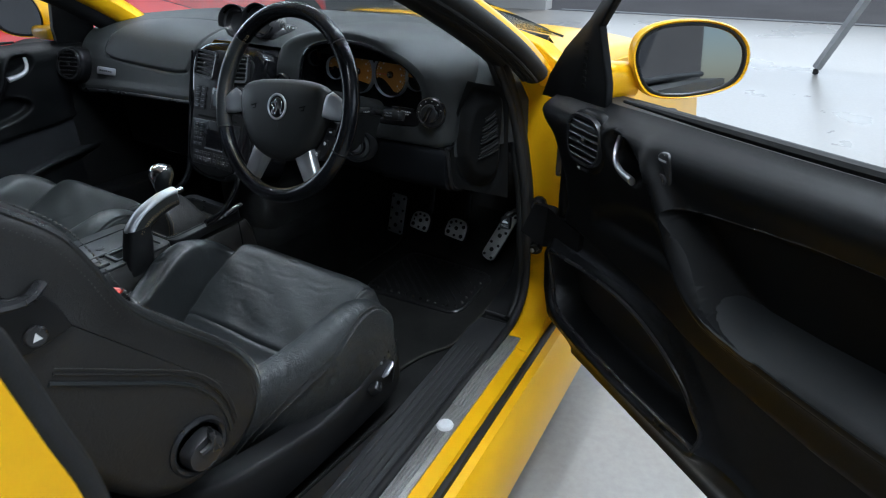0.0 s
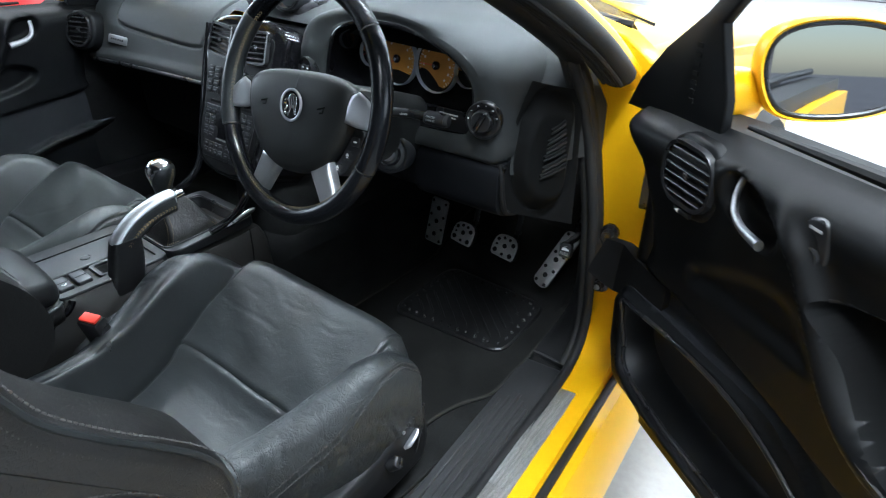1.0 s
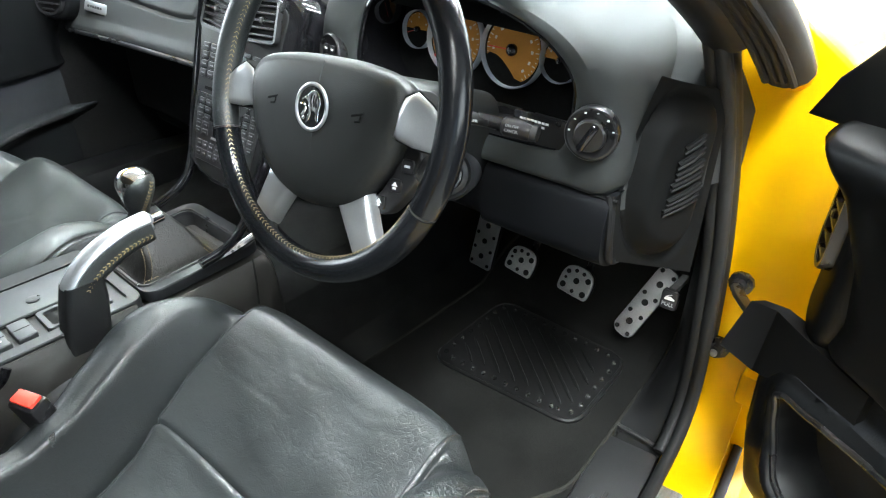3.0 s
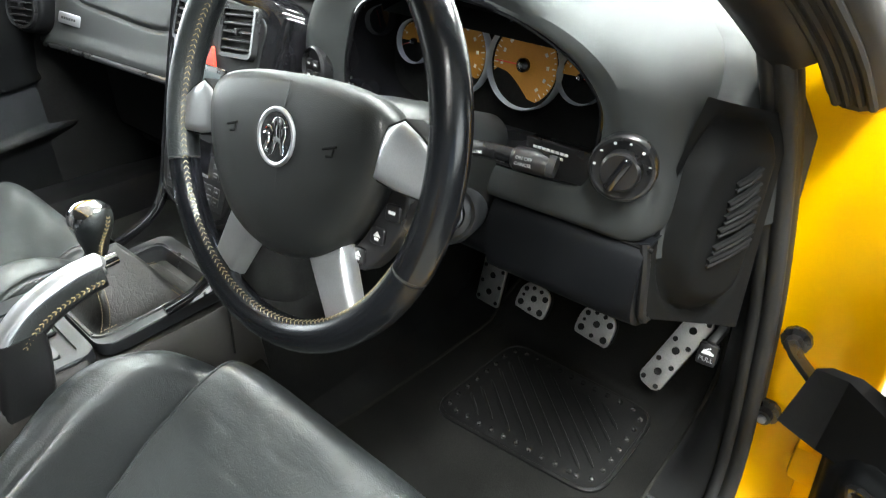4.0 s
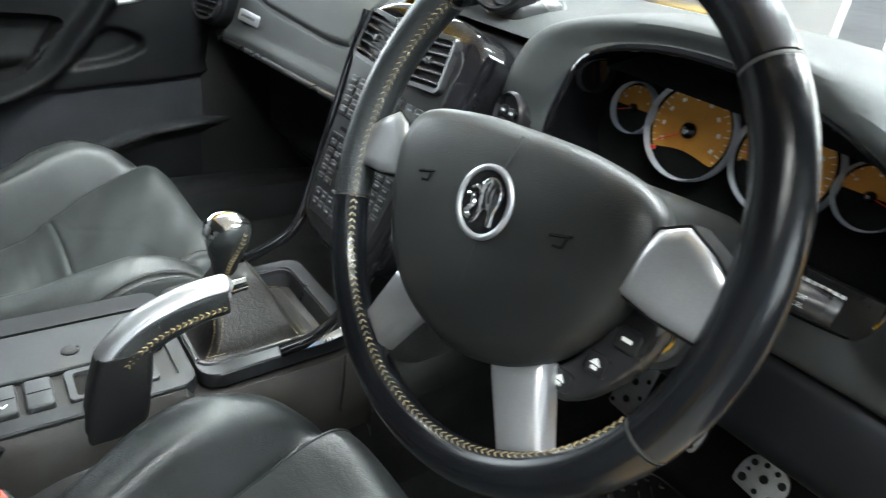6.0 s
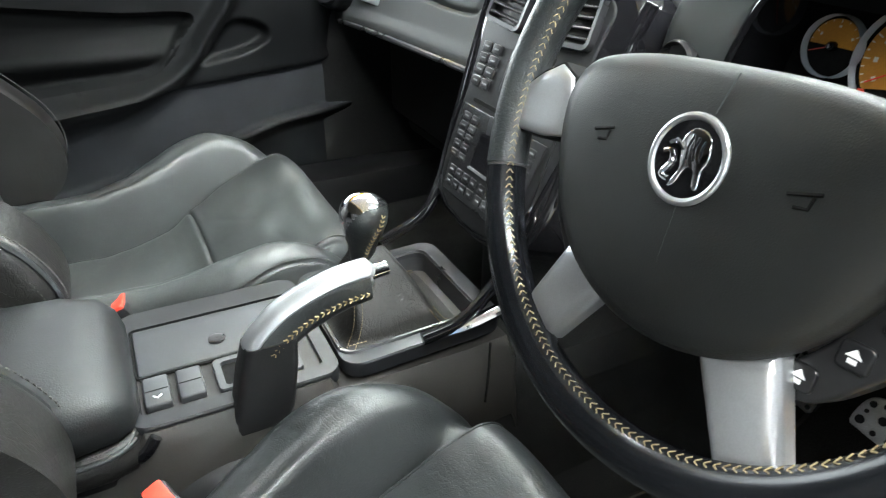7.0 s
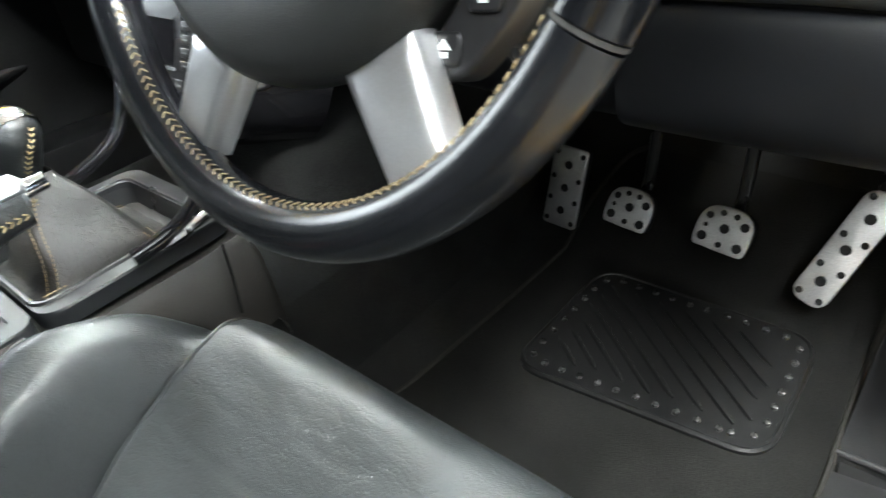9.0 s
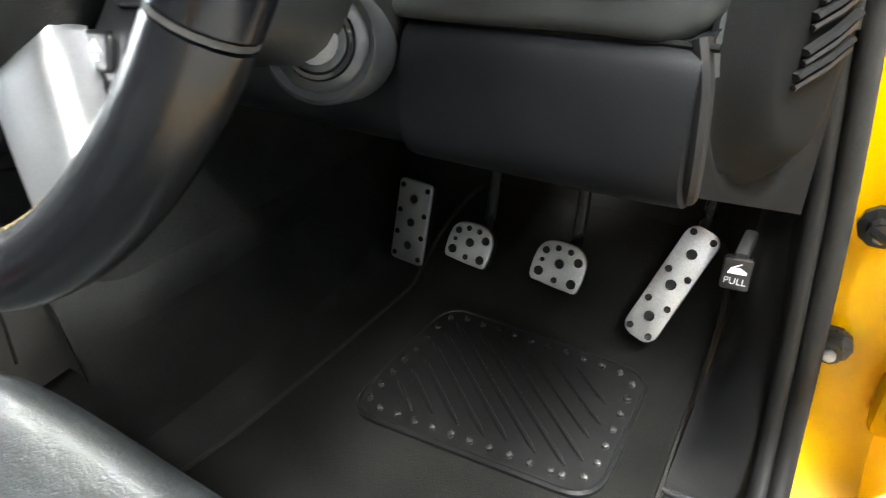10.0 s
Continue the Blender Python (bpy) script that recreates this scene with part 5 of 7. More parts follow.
# ---------------------------------------------------------------- pedals
def pedal(name, outline, c, tilt, turn, holes, label, arm_to=None, parent_at=None):
    m = Matrix.Translation(c) @ pose(0, 0, 0, 90 - tilt, 0, 0) @ pose(0, 0, 0, 0, 0, turn)
    t = thing(name, c, label, "pedal", "drilled metal pedals")
    part("backing", slab(outline, -0.012, -0.002, 0.001, m), RUBBER, t)
    p = part("pad", slab(outline, -0.002, 0.003, 0.0015, m), PEDAL, t, "drilled aluminium pad")
    for x, y, r in holes:
        part("hole_grommet", revolve([(r, 0.0028), (r * 0.95, 0.0042), (r * 0.72, 0.0040), (0.0004, 0.0034)], 14, m @ Matrix.Translation((x, y, 0))), RUBBER, p)
    if arm_to:
        part("arm", tube(spline([m @ Vector((0, 0.0, -0.012)), m @ Vector((0, 0.04, -0.03)), arm_to], 5), 0.008, 8, flat=0.6), SMOOTH, t)
    return t


SMALL = curve2([(-0.036, -0.026), (-0.037, 0.006), (-0.029, 0.024), (-0.012, 0.031), (0.014, 0.031), (0.030, 0.022), (0.036, 0.004), (0.034, -0.026), (0.02, -0.030), (-0.02, -0.030)], 3)
DOTS = [(-0.024, 0.014, 0.0048), (0.024, 0.012, 0.0058), (0.0, 0.002, 0.0062), (-0.008, 0.022, 0.004), (0.010, 0.022, 0.004), (-0.025, -0.016, 0.0062), (0.024, -0.018, 0.0062), (0.0, -0.021, 0.0040), (-0.025, 0.0, 0.003)]
def pad_size(k):
    return [(x * k, y * k) for x, y in SMALL], [(x * k, y * k, r * (0.5 + 0.5 * k)) for x, y, r in DOTS]


pedal("clutch_pedal", pad_size(0.83)[0], (0.343, 0.507, 0.486), 28, -5, pad_size(0.83)[1], "silver drilled clutch pedal with black grommets", (0.335, 0.60, 0.66))
pedal("brake_pedal", pad_size(0.87)[0], (0.460, 0.513, 0.488), 28, -5, pad_size(0.87)[1], "silver drilled brake pedal with black grommets", (0.452, 0.61, 0.66))
foot = round_rect(0.053, 0.118, 0.006, 3)
fd = [(sx * 0.020, sy, 0.0038) for sx in (-1, 1) for sy in (-0.05, -0.018, 0.014, 0.05)] + [(0, -0.034, 0.006), (0.0, 0.0, 0.006), (0.0, 0.034, 0.006)]
pedal("foot_rest", foot, (0.225, 0.547, 0.466), 14, -3, fd, "silver drilled dead pedal beside the tunnel")
acc = round_rect(0.040, 0.142, 0.014, 4)
ad = [(sx * 0.012, sy, 0.0040) for sx in (-1, 1) for sy in (-0.062, -0.025, 0.014, 0.062)] + [(0, -0.042, 0.006), (0.0, 0.0, 0.006), (0.0, 0.040, 0.006)]
pedal("accelerator_pedal", acc, (0.582, 0.538, 0.488), 30, -18, ad, "long silver drilled accelerator pedal", (0.60, 0.62, 0.62))
PM = basis((0.652, 0.443, 0.579), (0.98, 0.1, 0.0), (-0.1, 0.2, 0.97)) @ Matrix.Scale(0.82, 4)
pr = thing("bonnet_release", PM.translation, "black bonnet release lever with a white car mark", "lever")
part("handle", slab(round_rect(0.030, 0.036, 0.004), -0.012, 0.003, 0.002, PM), SMOOTH, pr)
part("lettering", letters("PULL", 0.0105, PM @ Matrix.Translation((0, -0.008, 0.0032))), GREY_MARK, pr)
part("car_mark", join(slab([(-0.009, 0.002), (-0.006, 0.007), (0.002, 0.008), (0.010, 0.004), (0.010, 0.001), (-0.009, 0.0005)], 0.003, 0.0034, 0, PM), tube([PM @ Vector((-0.007, 0.006, 0.0032)), PM @ Vector((0.004, 0.0125, 0.0032))], 0.0006, 4)), WHITE_MARK, pr)
part("stem", box((0.652, 0.472, 0.592), (0.012, 0.05, 0.012), 0.003), RUBBER, pr)

# ---------------------------------------------------------------- console
con = thing("centre_console", (0, -0.1, 0.54), "dark grey centre console with switches and a storage lid", "console")
side = [(-0.112, 0.50), (-0.112, 0.588), (-0.104, 0.603), (0.104, 0.603), (0.114, 0.588), (0.128, 0.50)]
part("body", loft([[(x * k, y, z + dz) for x, z in side] for y, k, dz in ((-0.60, 0.95, -0.03), (-0.30, 1.0, -0.02), (-0.285, 1.0, 0.0), (-0.105, 1.0, 0.0), (-0.095, 1.0, -0.020), (0.06, 1.0, -0.018), (0.108, 1.02, -0.012), (0.118, 1.0, -0.030), (0.122, 0.96, -0.050))]), CONSOLE_SIDE, con, "black console body")
CT = Matrix.Translation((0, 0, 0.602))
def ring_plate(o, i, z0, z1, m):
    """A plate with a hole; both outlines have as many points."""
    rr = [[(x, y, z0) for x, y in o], [(x, y, z1 - 0.002) for x, y in o], [(x * 0.985, y, z1) for x, y in o], [(x, y, z1) for x, y in i], [(x, y, z0) for x, y in i]]
    b = loft(rr, True, False)
    b.transform(m)
    return b
fr = part("top_plate", ring_plate(round_rect(0.205, 0.205, 0.018, 4, 0, -0.193), round_rect(0.150, 0.180, 0.006, 4, 0.008, -0.196), -0.01, 0.006, CT), CONSOLE_GLOSS, con, "dark satin top frame")
part("bay_floor", box((0.008, -0.196, -0.002), (0.155, 0.186, 0.004), 0, 1, CT), GREY_PLASTIC, con)
lidp = part("storage_lid", slab(round_rect(0.084, 0.172, 0.004, 3, -0.020, -0.197), 0.0, 0.0065, 0.002, CT), GREY_PLASTIC, con, "flat grey storage lid")
part("lid_gap", tube([CT @ Vector((x, y, 0.0035)) for x, y in round_rect(0.0865, 0.1745, 0.005, 3, -0.020, -0.197)], 0.0018, 6, True), VOID, lidp)
part("lid_button", revolve([(0.0095, 0.006), (0.0095, 0.0075), (0.007, 0.0085), (0.0005, 0.0075)], 20, CT @ Matrix.Translation((-0.009, -0.199, 0))), SMOOTH, lidp)
for k, y in enumerate((-0.268, -0.236)):
    b = part("rocker_switch", slab(round_rect(0.046, 0.025, 0.003, 3, 0.053, y), 0.0, 0.009, 0.002, CT), GREY_PLASTIC, con, "black rocker switch")
    part("switch_line", box((0.053, y, 0.0091), (0.0012, 0.022, 0.0006), 0, 1, CT), VOID, b)
    if k == 0:
        part("mark", tube([CT @ Vector(p) for p in ((0.062, y - 0.004, 0.0094), (0.066, y, 0.0094), (0.062, y + 0.004, 0.0094))], 0.0011, 5), WHITE_MARK, b)
part("tray_rim", ring_plate(round_rect(0.052, 0.086, 0.005, 4, 0.054, -0.168), round_rect(0.040, 0.072, 0.004, 4, 0.054, -0.168), -0.002, 0.007, CT), GREY_PLASTIC, con)
part("tray", box((0.054, -0.168, 0.0005), (0.041, 0.073, 0.003), 0, 1, CT), VOID, con)
part("shifter_frame", ring_plate(round_rect(0.205, 0.194, 0.022, 4, -0.002, 0.0115), round_rect(0.156, 0.165, 0.016, 4, -0.003, 0.004), -0.010, 0.008, CT @ pose(0, 0, 0, 2.5, 0, 0)), CONSOLE_GLOSS, con, "dark satin shifter frame")
part("well_wall", loft([[CT @ Vector((x, y, 0.005)) for x, y in round_rect(0.156, 0.165, 0.016, 4, -0.003, 0.004)], [CT @ Vector((x, y, -0.016)) for x, y in round_rect(0.150, 0.160, 0.014, 4, -0.003, 0.004)]], True, False), SMOOTH, con)
part("frame_lip", tube([CT @ pose(0, 0, 0, 2.5, 0, 0) @ Vector((x, y, 0.008)) for x, y in round_rect(0.164, 0.172, 0.016, 4, -0.003, 0.004)], 0.0028, 6, True), SMOOTH, con)
part("end_cap", tube(spline([(0.098, 0.03, 0.616), (0.107, 0.055, 0.624), (0.110, 0.10, 0.635)], 4), [0.005] + [0.0095] * 7 + [0.008], 10, flat=0.6), CHROME, con, "small chrome end cap")
part("console_gap", tube([(0.119, 0.078, 0.598), (0.124, 0.075, 0.56), (0.128, 0.07, 0.52)], 0.0016, 5), VOID, con)
hook = [(0.070, -0.296, 0.600), (0.074, -0.300, 0.584), (0.090, -0.302, 0.578), (0.106, -0.298, 0.580), (0.112, -0.286, 0.590), (0.110, -0.276, 0.602)]
part("bin_corner", tube(spline(hook, 5), 0.006, 8), GLOSS, con, "gloss black catch at the frame corner")

armr = thing("armrest", (0.03, -0.46, 0.56), "padded black leather armrest on the console", "armrest")
arr = []
for y, w, zt, zb in ((-0.286, 0.070, 0.640, 0.612), (-0.292, 0.086, 0.656, 0.604), (-0.306, 0.097, 0.668, 0.600), (-0.34, 0.103, 0.678, 0.598), (-0.45, 0.106, 0.684, 0.598), (-0.60, 0.106, 0.684, 0.598)):
    ring_ = []
    for q in (2 * math.pi * j / 40 for j in range(40)):
        c_, s_ = math.cos(q), math.sin(q)
        ring_.append((0.022 + w * math.copysign(abs(c_) ** 0.55, c_), y, (zt + zb) / 2 + (zt - zb) / 2 * math.copysign(abs(s_) ** 0.62, s_)))
    arr.append(ring_)
part("cushion", loft(arr), LEATHER_SOFT, armr, angle=60)
roll = [[(0.022 + x, y, 0.588 + z) for x, z in round_rect(2 * w, 0.040, 0.018, 5)] for y, w in ((-0.288, 0.078), (-0.296, 0.094), (-0.32, 0.102), (-0.60, 0.104))]
part("lower_roll", loft(roll), LEATHER_WORN, armr, "darker leather roll below the seam", angle=60)
for sx in (-1, 1):
    seam_ = [(0.022 + sx * w, y, 0.607) for y, w in ((-0.292, 0.088), (-0.306, 0.0995), (-0.34, 0.1055), (-0.45, 0.108), (-0.60, 0.108))]
    part("welt", tube(spline(seam_, 5), 0.0026, 8), LEATHER, armr)
    part("stitching", stitches([Vector(q) + Vector((-sx * 0.001, 0, 0.009)) for q in spline(seam_, 4)[3:]], (sx, 0, 0.4), 0.005, 0.0005), BLACK_THREAD, armr)
part("base", box((0.02, -0.46, 0.572), (0.19, 0.30, 0.035), 0.01), PLASTIC, armr)

# gear lever
gl = thing("gear_lever", (-0.008, -0.02, 0.60), "gear lever with a silver and leather knob", "gear lever")
rb = []
fr_in = round_rect(0.150, 0.155, 0.016, 4, -0.003, 0.004)
for f, z, wob in ((1.0, 0.586, 0), (0.90, 0.588, 0.02), (0.80, 0.594, 0.06), (0.72, 0.608, 0.10), (0.63, 0.628, 0.13), (0.49, 0.650, 0.12), (0.34, 0.667, 0.08), (0.24, 0.678, 0.04), (0.19, 0.688, 0.0)):
    rb.append([(-0.008 + (x + 0.003) * f * (1 + wob * math.sin(5 * math.atan2(y, x) + z * 90)), -0.022 + (y + 0.018) * f * (1 + wob * math.cos(4 * math.atan2(y, x))), z + 0.004 * wob * 10 * math.sin(3 * math.atan2(y, x))) for x, y in fr_in])
part("boot", loft(rb, True, False), BOOT, gl, "creased black leather boot", sub=1, angle=80)
for corner, cy in ((2, 0.078), (7, 0.076), (17, -0.068)):
    pth = [q + Vector((0, 0, 0.0012)) for q in spline([rb[k][corner] for k in ((0, 1, 2, 3) if cy > 0 else (1, 2, 3, 4, 5, 6, 7))], 6)]
    for o in (-0.0035, 0.0035):
        part("stitching", stitches([p + Vector((o, o if cy < 0 else -o, 0)) for p in pth], (0, 0, 1), 0.0045, 0.0006), THREAD, gl, "ochre thread")
part("stitching", stitches([(0.066, y, 0.607) for y in np.linspace(-0.070, -0.05, 4)], (0, 0, 1), 0.0045, 0.0006), THREAD, gl)
KM = Matrix.Translation((-0.004, -0.028, 0.662)) @ pose(0, 0, 0, -3, 8, 0) @ Matrix.Diagonal((1.13, 1.13, 1.26, 1))
pear = [(0.010, 0.0), (0.0118, 0.010), (0.0145, 0.024), (0.0190, 0.038), (0.0228, 0.050), (0.0235, 0.057), (0.0215, 0.065), (0.016, 0.0705), (0.008, 0.0735), (0.0005, 0.0742)]
part("knob_body", revolve(pear, 32, KM), LEATHER, gl, "black leather knob side")
shell = revolve([(r * 1.05, h + 0.0006) for r, h in [(a.x, a.y) for a in spline([(r, h, 0) for r, h in pear], 5)]], 64)
bmesh.ops.delete(shell, geom=[v for v in shell.verts if v.co.x + 0.25 * v.co.y - 0.55 * (v.co.z - 0.052) > 0.0075], context="VERTS")
shell.transform(KM)
part("knob_cap", shell, CHROME, gl, "polished silver knob shell", angle=60)
braid = spline([(0.0165, -0.004, 0.004), (0.0178, -0.003, 0.022), (0.0218, -0.001, 0.036), (0.0248, 0.003, 0.048), (0.0240, 0.008, 0.057), (0.019, 0.012, 0.064)], 6)
part("stitching", stitches([KM @ q for q in braid], (1, 0, 0.1), 0.0052, 0.0008, True), THREAD, gl, "ochre cross stitching")

# handbrake
hbk = thing("handbrake", (0.106, -0.17, 0.52), "raised handbrake with silver top and stitched leather", "handbrake")
grip = spline([(0.104, -0.058, 0.706), (0.105, -0.09, 0.703), (0.106, -0.13, 0.690), (0.106, -0.155, 0.672), (0.107, -0.170, 0.655)], 6)
gr = []
nn_ = len(grip)
for i, p in enumerate(grip):
    t = (grip[min(i + 1, nn_ - 1)] - grip[max(i - 1, 0)]).normalized()
    s = Vector((1, 0, 0)); u = s.cross(t).normalized()
    w, h = 0.0150, 0.0185 + 0.003 * math.sin(math.pi * i / nn_)
    gr.append([p + s * (x) + u * (-y) for x, y in round_rect(2 * w, 2 * h, 0.012, 4)])
part("grip", loft(gr), LEATHER, hbk, "black leather grip", angle=60)
tp = []
for i, p in enumerate(grip):
    t = (grip[min(i + 1, nn_ - 1)] - grip[max(i - 1, 0)]).normalized()
    tp.append(p + Vector((1, 0, 0)).cross(t).normalized() * (-0.0150 if Vector((1, 0, 0)).cross(t).z < 0 else 0.0150))
part("silver_top", tube([tp[0] + Vector((0, 0.006, -0.003))] + tp, [0.010] + [0.0150] * (nn_ - 2) + [0.0140, 0.0110], 16, flat=0.60), SATIN, hbk, "satin silver upper grip")
part("button", tube([(0.104, -0.058, 0.714), (0.103, -0.036, 0.7155)], [0.0085, 0.0078], 14), CHROME, hbk, "chrome push button")
part("button_collar", tube([(0.104, -0.064, 0.712), (0.104, -0.055, 0.7135)], [0.013, 0.012], 14), SATIN, hbk)
part("stitching", stitches([p + Vector((0.0162, 0, -0.005)) for p in grip[1:-4]], (1, 0, 0), 0.0060, 0.0008, True), THREAD, hbk, "ochre cross stitching")
part("lever", loft([[(0.106 + x, y + dy, z) for x, dy in round_rect(w, d, 0.008, 3)] for y, z, w, d in ((-0.160, 0.672, 0.034, 0.050), (-0.166, 0.64, 0.034, 0.058), (-0.174, 0.60, 0.034, 0.060), (-0.182, 0.56, 0.034, 0.064), (-0.19, 0.50, 0.036, 0.075))]), PLASTIC, hbk, "black plastic lever cover", angle=50)
part("boot_moulding", loft([[(x, y, z) for x, z in ((0.10, 0.50), (0.10, zt - 0.02), (0.125, zt), (0.15, zt - 0.03), (0.155, 0.48))] for y, zt in ((-0.34, 0.50), (-0.28, 0.545), (-0.22, 0.565), (-0.16, 0.555), (-0.08, 0.53), (0.0, 0.50))]), PLASTIC, hbk, "black moulded lever base", sub=2, angle=80)
hbk.matrix_basis.translation.x -= 0.007

# seat belt buckles
def buckle(c, tilt, rot):
    m = Matrix.Translation(c) @ pose(0, 0, 0, tilt, 0, rot)
    t = thing("seat_belt_buckle", c, "black seat belt buckle with a red release button", "seat belt buckle", "buckles")
    part("case", box((0, 0, -0.03), (0.042, 0.026, 0.075), 0.005, 2, m), SMOOTH, t)
    part("release_button", box((0, 0.001, 0.009), (0.034, 0.018, 0.006), 0.002, 2, m), RED, t, "red release button")
    part("stalk", box((0, 0, -0.11), (0.022, 0.010, 0.10), 0.003, 2, m), SMOOTH, t)


buckle((0.185, -0.280, 0.594), 14, 20)
buckle((-0.198, -0.293, 0.560), 25, -10)


# ---------------------------------------------------------------- seats
def interp(x, xs_, ys_):
    return float(np.interp(x, xs_, ys_))


def wave(x, pts):
    """Smooth curve through (x, value) pairs."""
    xs_, ys_ = zip(*pts)
    return interp(x, xs_, ys_) * 0.5 + 0.25 * (interp(x - 0.02, xs_, ys_) + interp(x + 0.02, xs_, ys_))


INS = [(-0.45, 0.465), (-0.30, 0.462), (-0.20, 0.476), (-0.16, 0.497), (-0.10, 0.534), (-0.03, 0.570), (0.015, 0.590), (0.05, 0.590)]
BOL = [(-0.45, 0.57), (-0.30, 0.568), (-0.22, 0.580), (-0.15, 0.606), (-0.10, 0.624), (-0.06, 0.630), (-0.02, 0.616), (0.02, 0.588), (0.05, 0.565)]
HALF = [(0.258, 0.0, 0), (0.272, 0.35, 0), (0.276, 0.62, 0), (0.274, 0.82, 0), (0.264, 0.95, 0), (0.248, 1.0, 0), (0.230, 0.985, 0), (0.212, 0.90, 0), (0.193, 0, -0.008), (0.187, 0, 0.001), (0.172, 0, 0.006), (0.12, 0, 0.007), (0.06, 0, 0.006), (0.0, 0, 0.005)]
FINE = 8
INNER = 9 * FINE


def seam_column(row, sx, nc):
    """The twin seam climbs from low on the bolster's outer side to its crest at the front."""
    c = float(np.interp(row, [0, 10, 35, 72, 98, 122, 132, 152], [207, 207, 204, 192, 187, 176, 170, 168]))
    return c if sx > 0 else nc - 1 - c


def cushion_grid(cx, seed, worn, zb=0.42):
    """The cushion's skin: rows from back to front, columns from side to side, with seams and creases pressed in."""
    stations = [(y, 1.0) for y in np.linspace(-0.45, 0.0, 130)]
    rr = 0.048
    stations += [(0.0 + rr * math.sin(a), 1 - 0.20 * (1 - math.cos(a))) for a in np.linspace(0.08, 1.57, 18)]
    stations += [(0.043, 0.66), (0.042, 0.5), (0.040, 0.35), (0.036, 0.2), (0.030, 0.05)]
    grid = []
    for y, k in stations:
        hb, hi = wave(y, BOL), wave(y, INS)
        row = [(x, zb + (hb - zb) * f if x > 0.195 else hi + g) for x, f, g in HALF]
        dense = spline([(x, 0, z) for x, z in row], FINE)
        full = [(-p.x, p.z) for p in dense[:-1]] + [(p.x, p.z) for p in dense[::-1]]
        out = []
        for x, z in full:
            back = 0.058 * (abs(x) / 0.27) ** 5 * (1 if y > -0.10 else max(0, (y + 0.45) / 0.35))
            taper = 1 - 0.26 * float(ramp(np.array(-y), 0.06, 0.34))
            puff = 0.0012 * math.sin(x * 43 + y * 61) * math.sin(y * 37 + 1.3)
            out.append((cx + x * taper, y - back, zb + (z - zb) * k + puff))
        grid.append(out)
    g = np.array(grid)
    nr, nc = g.shape[:2]
    across = np.concatenate([np.zeros((nr, 1)), np.cumsum(np.linalg.norm(np.diff(g, axis=1), axis=2), axis=1)], axis=1)
    along = np.concatenate([np.zeros((1, nc)), np.cumsum(np.linalg.norm(np.diff(g, axis=0), axis=2), axis=0)], axis=0)
    mid = across[:, nc // 2: nc // 2 + 1]
    u = across - mid
    d = np.zeros((nr, nc))
    for sx in (-1, 1):
        q = u - np.array([[np.interp(seam_column(i, sx, nc), range(nc), u[i])] for i in range(nr)])
        d += -0.0046 * np.exp(-(q / 0.0036) ** 2) + 0.0028 * np.exp(-(q / 0.014) ** 2)
    cross_seam = along - along[84:85, :]
    inside = np.zeros((nr, nc))
    inside[:, INNER:nc - INNER] = 1
    d += inside * (-0.005 * np.exp(-(cross_seam / 0.0035) ** 2) + 0.003 * np.exp(-(cross_seam / 0.02) ** 2))
    rng = random.Random(seed)
    reach = float(u[100, -1])
    for side in (-1, 1):
        for i in range(130 if worn and side > 0 else 14):
            q, r = side * (reach - rng.uniform(0.0, 0.23)), along[0, 0] + rng.uniform(0.10, 0.47)
            if rng.random() < 0.45:
                r = 0.455 + rng.gauss(0, 0.035)
            turn, step = rng.uniform(-0.9, 0.9), rng.uniform(0.004, 0.008)
            pts = [(q, r)]
            for k in range(rng.randint(4, 9)):
                turn += rng.uniform(-0.35, 0.35)
                pts.append((pts[-1][0] + step * math.cos(turn), pts[-1][1] + step * math.sin(turn)))
            d -= rng.uniform(0.0008, 0.0026) * np.exp(-(line_distance(u, along, pts) / rng.uniform(0.0024, 0.0044)) ** 2)
    for i in range(30 if worn else 6):
        q, r, turn = rng.uniform(-0.17, 0.1), rng.uniform(0.12, 0.5), rng.uniform(-0.5, 0.5)
        pts = [(q, r)]
        for k in range(rng.randint(5, 12)):
            turn += rng.uniform(-0.3, 0.3)
            pts.append((pts[-1][0] + 0.009 * math.cos(turn), pts[-1][1] + 0.009 * math.sin(turn)))
        d -= rng.uniform(0.0004, 0.0009) * np.exp(-(line_distance(u, along, pts) / rng.uniform(0.002, 0.004)) ** 2)
    nrm = np.cross(np.gradient(g, axis=1), np.gradient(g, axis=0))
    nrm /= np.linalg.norm(nrm, axis=2, keepdims=True) + 1e-12
    return g + nrm * d[:, :, None]


def yz(cx):
    return basis((cx, 0, 0), (0, 1, 0), (0, 0, 1))


WING = [(-0.64, 1.045), (-0.595, 1.022), (-0.560, 0.993), (-0.532, 0.962), (-0.512, 0.920), (-0.498, 0.880), (-0.480, 0.843), (-0.440, 0.795), (-0.392, 0.745), (-0.356, 0.700), (-0.338, 0.650), (-0.345, 0.600), (-0.378, 0.562), (-0.43, 0.545), (-0.52, 0.56), (-0.60, 0.66), (-0.70, 0.88), (-0.74, 1.04), (-0.70, 1.07)]


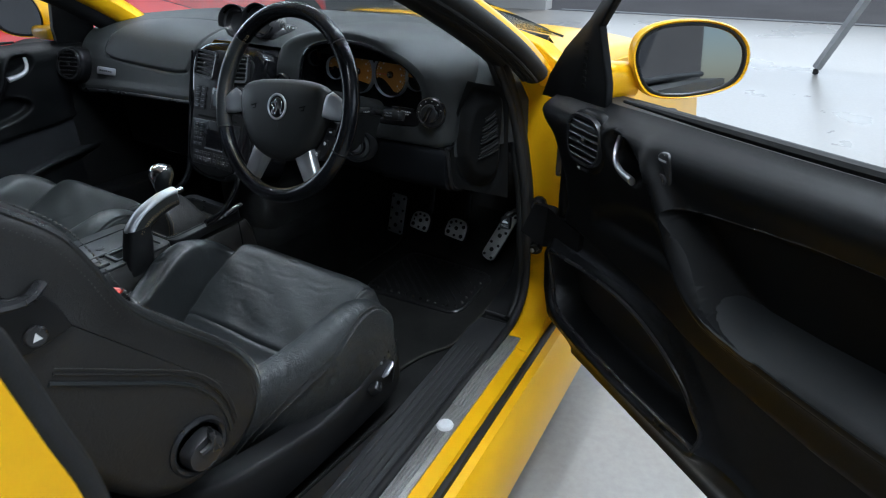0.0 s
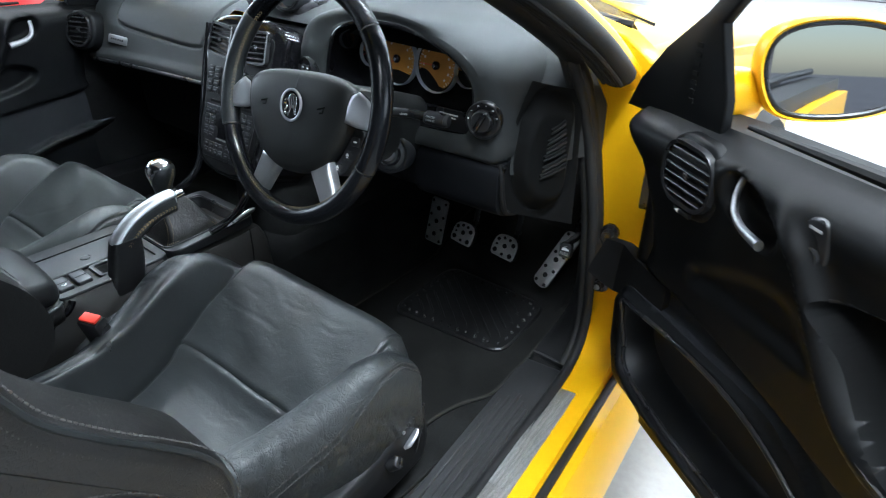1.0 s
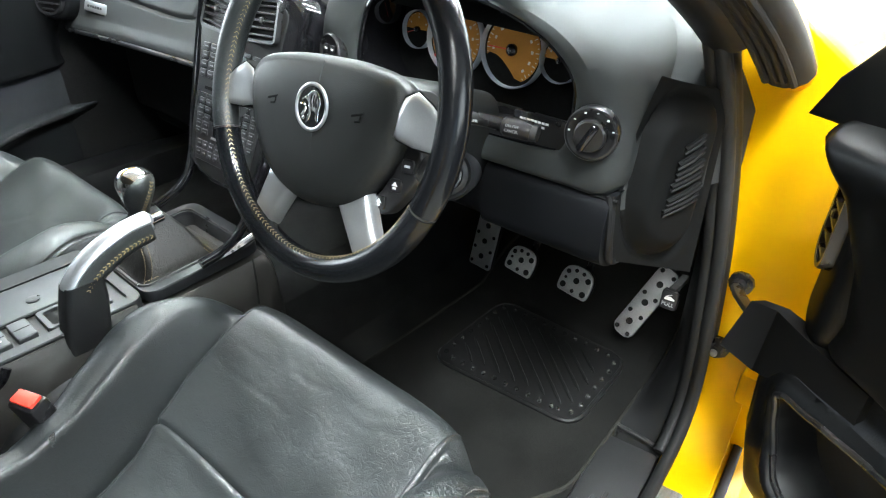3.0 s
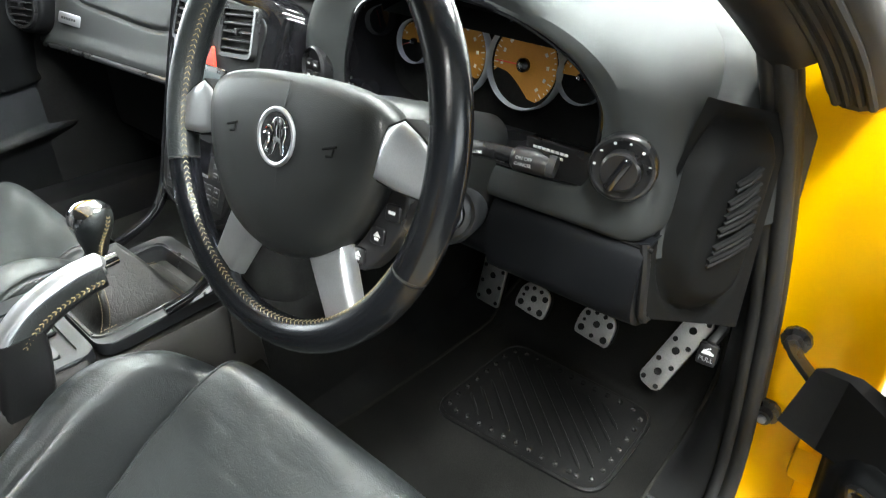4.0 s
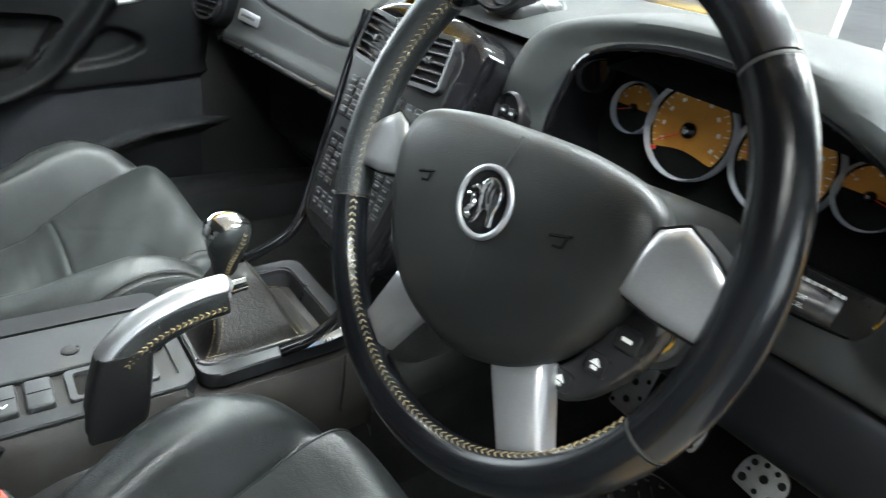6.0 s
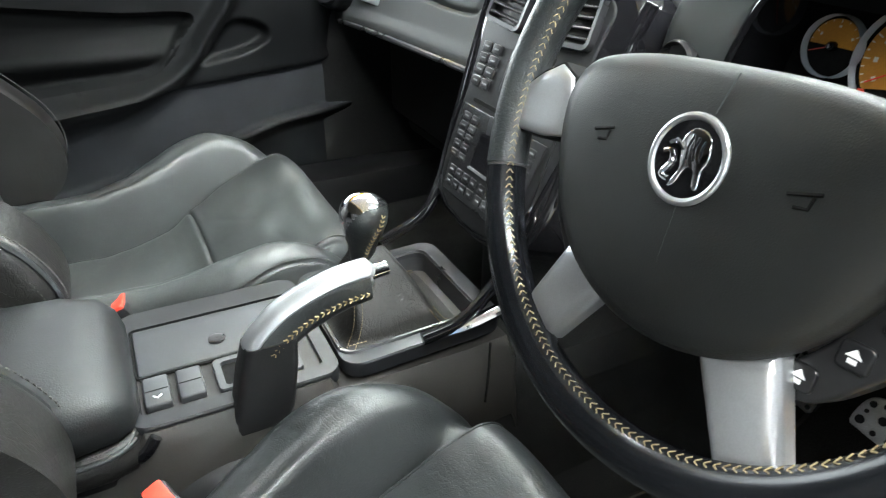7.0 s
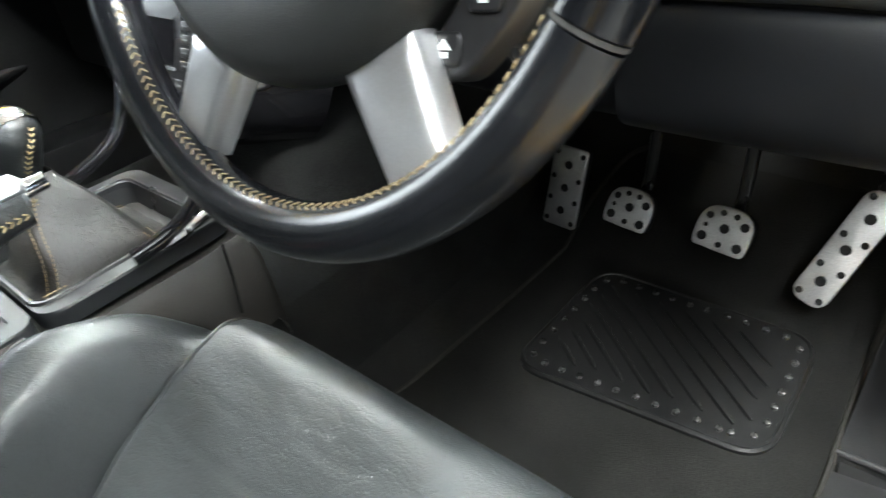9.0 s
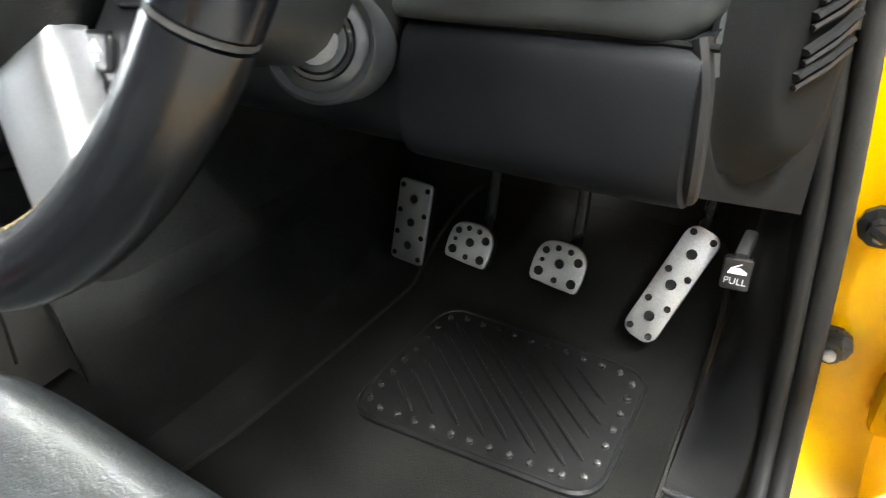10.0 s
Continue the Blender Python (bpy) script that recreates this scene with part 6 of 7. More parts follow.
def seat(cx, label, driver):
    s = thing("front_seat", (cx, -0.25, 0.33), label, "car seat", "front seats")
    g = cushion_grid(cx, 3 if driver else 8, driver)
    nc = g.shape[1]
    part("cushion", sheet(g), SEAT_LEATHER if driver else SEAT_SMOOTH, s, "black leather cushion with raised bolsters", angle=70)
    for sx in (-1, 1):
        # welt between bolster and insert, and the twin seam over the bolster
        col_ = INNER + 3 if sx < 0 else nc - INNER - 4
        part("welt", tube([Vector(p) + Vector((0, 0, 0.0008)) for p in g[20:146:2, col_]], 0.0015, 6), LEATHER, s)
        for o in (-1.5, 1.5):
            line = []
            for i in range(10, 146, 3):
                c2 = seam_column(i, sx, nc) + o
                k, f = int(c2), c2 - int(c2)
                line.append(Vector(g[i, k] * (1 - f) + g[i, min(k + 1, nc - 1)] * f) + Vector((sx * 0.0012, 0, 0.0010)))
            part("stitching", stitches(line, (sx * 0.7, 0, 0.7), 0.0062, 0.0009), SEAM_THREAD, s, "grey-black twin stitching")
        out_x = cx + sx * 0.20
        wing = part("back_bolster", slab(curve2(WING, 4), 0.0, 0.100, 0.026, yz(out_x) if sx > 0 else yz(out_x) @ Matrix.Diagonal((1, 1, -1, 1))), LEATHER_WORN, s, "worn leather side bolster of the backrest", angle=60)
        fx = cx + sx * 0.3005
        edge_ = [(fx - sx * 0.007, p.x, p.y) for p in [Vector(q) for q in curve2(WING[:13], 5, False)]]
        inn = [(fx - sx * 0.0085, y - 0.016, z - 0.012) for _, y, z in edge_[5:-6]]
        part("welt", tube([(x - sx * 0.002, y + 0.0095, z + 0.0085) for x, y, z in inn], 0.0042, 6), LEATHER, wing)
        part("stitching", stitches([(fx - sx * 0.003, y - 0.001, z - 0.001) for _, y, z in inn], (sx, 0, 0), 0.0062, 0.0009), SEAM_THREAD, wing, "black twin stitching")
        part("stitching", stitches([(fx - sx * 0.010, y + 0.017, z + 0.015) for _, y, z in inn], (sx * 0.7, 0.5, 0.5), 0.0062, 0.0009), SEAM_THREAD, wing, "black twin stitching")
        low_seam = spline([(fx, -0.60, 0.812), (fx, -0.53, 0.766), (fx, -0.459, 0.718), (fx, -0.425, 0.678), (fx, -0.408, 0.635), (fx, -0.405, 0.60)], 6)
        part("welt", tube(low_seam, 0.0036, 6), LEATHER, wing)
        part("welt", tube([p + Vector((0, 0.007, 0.009)) for p in low_seam], 0.0022, 6), LEATHER_WORN, wing)
        part("stitching", stitches([p + Vector((sx * 0.001, 0.012, 0.014)) for p in low_seam], (sx, 0, 0), 0.0055, 0.0007), SEAM_THREAD, wing)
    bo = [(-0.46, 0.52), (-0.45, 0.60), (-0.50, 0.75), (-0.58, 1.0), (-0.63, 1.08), (-0.73, 1.10), (-0.74, 1.0), (-0.65, 0.72), (-0.58, 0.55)]
    part("backrest", slab(curve2(bo, 4), -0.205, 0.205, 0.012, yz(cx)), LEATHER if driver else SEAT_SMOOTH, s, "black leather backrest centre", angle=60)
    part("head_restraint", box((cx, -0.72, 1.19), (0.26, 0.09, 0.17), 0.035, 4), LEATHER, s)
    base_o = [(-0.55, 0.55), (-0.46, 0.505), (-0.37, 0.478), (-0.22, 0.455), (-0.11, 0.472), (-0.05, 0.50), (-0.015, 0.512), (0.0, 0.49), (-0.002, 0.41), (-0.06, 0.385), (-0.30, 0.365), (-0.52, 0.375), (-0.58, 0.45)]
    for sx in (-1, 1):
        mm = yz(cx + sx * 0.245) if sx > 0 else yz(cx + sx * 0.245) @ Matrix.Diagonal((1, 1, -1, 1))
        val = part("side_valance", slab(curve2(base_o, 3), -0.02, 0.028, 0.012, mm), PLASTIC, s, "black plastic side valance")
        if sx > 0 and driver:
            fx = cx + 0.274
            part("seat_switch", tube([(fx, -0.058, 0.455), (fx + 0.003, -0.051, 0.460), (fx + 0.003, -0.035, 0.470), (fx, -0.028, 0.474)], [0.004, 0.0075, 0.0075, 0.004], 12, flat=0.5), SATIN, val, "silver seat adjuster switch")
            part("seat_switch", tube([(fx, -0.090, 0.447), (fx + 0.012, -0.086, 0.456), (fx + 0.010, -0.080, 0.462)], [0.012, 0.011, 0.007], 12), SMOOTH, val, "black round switch")
            for k in range(5):
                part("memory_button", revolve([(0.003, 0), (0.003, 0.0025), (0.0005, 0.003)], 8, Matrix.Translation((fx, -0.058 + 0.0115 * k, 0.489 + 0.006 * k)) @ pose(0, 0, 0, 0, 90, 0)), SATIN if k == 0 else SMOOTH, val)
    part("seat_base", box((cx, -0.24, 0.385), (0.44, 0.46, 0.07), 0.02), PLASTIC, s)
    part("runner", box((cx - 0.18, -0.20, 0.338), (0.04, 0.56, 0.022), 0.005), SMOOTH, s)
    part("runner", box((cx + 0.18, -0.20, 0.338), (0.04, 0.56, 0.022), 0.005), SMOOTH, s)
    fx = cx + 0.300
    rm_ = Matrix.Translation((fx, -0.458, 0.612)) @ pose(0, 0, 0, 0, 90, 0)
    dl = part("recline_dial", revolve([(0.044, -0.004), (0.044, 0.003), (0.040, 0.006), (0.036, 0.004), (0.034, 0.0), (0.0005, 0.0)], 36, rm_), SMOOTH, s, "black recline dial in the bolster")
    kb = []
    for h, f in ((0.0, 1.0), (0.014, 0.96), (0.019, 0.86), (0.0205, 0.4), (0.0205, 0.02)):
        kb.append([rm_ @ Vector((0.030 * f * (1 - 0.16 * max(0, math.cos(2 * q - 0.8))) * math.cos(q) + 0.002, 0.030 * f * (1 - 0.16 * max(0, math.cos(2 * q - 0.8))) * math.sin(q), h)) for q in (2 * math.pi * j / 36 for j in range(36))])
    part("dial_knob", loft(kb), SMOOTH, dl, angle=45)
    part("dial_grip", tube(spline([(fx + 0.021, -0.448, 0.640), (fx + 0.025, -0.452, 0.624), (fx + 0.022, -0.468, 0.618)], 4), 0.005, 8), SMOOTH, dl)
    lp = part("tilt_lever_plate", slab(curve2([(-0.66, 0.86), (-0.57, 0.862), (-0.562, 0.875), (-0.575, 0.91), (-0.60, 0.92), (-0.66, 0.93)], 3), 0.0, 0.006, 0.002, yz(fx - 0.001)), PLASTIC, s, "black seat-tilt button plate")
    part("tilt_button", revolve([(0.012, 0.004), (0.012, 0.008), (0.010, 0.0095), (0.0005, 0.0095)], 24, Matrix.Translation((fx, -0.597, 0.874)) @ pose(0, 0, 0, 0, 90, 0)), SMOOTH, lp)
    part("arrow_mark", slab([(-0.602, 0.870), (-0.592, 0.870), (-0.597, 0.879)], 0.0086, 0.0098, 0, yz(fx)), WHITE_MARK, lp)
    part("tilt_lever", tube(spline([(fx + 0.008, -0.64, 0.925), (fx + 0.014, -0.60, 0.918), (fx + 0.006, -0.575, 0.926)], 4), 0.008, 8, flat=0.6), SMOOTH, lp)
    return s


seat(0.402, "black leather bucket seat, creased and shiny from use", True)
seat(-0.400, "black leather passenger bucket seat with raised bolsters", False)

# ---------------------------------------------------------------- doors
DO, DU, DN = Vector((0.765, 0.354, 0)), Vector((0.829, -0.559, 0)), Vector((-0.559, -0.829, 0))


def right_door(u, z, h=0.0):
    return DO + DU * u + DN * h + Vector((0, 0, z))


def left_door(u, z, h=0.0):
    return Vector((-0.805 + h, 0.335 - u, z - 0.01))


SLEEVE_A, SLEEVE_B = Vector((0.781, 0.344, 0.694)), Vector((0.768, 0.309, 0.642))


def curve_pts(pts, n=6, closed=True):
    return [tuple(p) for p in curve2(pts, n, closed)]


INSERT = curve_pts([(0.410, 0.832), (0.55, 0.842), (0.72, 0.862), (0.90, 0.885), (1.16, 0.905), (1.16, 0.70), (0.90, 0.690), (0.776, 0.692), (0.615, 0.704), (0.520, 0.712), (0.470, 0.735), (0.430, 0.785)], 5)
ARM = curve_pts([(0.296, 0.935), (0.318, 0.890), (0.344, 0.845), (0.382, 0.796), (0.425, 0.738), (0.494, 0.694), (0.60, 0.668), (0.786, 0.656), (0.95, 0.652), (1.16, 0.650)], 6, False)
INSERT_R = curve_pts([(0.462, 0.858), (0.512, 0.874), (0.647, 0.896), (0.76, 0.908), (1.16, 0.930), (1.16, 0.759), (0.90, 0.757), (0.80, 0.754), (0.69, 0.752), (0.605, 0.759), (0.548, 0.785), (0.505, 0.822)], 5)
ARM_R = curve_pts([(0.370, 0.960), (0.398, 0.925), (0.434, 0.885), (0.468, 0.84), (0.505, 0.795), (0.542, 0.768), (0.590, 0.752), (0.64, 0.747), (0.72, 0.747), (0.82, 0.750), (0.95, 0.754), (1.16, 0.756)], 6, False)
PULL_R = curve_pts([(0.24, 0.735), (0.30, 0.74), (0.40, 0.745), (0.465, 0.75), (0.452, 0.79), (0.42, 0.828), (0.36, 0.83), (0.28, 0.80), (0.235, 0.775)], 5)
PULL = curve_pts([(0.414, 0.726), (0.36, 0.732), (0.31, 0.742), (0.262, 0.766), (0.262, 0.796), (0.30, 0.815), (0.335, 0.815), (0.365, 0.790), (0.392, 0.755)], 5)
POCKET = curve_pts([(0.105, 0.620), (0.15, 0.630), (0.25, 0.642), (0.36, 0.644), (0.45, 0.625), (0.53, 0.583), (0.578, 0.520), (0.57, 0.500), (0.50, 0.494), (0.36, 0.490), (0.22, 0.495), (0.15, 0.515), (0.115, 0.56)], 5)
LOWER = [(0.03, 0.705), (0.25, 0.700), (0.42, 0.680), (0.55, 0.655), (0.75, 0.645), (1.16, 0.65), (1.16, 0.50), (0.62, 0.50), (0.56, 0.57), (0.46, 0.648), (0.36, 0.664), (0.05, 0.654)]
LOWER_FLAT = [(0.03, 0.722), (0.211, 0.708), (0.476, 0.686), (0.73, 0.660), (1.16, 0.62), (1.16, 0.42), (0.64, 0.50), (0.38, 0.558), (0.255, 0.592), (0.055, 0.618), (0.03, 0.622)]
GRAB = curve_pts([(0.282, 0.922), (0.303, 0.933), (0.352, 0.922), (0.380, 0.892), (0.377, 0.864), (0.354, 0.858), (0.315, 0.868), (0.285, 0.892)], 5)


def door_top(u):
    return float(np.interp(u, [0, 0.03, 0.10, 0.23, 0.42, 0.61, 0.72, 1.2], [0.930, 0.939, 0.947, 0.954, 0.964, 0.974, 0.981, 1.000]))


def door_front(z):
    return float(np.interp(z, [0.40, 0.43, 0.52, 0.60, 0.73, 0.88, 0.94, 1.02], [0.125, 0.075, 0.046, 0.040, 0.046, 0.050, 0.036, 0.03]))


def patch(pts, keep):
    """The cells of a point grid that are kept, as one sheet."""
    bm = bmesh.new()
    r, c = pts.shape[:2]
    vs = {}

    def vert(i, j):
        if (i, j) not in vs:
            vs[i, j] = bm.verts.new(pts[i, j])
        return vs[i, j]
    for i in range(r - 1):
        for j in range(c - 1):
            if keep[i, j]:
                bm.faces.new((vert(i, j), vert(i, j + 1), vert(i + 1, j + 1), vert(i + 1, j)))
    return bm


def snap(px, py, pts, reach):
    """Pulls grid points that lie close to an outline onto it."""
    best = np.full(px.shape, 1e9)
    qx, qy = px.copy(), py.copy()
    for (ax, ay), (bx, by) in zip(pts, pts[1:] + pts[:1]):
        ex, ey = bx - ax, by - ay
        t = np.clip(((px - ax) * ex + (py - ay) * ey) / (ex * ex + ey * ey + 1e-12), 0, 1)
        cx, cy = ax + t * ex, ay + t * ey
        d = np.hypot(px - cx, py - cy)
        near = d < best
        best = np.where(near, d, best)
        qx, qy = np.where(near, cx, qx), np.where(near, cy, qy)
    hold = best < reach
    return np.where(hold, qx, px), np.where(hold, qy, py)


def door_trim(place, name, parent, pocket):
    zz, vv = np.linspace(0, 1, 120), np.linspace(0, 1, 210)
    gu, gz = np.zeros((120, 210)), np.zeros((120, 210))
    for i, a in enumerate(zz):
        for j, b in enumerate(vv):
            z = 0.390 + a * (door_top(b * 1.14) - 0.390)
            gu[i, j] = door_front(z) * (1 - b) + 1.14 * b
            gz[i, j] = z
    inside_ = (gu > 0.09) & (gu < 1.12) & (gz > 0.41) & (gz < 0.92)
    for line in ((POCKET, curve_pts(LOWER, 3), INSERT_R) if pocket else (curve_pts(LOWER_FLAT, 3), INSERT)):
        su, sz = snap(gu, gz, line, 0.0030)
        gu, gz = np.where(inside_, su, gu), np.where(inside_, sz, gz)
    top = np.vectorize(door_top)(gu)
    h = 0.012 * ramp(gz, 0.70, 0.88) - 0.045 * ramp(gz - top, -0.035, 0.0) ** 1.6 + 0.008 * np.exp(-((gz - top + 0.045) / 0.025) ** 2)
    turn_in = np.interp(gz, [0.40, 0.60, 0.64, 0.68, 0.74, 0.80, 0.87, 0.91, 0.95], [0.03, 0.035, 0.06, 0.10, 0.125, 0.115, 0.07, 0.032, 0.014])
    from_front = (gu - np.vectorize(door_front)(gz)) / turn_in
    h -= turn_in * 0.70 * ramp(1 - from_front, 0.0, 1.0) ** 1.2
    h -= 0.03 * ramp(0.47 - gz, 0.0, 0.07)
    arm = line_distance(gu, gz, ARM_R if pocket else ARM)
    low_arm = ramp(gu, 0.42, 0.60)
    di = poly_distance(gu, gz, INSERT_R if pocket else INSERT)
    h += (0.029 + 0.025 * low_arm) * ramp(top - gz, 0.012, 0.07) * np.exp(-(arm / (0.015 + 0.015 * low_arm)) ** 2) * ((1 - ramp(-di, 0.0, 0.010)) if pocket else 1)
    h -= 0.030 * ramp(-di, 0.0, 0.016)
    if not pocket:
        h += 0.030 * ramp(-di, 0.0, 0.01) * np.exp(-((gz - 0.755) / 0.03) ** 2)
    h -= (0.010 if pocket else 0.022) * ramp(-poly_distance(gu, gz, PULL_R if pocket else PULL), 0.0, 0.030 if pocket else 0.014)
    dl_ = poly_distance(gu, gz, curve_pts(LOWER if pocket else LOWER_FLAT, 3))
    h -= 0.016 * ramp(-dl_, -0.002, 0.008)
    dp = poly_distance(gu, gz, POCKET)
    if pocket:
        h -= 0.055 * ramp(-dp, 0.0, 0.020)
        h += 0.010 * np.exp(-((dp - 0.006) / 0.008) ** 2) + 0.016 * np.exp(-((dp - 0.0) / 0.03) ** 2) * ramp(0.56 - gz, 0, 0.05)
    else:
        dp = dp * 0 + 1
        rim_z = np.interp(gu, [0.055, 0.255, 0.38, 1.16], [0.612, 0.586, 0.550, 0.40])
        h += 0.007 * np.exp(-((gz - rim_z) / 0.007) ** 2) * ramp(gu, 0.08, 0.2) - 0.018 * ramp(rim_z - gz, 0.0, 0.03)
    h -= 0.030 * ramp(-poly_distance(gu if pocket else gu + 0.058, gz, GRAB), 0.0, 0.016)
    pts = np.array([[place(gu[i, j], gz[i, j], h[i, j]) for j in range(210)] for i in range(120)])
    mid_u, mid_z = (gu[:-1, :-1] + gu[1:, 1:] + gu[1:, :-1] + gu[:-1, 1:]) / 4, (gz[:-1, :-1] + gz[1:, 1:] + gz[1:, :-1] + gz[:-1, 1:]) / 4
    recess = poly_distance(mid_u, mid_z, curve_pts(LOWER if pocket else LOWER_FLAT, 3)) < 0
    if pocket:
        recess &= poly_distance(mid_u, mid_z, POCKET) > 0
    panel = (poly_distance(mid_u, mid_z, INSERT_R if pocket else INSERT) < 0) & ~recess
    trim = part(name, patch(pts, ~recess & ~panel), VINYL, parent, "black moulded door trim with a map pocket", angle=80)
    part("insert_panel", patch(pts, panel), INSERT_SKIN, trim, "dark insert of the door trim", angle=80)
    part("cloth_recess", patch(pts, recess), CLOTH, trim, "dark cloth in the recess above the pocket", angle=80)

    def trim_height(u, z):
        k = np.exp(-((gu - u) ** 2 + (gz - z) ** 2) / 0.007 ** 2)
        return float((h * k).sum() / (k.sum() + 1e-12))

    def on_trim(u, z, lift):
        return place(u, z, trim_height(u, z) + lift)
    if pocket:
        part("pocket_rim", tube([on_trim(u, z, 0.003) for u, z in curve_pts([(q[0], q[1] + 0.004) for q in POCKET[::2]], 2)], 0.0042, 8, True), SMOOTH, trim, "smooth rolled pocket rim")
        part("piping", tube([on_trim(u, z - 0.006, 0.0005) for u, z in ARM_R[36:]], 0.0016, 8), VINYL, trim)
        pad = []
        for u in np.linspace(0.515, 1.13, 40):
            ze = float(np.interp(u, [q[0] for q in ARM_R], [q[1] for q in ARM_R])) + 0.003
            zb_ = max(ze, float(np.interp(u, [0.51, 0.62, 0.71, 0.79, 1.14], [0.784, 0.770, 0.775, 0.783, 0.800])))
            he, hb_ = trim_height(u, ze) + 0.0005 + 0.0055 * float(ramp(np.array(u), 0.54, 0.66)), -0.024
            pad.append([place(u, ze - 0.010, he - 0.012), place(u, ze - 0.003, he - 0.001), place(u, ze + 0.002, he - 0.001)] +
                       [place(u, ze + 0.002 + (zb_ - ze) * f + 0.005 * math.sin(math.pi * f), he + (hb_ - he) * f) for f in (0.15, 0.4, 0.6, 0.8, 1.0)] + [place(u, ze - 0.006, hb_)])
        part("armrest_pad", loft(pad), LEATHER_SOFT, trim, "soft padded armrest shelf of the door", angle=60)
        part("piping", tube([on_trim(u, z, 0.0005) for u, z in INSERT_R[2:26]], 0.0022, 8), SMOOTH, trim)
    return trim, h


def door(place, side, parent):
    trim, h = door_trim(place, "trim_panel", parent, side == "right")
    o = [(door_front(z) + (0.075 if 0.62 < z < 0.9 else 0.02), z) for z in (0.415, 0.45, 0.52, 0.60, 0.73, 0.88, 0.925)] + [(u, door_top(u) - 0.012) for u in (0.06, 0.2, 0.4, 0.7, 1.15)] + [(1.17, 0.7), (1.15, 0.41)]
    m = basis(place(0, 0, -0.04), place(1, 0, 0) - place(0, 0, 0), (0, 0, 1))
    flip = 1 if (m.to_3x3() @ Vector((0, 0, 1))).dot(place(0, 0, 1) - place(0, 0, 0)) > 0 else -1
    shell = part("door_shell", slab(o, -0.005 * flip, -0.075 * flip, 0, m), RUBBER, parent, "black inner shell of the door")
    part("outer_skin", slab([(u - 0.012, z - 0.015) if z < 0.7 else (u - 0.012, z - 0.03) for u, z in o], -0.077 * flip, -0.10 * flip, 0, m), YELLOW, parent, "yellow outer door skin")
    part("belt_seal", tube([place(u, door_top(u) + 0.002, -0.048) for u in np.linspace(0.235, 1.14, 14)], [0.0035 + 0.0045 * min(1.0, i / 3) for i in range(14)], 8), RUBBER, parent, "black rubber window seal")
    sail = [(-0.005, 0.918), (0.10, 0.926), (0.220, 0.935), (0.217, 0.985), (0.184, 1.072), (0.27, 1.175), (0.255, 1.185), (0.15, 1.080), (0.075, 1.022), (0.022, 0.965)]
    if side == "left":
        sail = [(0.0, 0.918), (0.125, 0.938), (0.125, 0.985), (0.105, 1.085), (0.06, 1.11), (0.0, 1.05)]
    sp = part("sail_panel", slab(sail, 0.006 * flip, 0.020 * flip, 0.004, m), VINYL, parent, "black mirror sail panel")
    for k in range(7 if side == "right" else 0):
        part("slot", box((0.150, 0.968 + 0.012 * k, 0.0205 * flip), (0.010, 0.006, 0.002), 0, 1, m), VOID, sp)
    vm = basis(place(0.222, 0.890, 0.016), place(1, 0, 0) - place(0, 0, 0), (0, 0, 1))
    if flip < 0:
        vm = basis(place(0.192, 0.876, 0.016), place(0, 0, 0) - place(1, 0, 0), (0, 0, 1))
    if side == "right":
        ring_o = round_rect(0.120, 0.108, 0.046, 6)
        part("vent_bezel", slab(ring_o, -0.02, -0.002, 0.008, vm), VINYL, parent)
        vent("door_vent", parent, vm @ Matrix.Translation((0, 0.004, -0.004)), 0.104, 0.086, 6, 0.034, "black oval louvred door vent")
        part("vent_wheel", box((0.002, -0.046, 0.002), (0.034, 0.008, 0.006), 0.002, 2, vm), SMOOTH, parent)
        part("vent_mark", slab([(-0.012, -0.0465), (-0.004, -0.0495), (-0.004, -0.0435)], 0.005, 0.0056, 0, vm), WHITE_MARK, parent)
    hd = spline([place(0.296, 0.920, -0.002), place(0.299, 0.900, 0.006), place(0.310, 0.884, 0.013), place(0.334, 0.875, 0.019), place(0.367, 0.870, 0.021)], 6)
    if side == "left":
        hd = [q + Vector((0, 0.058, -0.004)) for q in hd]
    n_ = len(hd)
    part("door_handle", tube(hd, [0.0055 + 0.0035 * (i / n_) ** 2 for i in range(n_)], 12, flat=0.7), SATIN, parent, "satin silver inner door handle")
    if side == "right":
        swm = basis(place(0.434, 0.907, 0.0225), (place(1, 0, 0) - place(0, 0, 0)), (0, 0, 1))
        pl_ = part("mirror_switch", slab(curve2([(-0.014, -0.026), (0.012, -0.028), (0.020, -0.012), (0.017, 0.012), (0.008, 0.028), (-0.010, 0.026), (-0.018, 0.004)], 4), -0.012, 0.0, 0.003, swm), SMOOTH, parent, "black mirror adjuster switch")
        part("knob", revolve([(0.0125, 0.0), (0.0125, 0.004), (0.011, 0.0055), (0.008, 0.004), (0.0005, 0.004)], 24, swm @ Matrix.Translation((0.002, -0.012, 0))), SMOOTH, pl_)
        part("mark", box((0.0, 0.018, 0.0006), (0.016, 0.003, 0.0006), 0, 1, swm), GREY_MARK, pl_)
        duct = basis(place(0.060, 0.832, -0.008), (0.30, -0.954, 0), (0.0, 0.10, 1))
        part("edge_panel", slab([(x, y - 0.035) for x, y in round_rect(0.100, 0.235, 0.046, 6)], -0.085, -0.030, 0.018, duct), VINYL, parent, "smooth black panel on the door edge", angle=60)
        vent("edge_duct", parent, duct @ Matrix.Translation((-0.012, 0, -0.028)), 0.058, 0.125, 6, 0.026, "black louvred duct in the door edge")
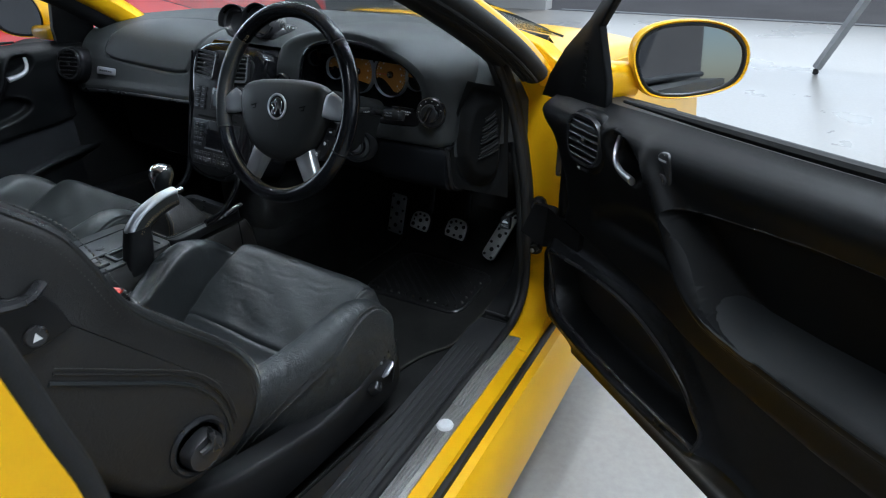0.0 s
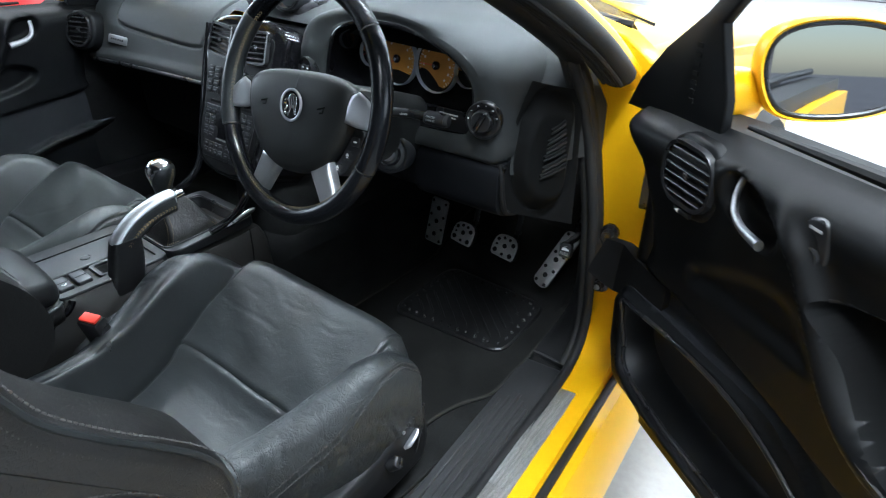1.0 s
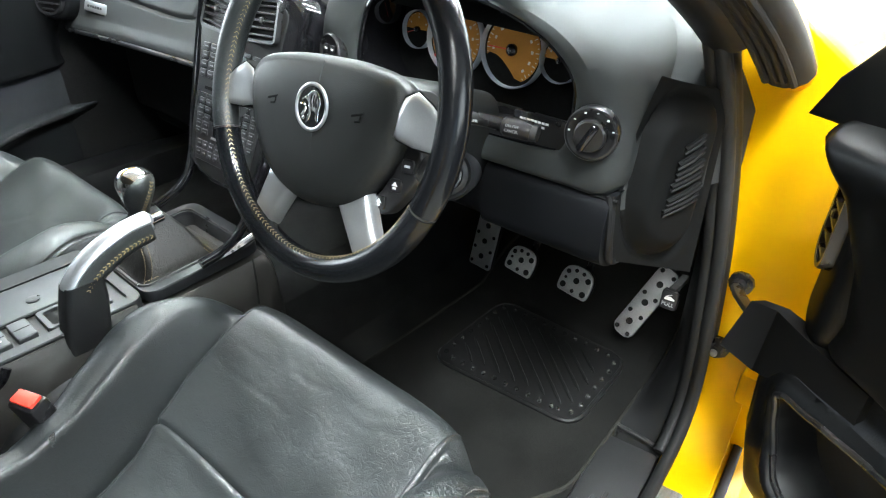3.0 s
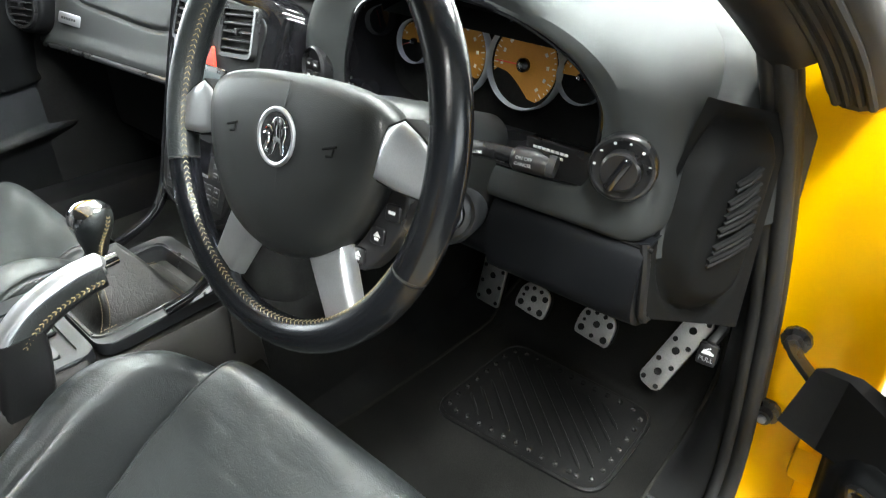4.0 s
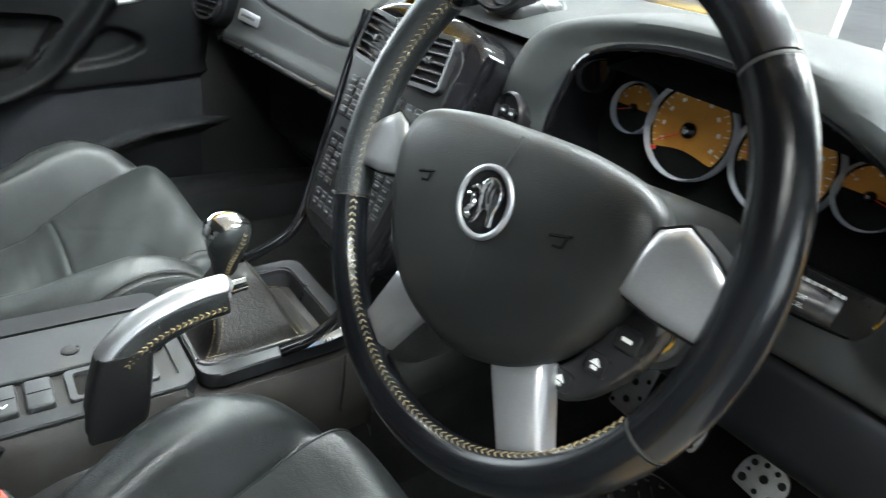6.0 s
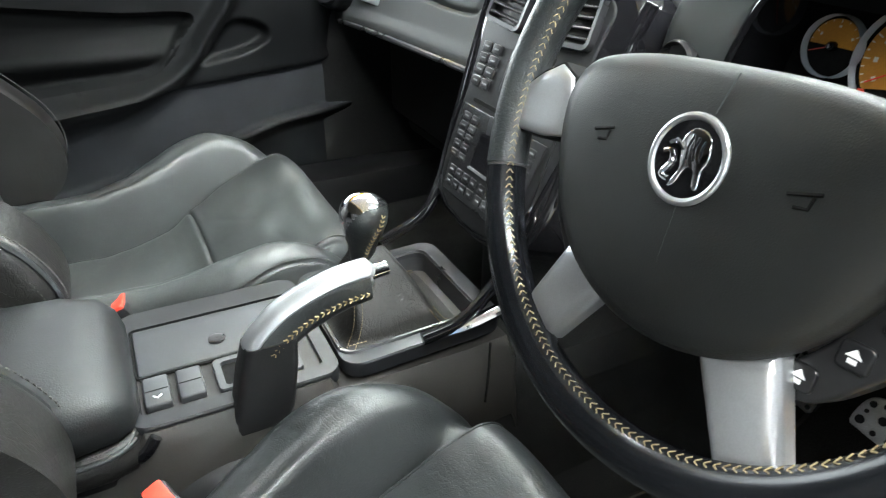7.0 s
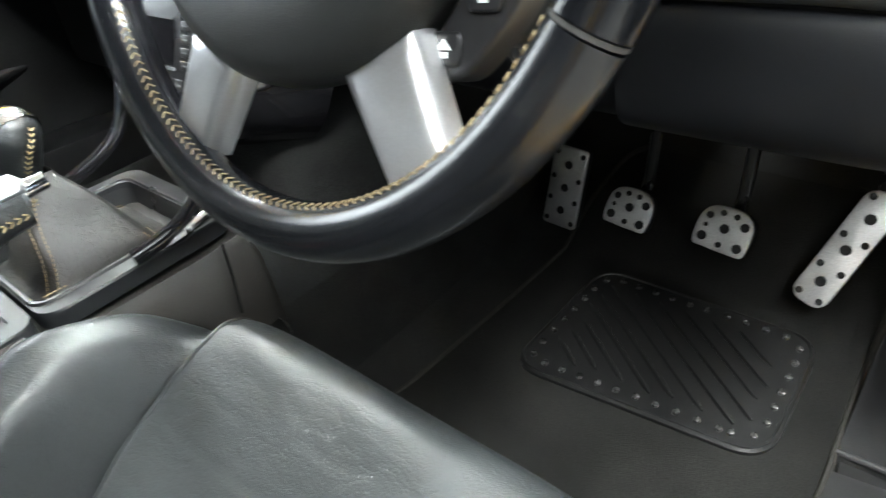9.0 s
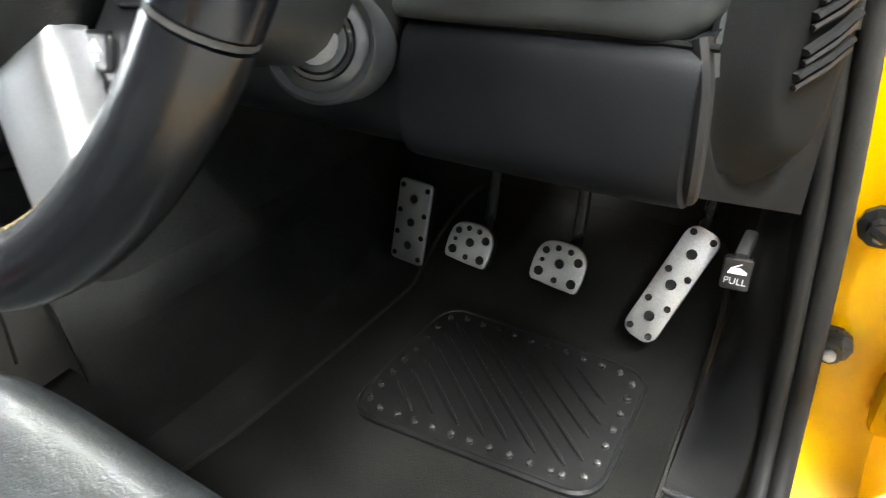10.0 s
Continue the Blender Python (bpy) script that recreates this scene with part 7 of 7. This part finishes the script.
        part("strap_sleeve", loft([[SLEEVE_A, SLEEVE_B, SLEEVE_B + Vector((0.012, 0.012, 0.0)), SLEEVE_A + Vector((0.012, 0.012, 0.0))],
             [place(0.040, 0.690, -0.022), place(0.040, 0.600, -0.012), place(0.040, 0.600, -0.03), place(0.040, 0.690, -0.038)],
             [place(0.10, 0.700, -0.006), place(0.10, 0.630, 0.000), place(0.10, 0.630, -0.03), place(0.10, 0.700, -0.03)],
             [place(0.19, 0.698, -0.006), place(0.19, 0.655, -0.004), place(0.19, 0.655, -0.03), place(0.19, 0.698, -0.03)]]), SLEEVE, parent, "black cloth sleeve between pillar and door", angle=50)


rd = thing("driver_door", right_door(0.5, 0.42, -0.03), "open driver door with black trim and a yellow skin", "car door")
door(right_door, "right", rd)
ld = thing("passenger_door", left_door(0.5, 0.42, -0.03), "closed passenger door with black trim", "car door")
door(left_door, "left", ld)

# door mirrors
def mirror(c, face, across, parent_label, nod=0.05):
    """A door mirror: face is the way that the glass looks."""
    f = Vector(face).normalized()
    a = Vector(across)
    a = (a - f * a.dot(f)).normalized()
    m = basis(c, a, f.cross(a))
    ms_ = thing("door_mirror", c, parent_label, "door mirror", "door mirrors")
    oo = curve2([(-0.098, 0.0), (-0.090, 0.045), (-0.05, 0.066), (0.02, 0.066), (0.075, 0.048), (0.102, 0.010), (0.092, -0.038), (0.05, -0.060), (-0.02, -0.066), (-0.075, -0.052)], 6)
    rings = []
    for z, k in ((0.010, 0.93), (0.012, 0.985), (0.004, 1.02), (-0.02, 1.03), (-0.05, 0.93), (-0.075, 0.70), (-0.088, 0.30), (-0.09, 0.02)):
        rings.append([m @ Vector((x * k, y * k, z)) for x, y in oo])
    part("housing", loft([[m @ Vector((x * 0.93, y * 0.93, 0.002)) for x, y in oo]] + rings, True, False), YELLOW, ms_, "yellow mirror housing", angle=70)
    part("glass_rim", tube([m @ Vector((x * 0.92, y * 0.91, 0.008)) for x, y in oo], 0.004, 8, True), SMOOTH, ms_)
    part("glass", slab([(x * 0.915, y * 0.905) for x, y in oo], 0.001, 0.006, 0, m), MIRROR, ms_, "mirror glass")
    return ms_


mc = right_door(0.184, 1.000, -0.211)
mo1 = mirror(mc, DU * 0.90 + DN * 0.44 + Vector((0, 0, 0.12)), -DN, "yellow driver door mirror on the open door")
part("arm", loft([[p + Vector((0, 0, z)) + DU * x for x, z in round_rect(0.07, h, 0.02, 3)] for p, h in ((right_door(0.105, 0.962, -0.055), 0.075), (right_door(0.105, 0.960, -0.10), 0.068), (right_door(0.11, 0.960, -0.14), 0.06))]), YELLOW, mo1)
mo2 = mirror(Vector((-1.015, 0.205, 1.005)), Vector((0.40, -0.9, 0.06)), Vector((-1, 0, 0)), "yellow passenger door mirror")
part("arm", box((-0.90, 0.23, 0.955), (0.12, 0.06, 0.04), 0.015, 3), YELLOW, mo2)
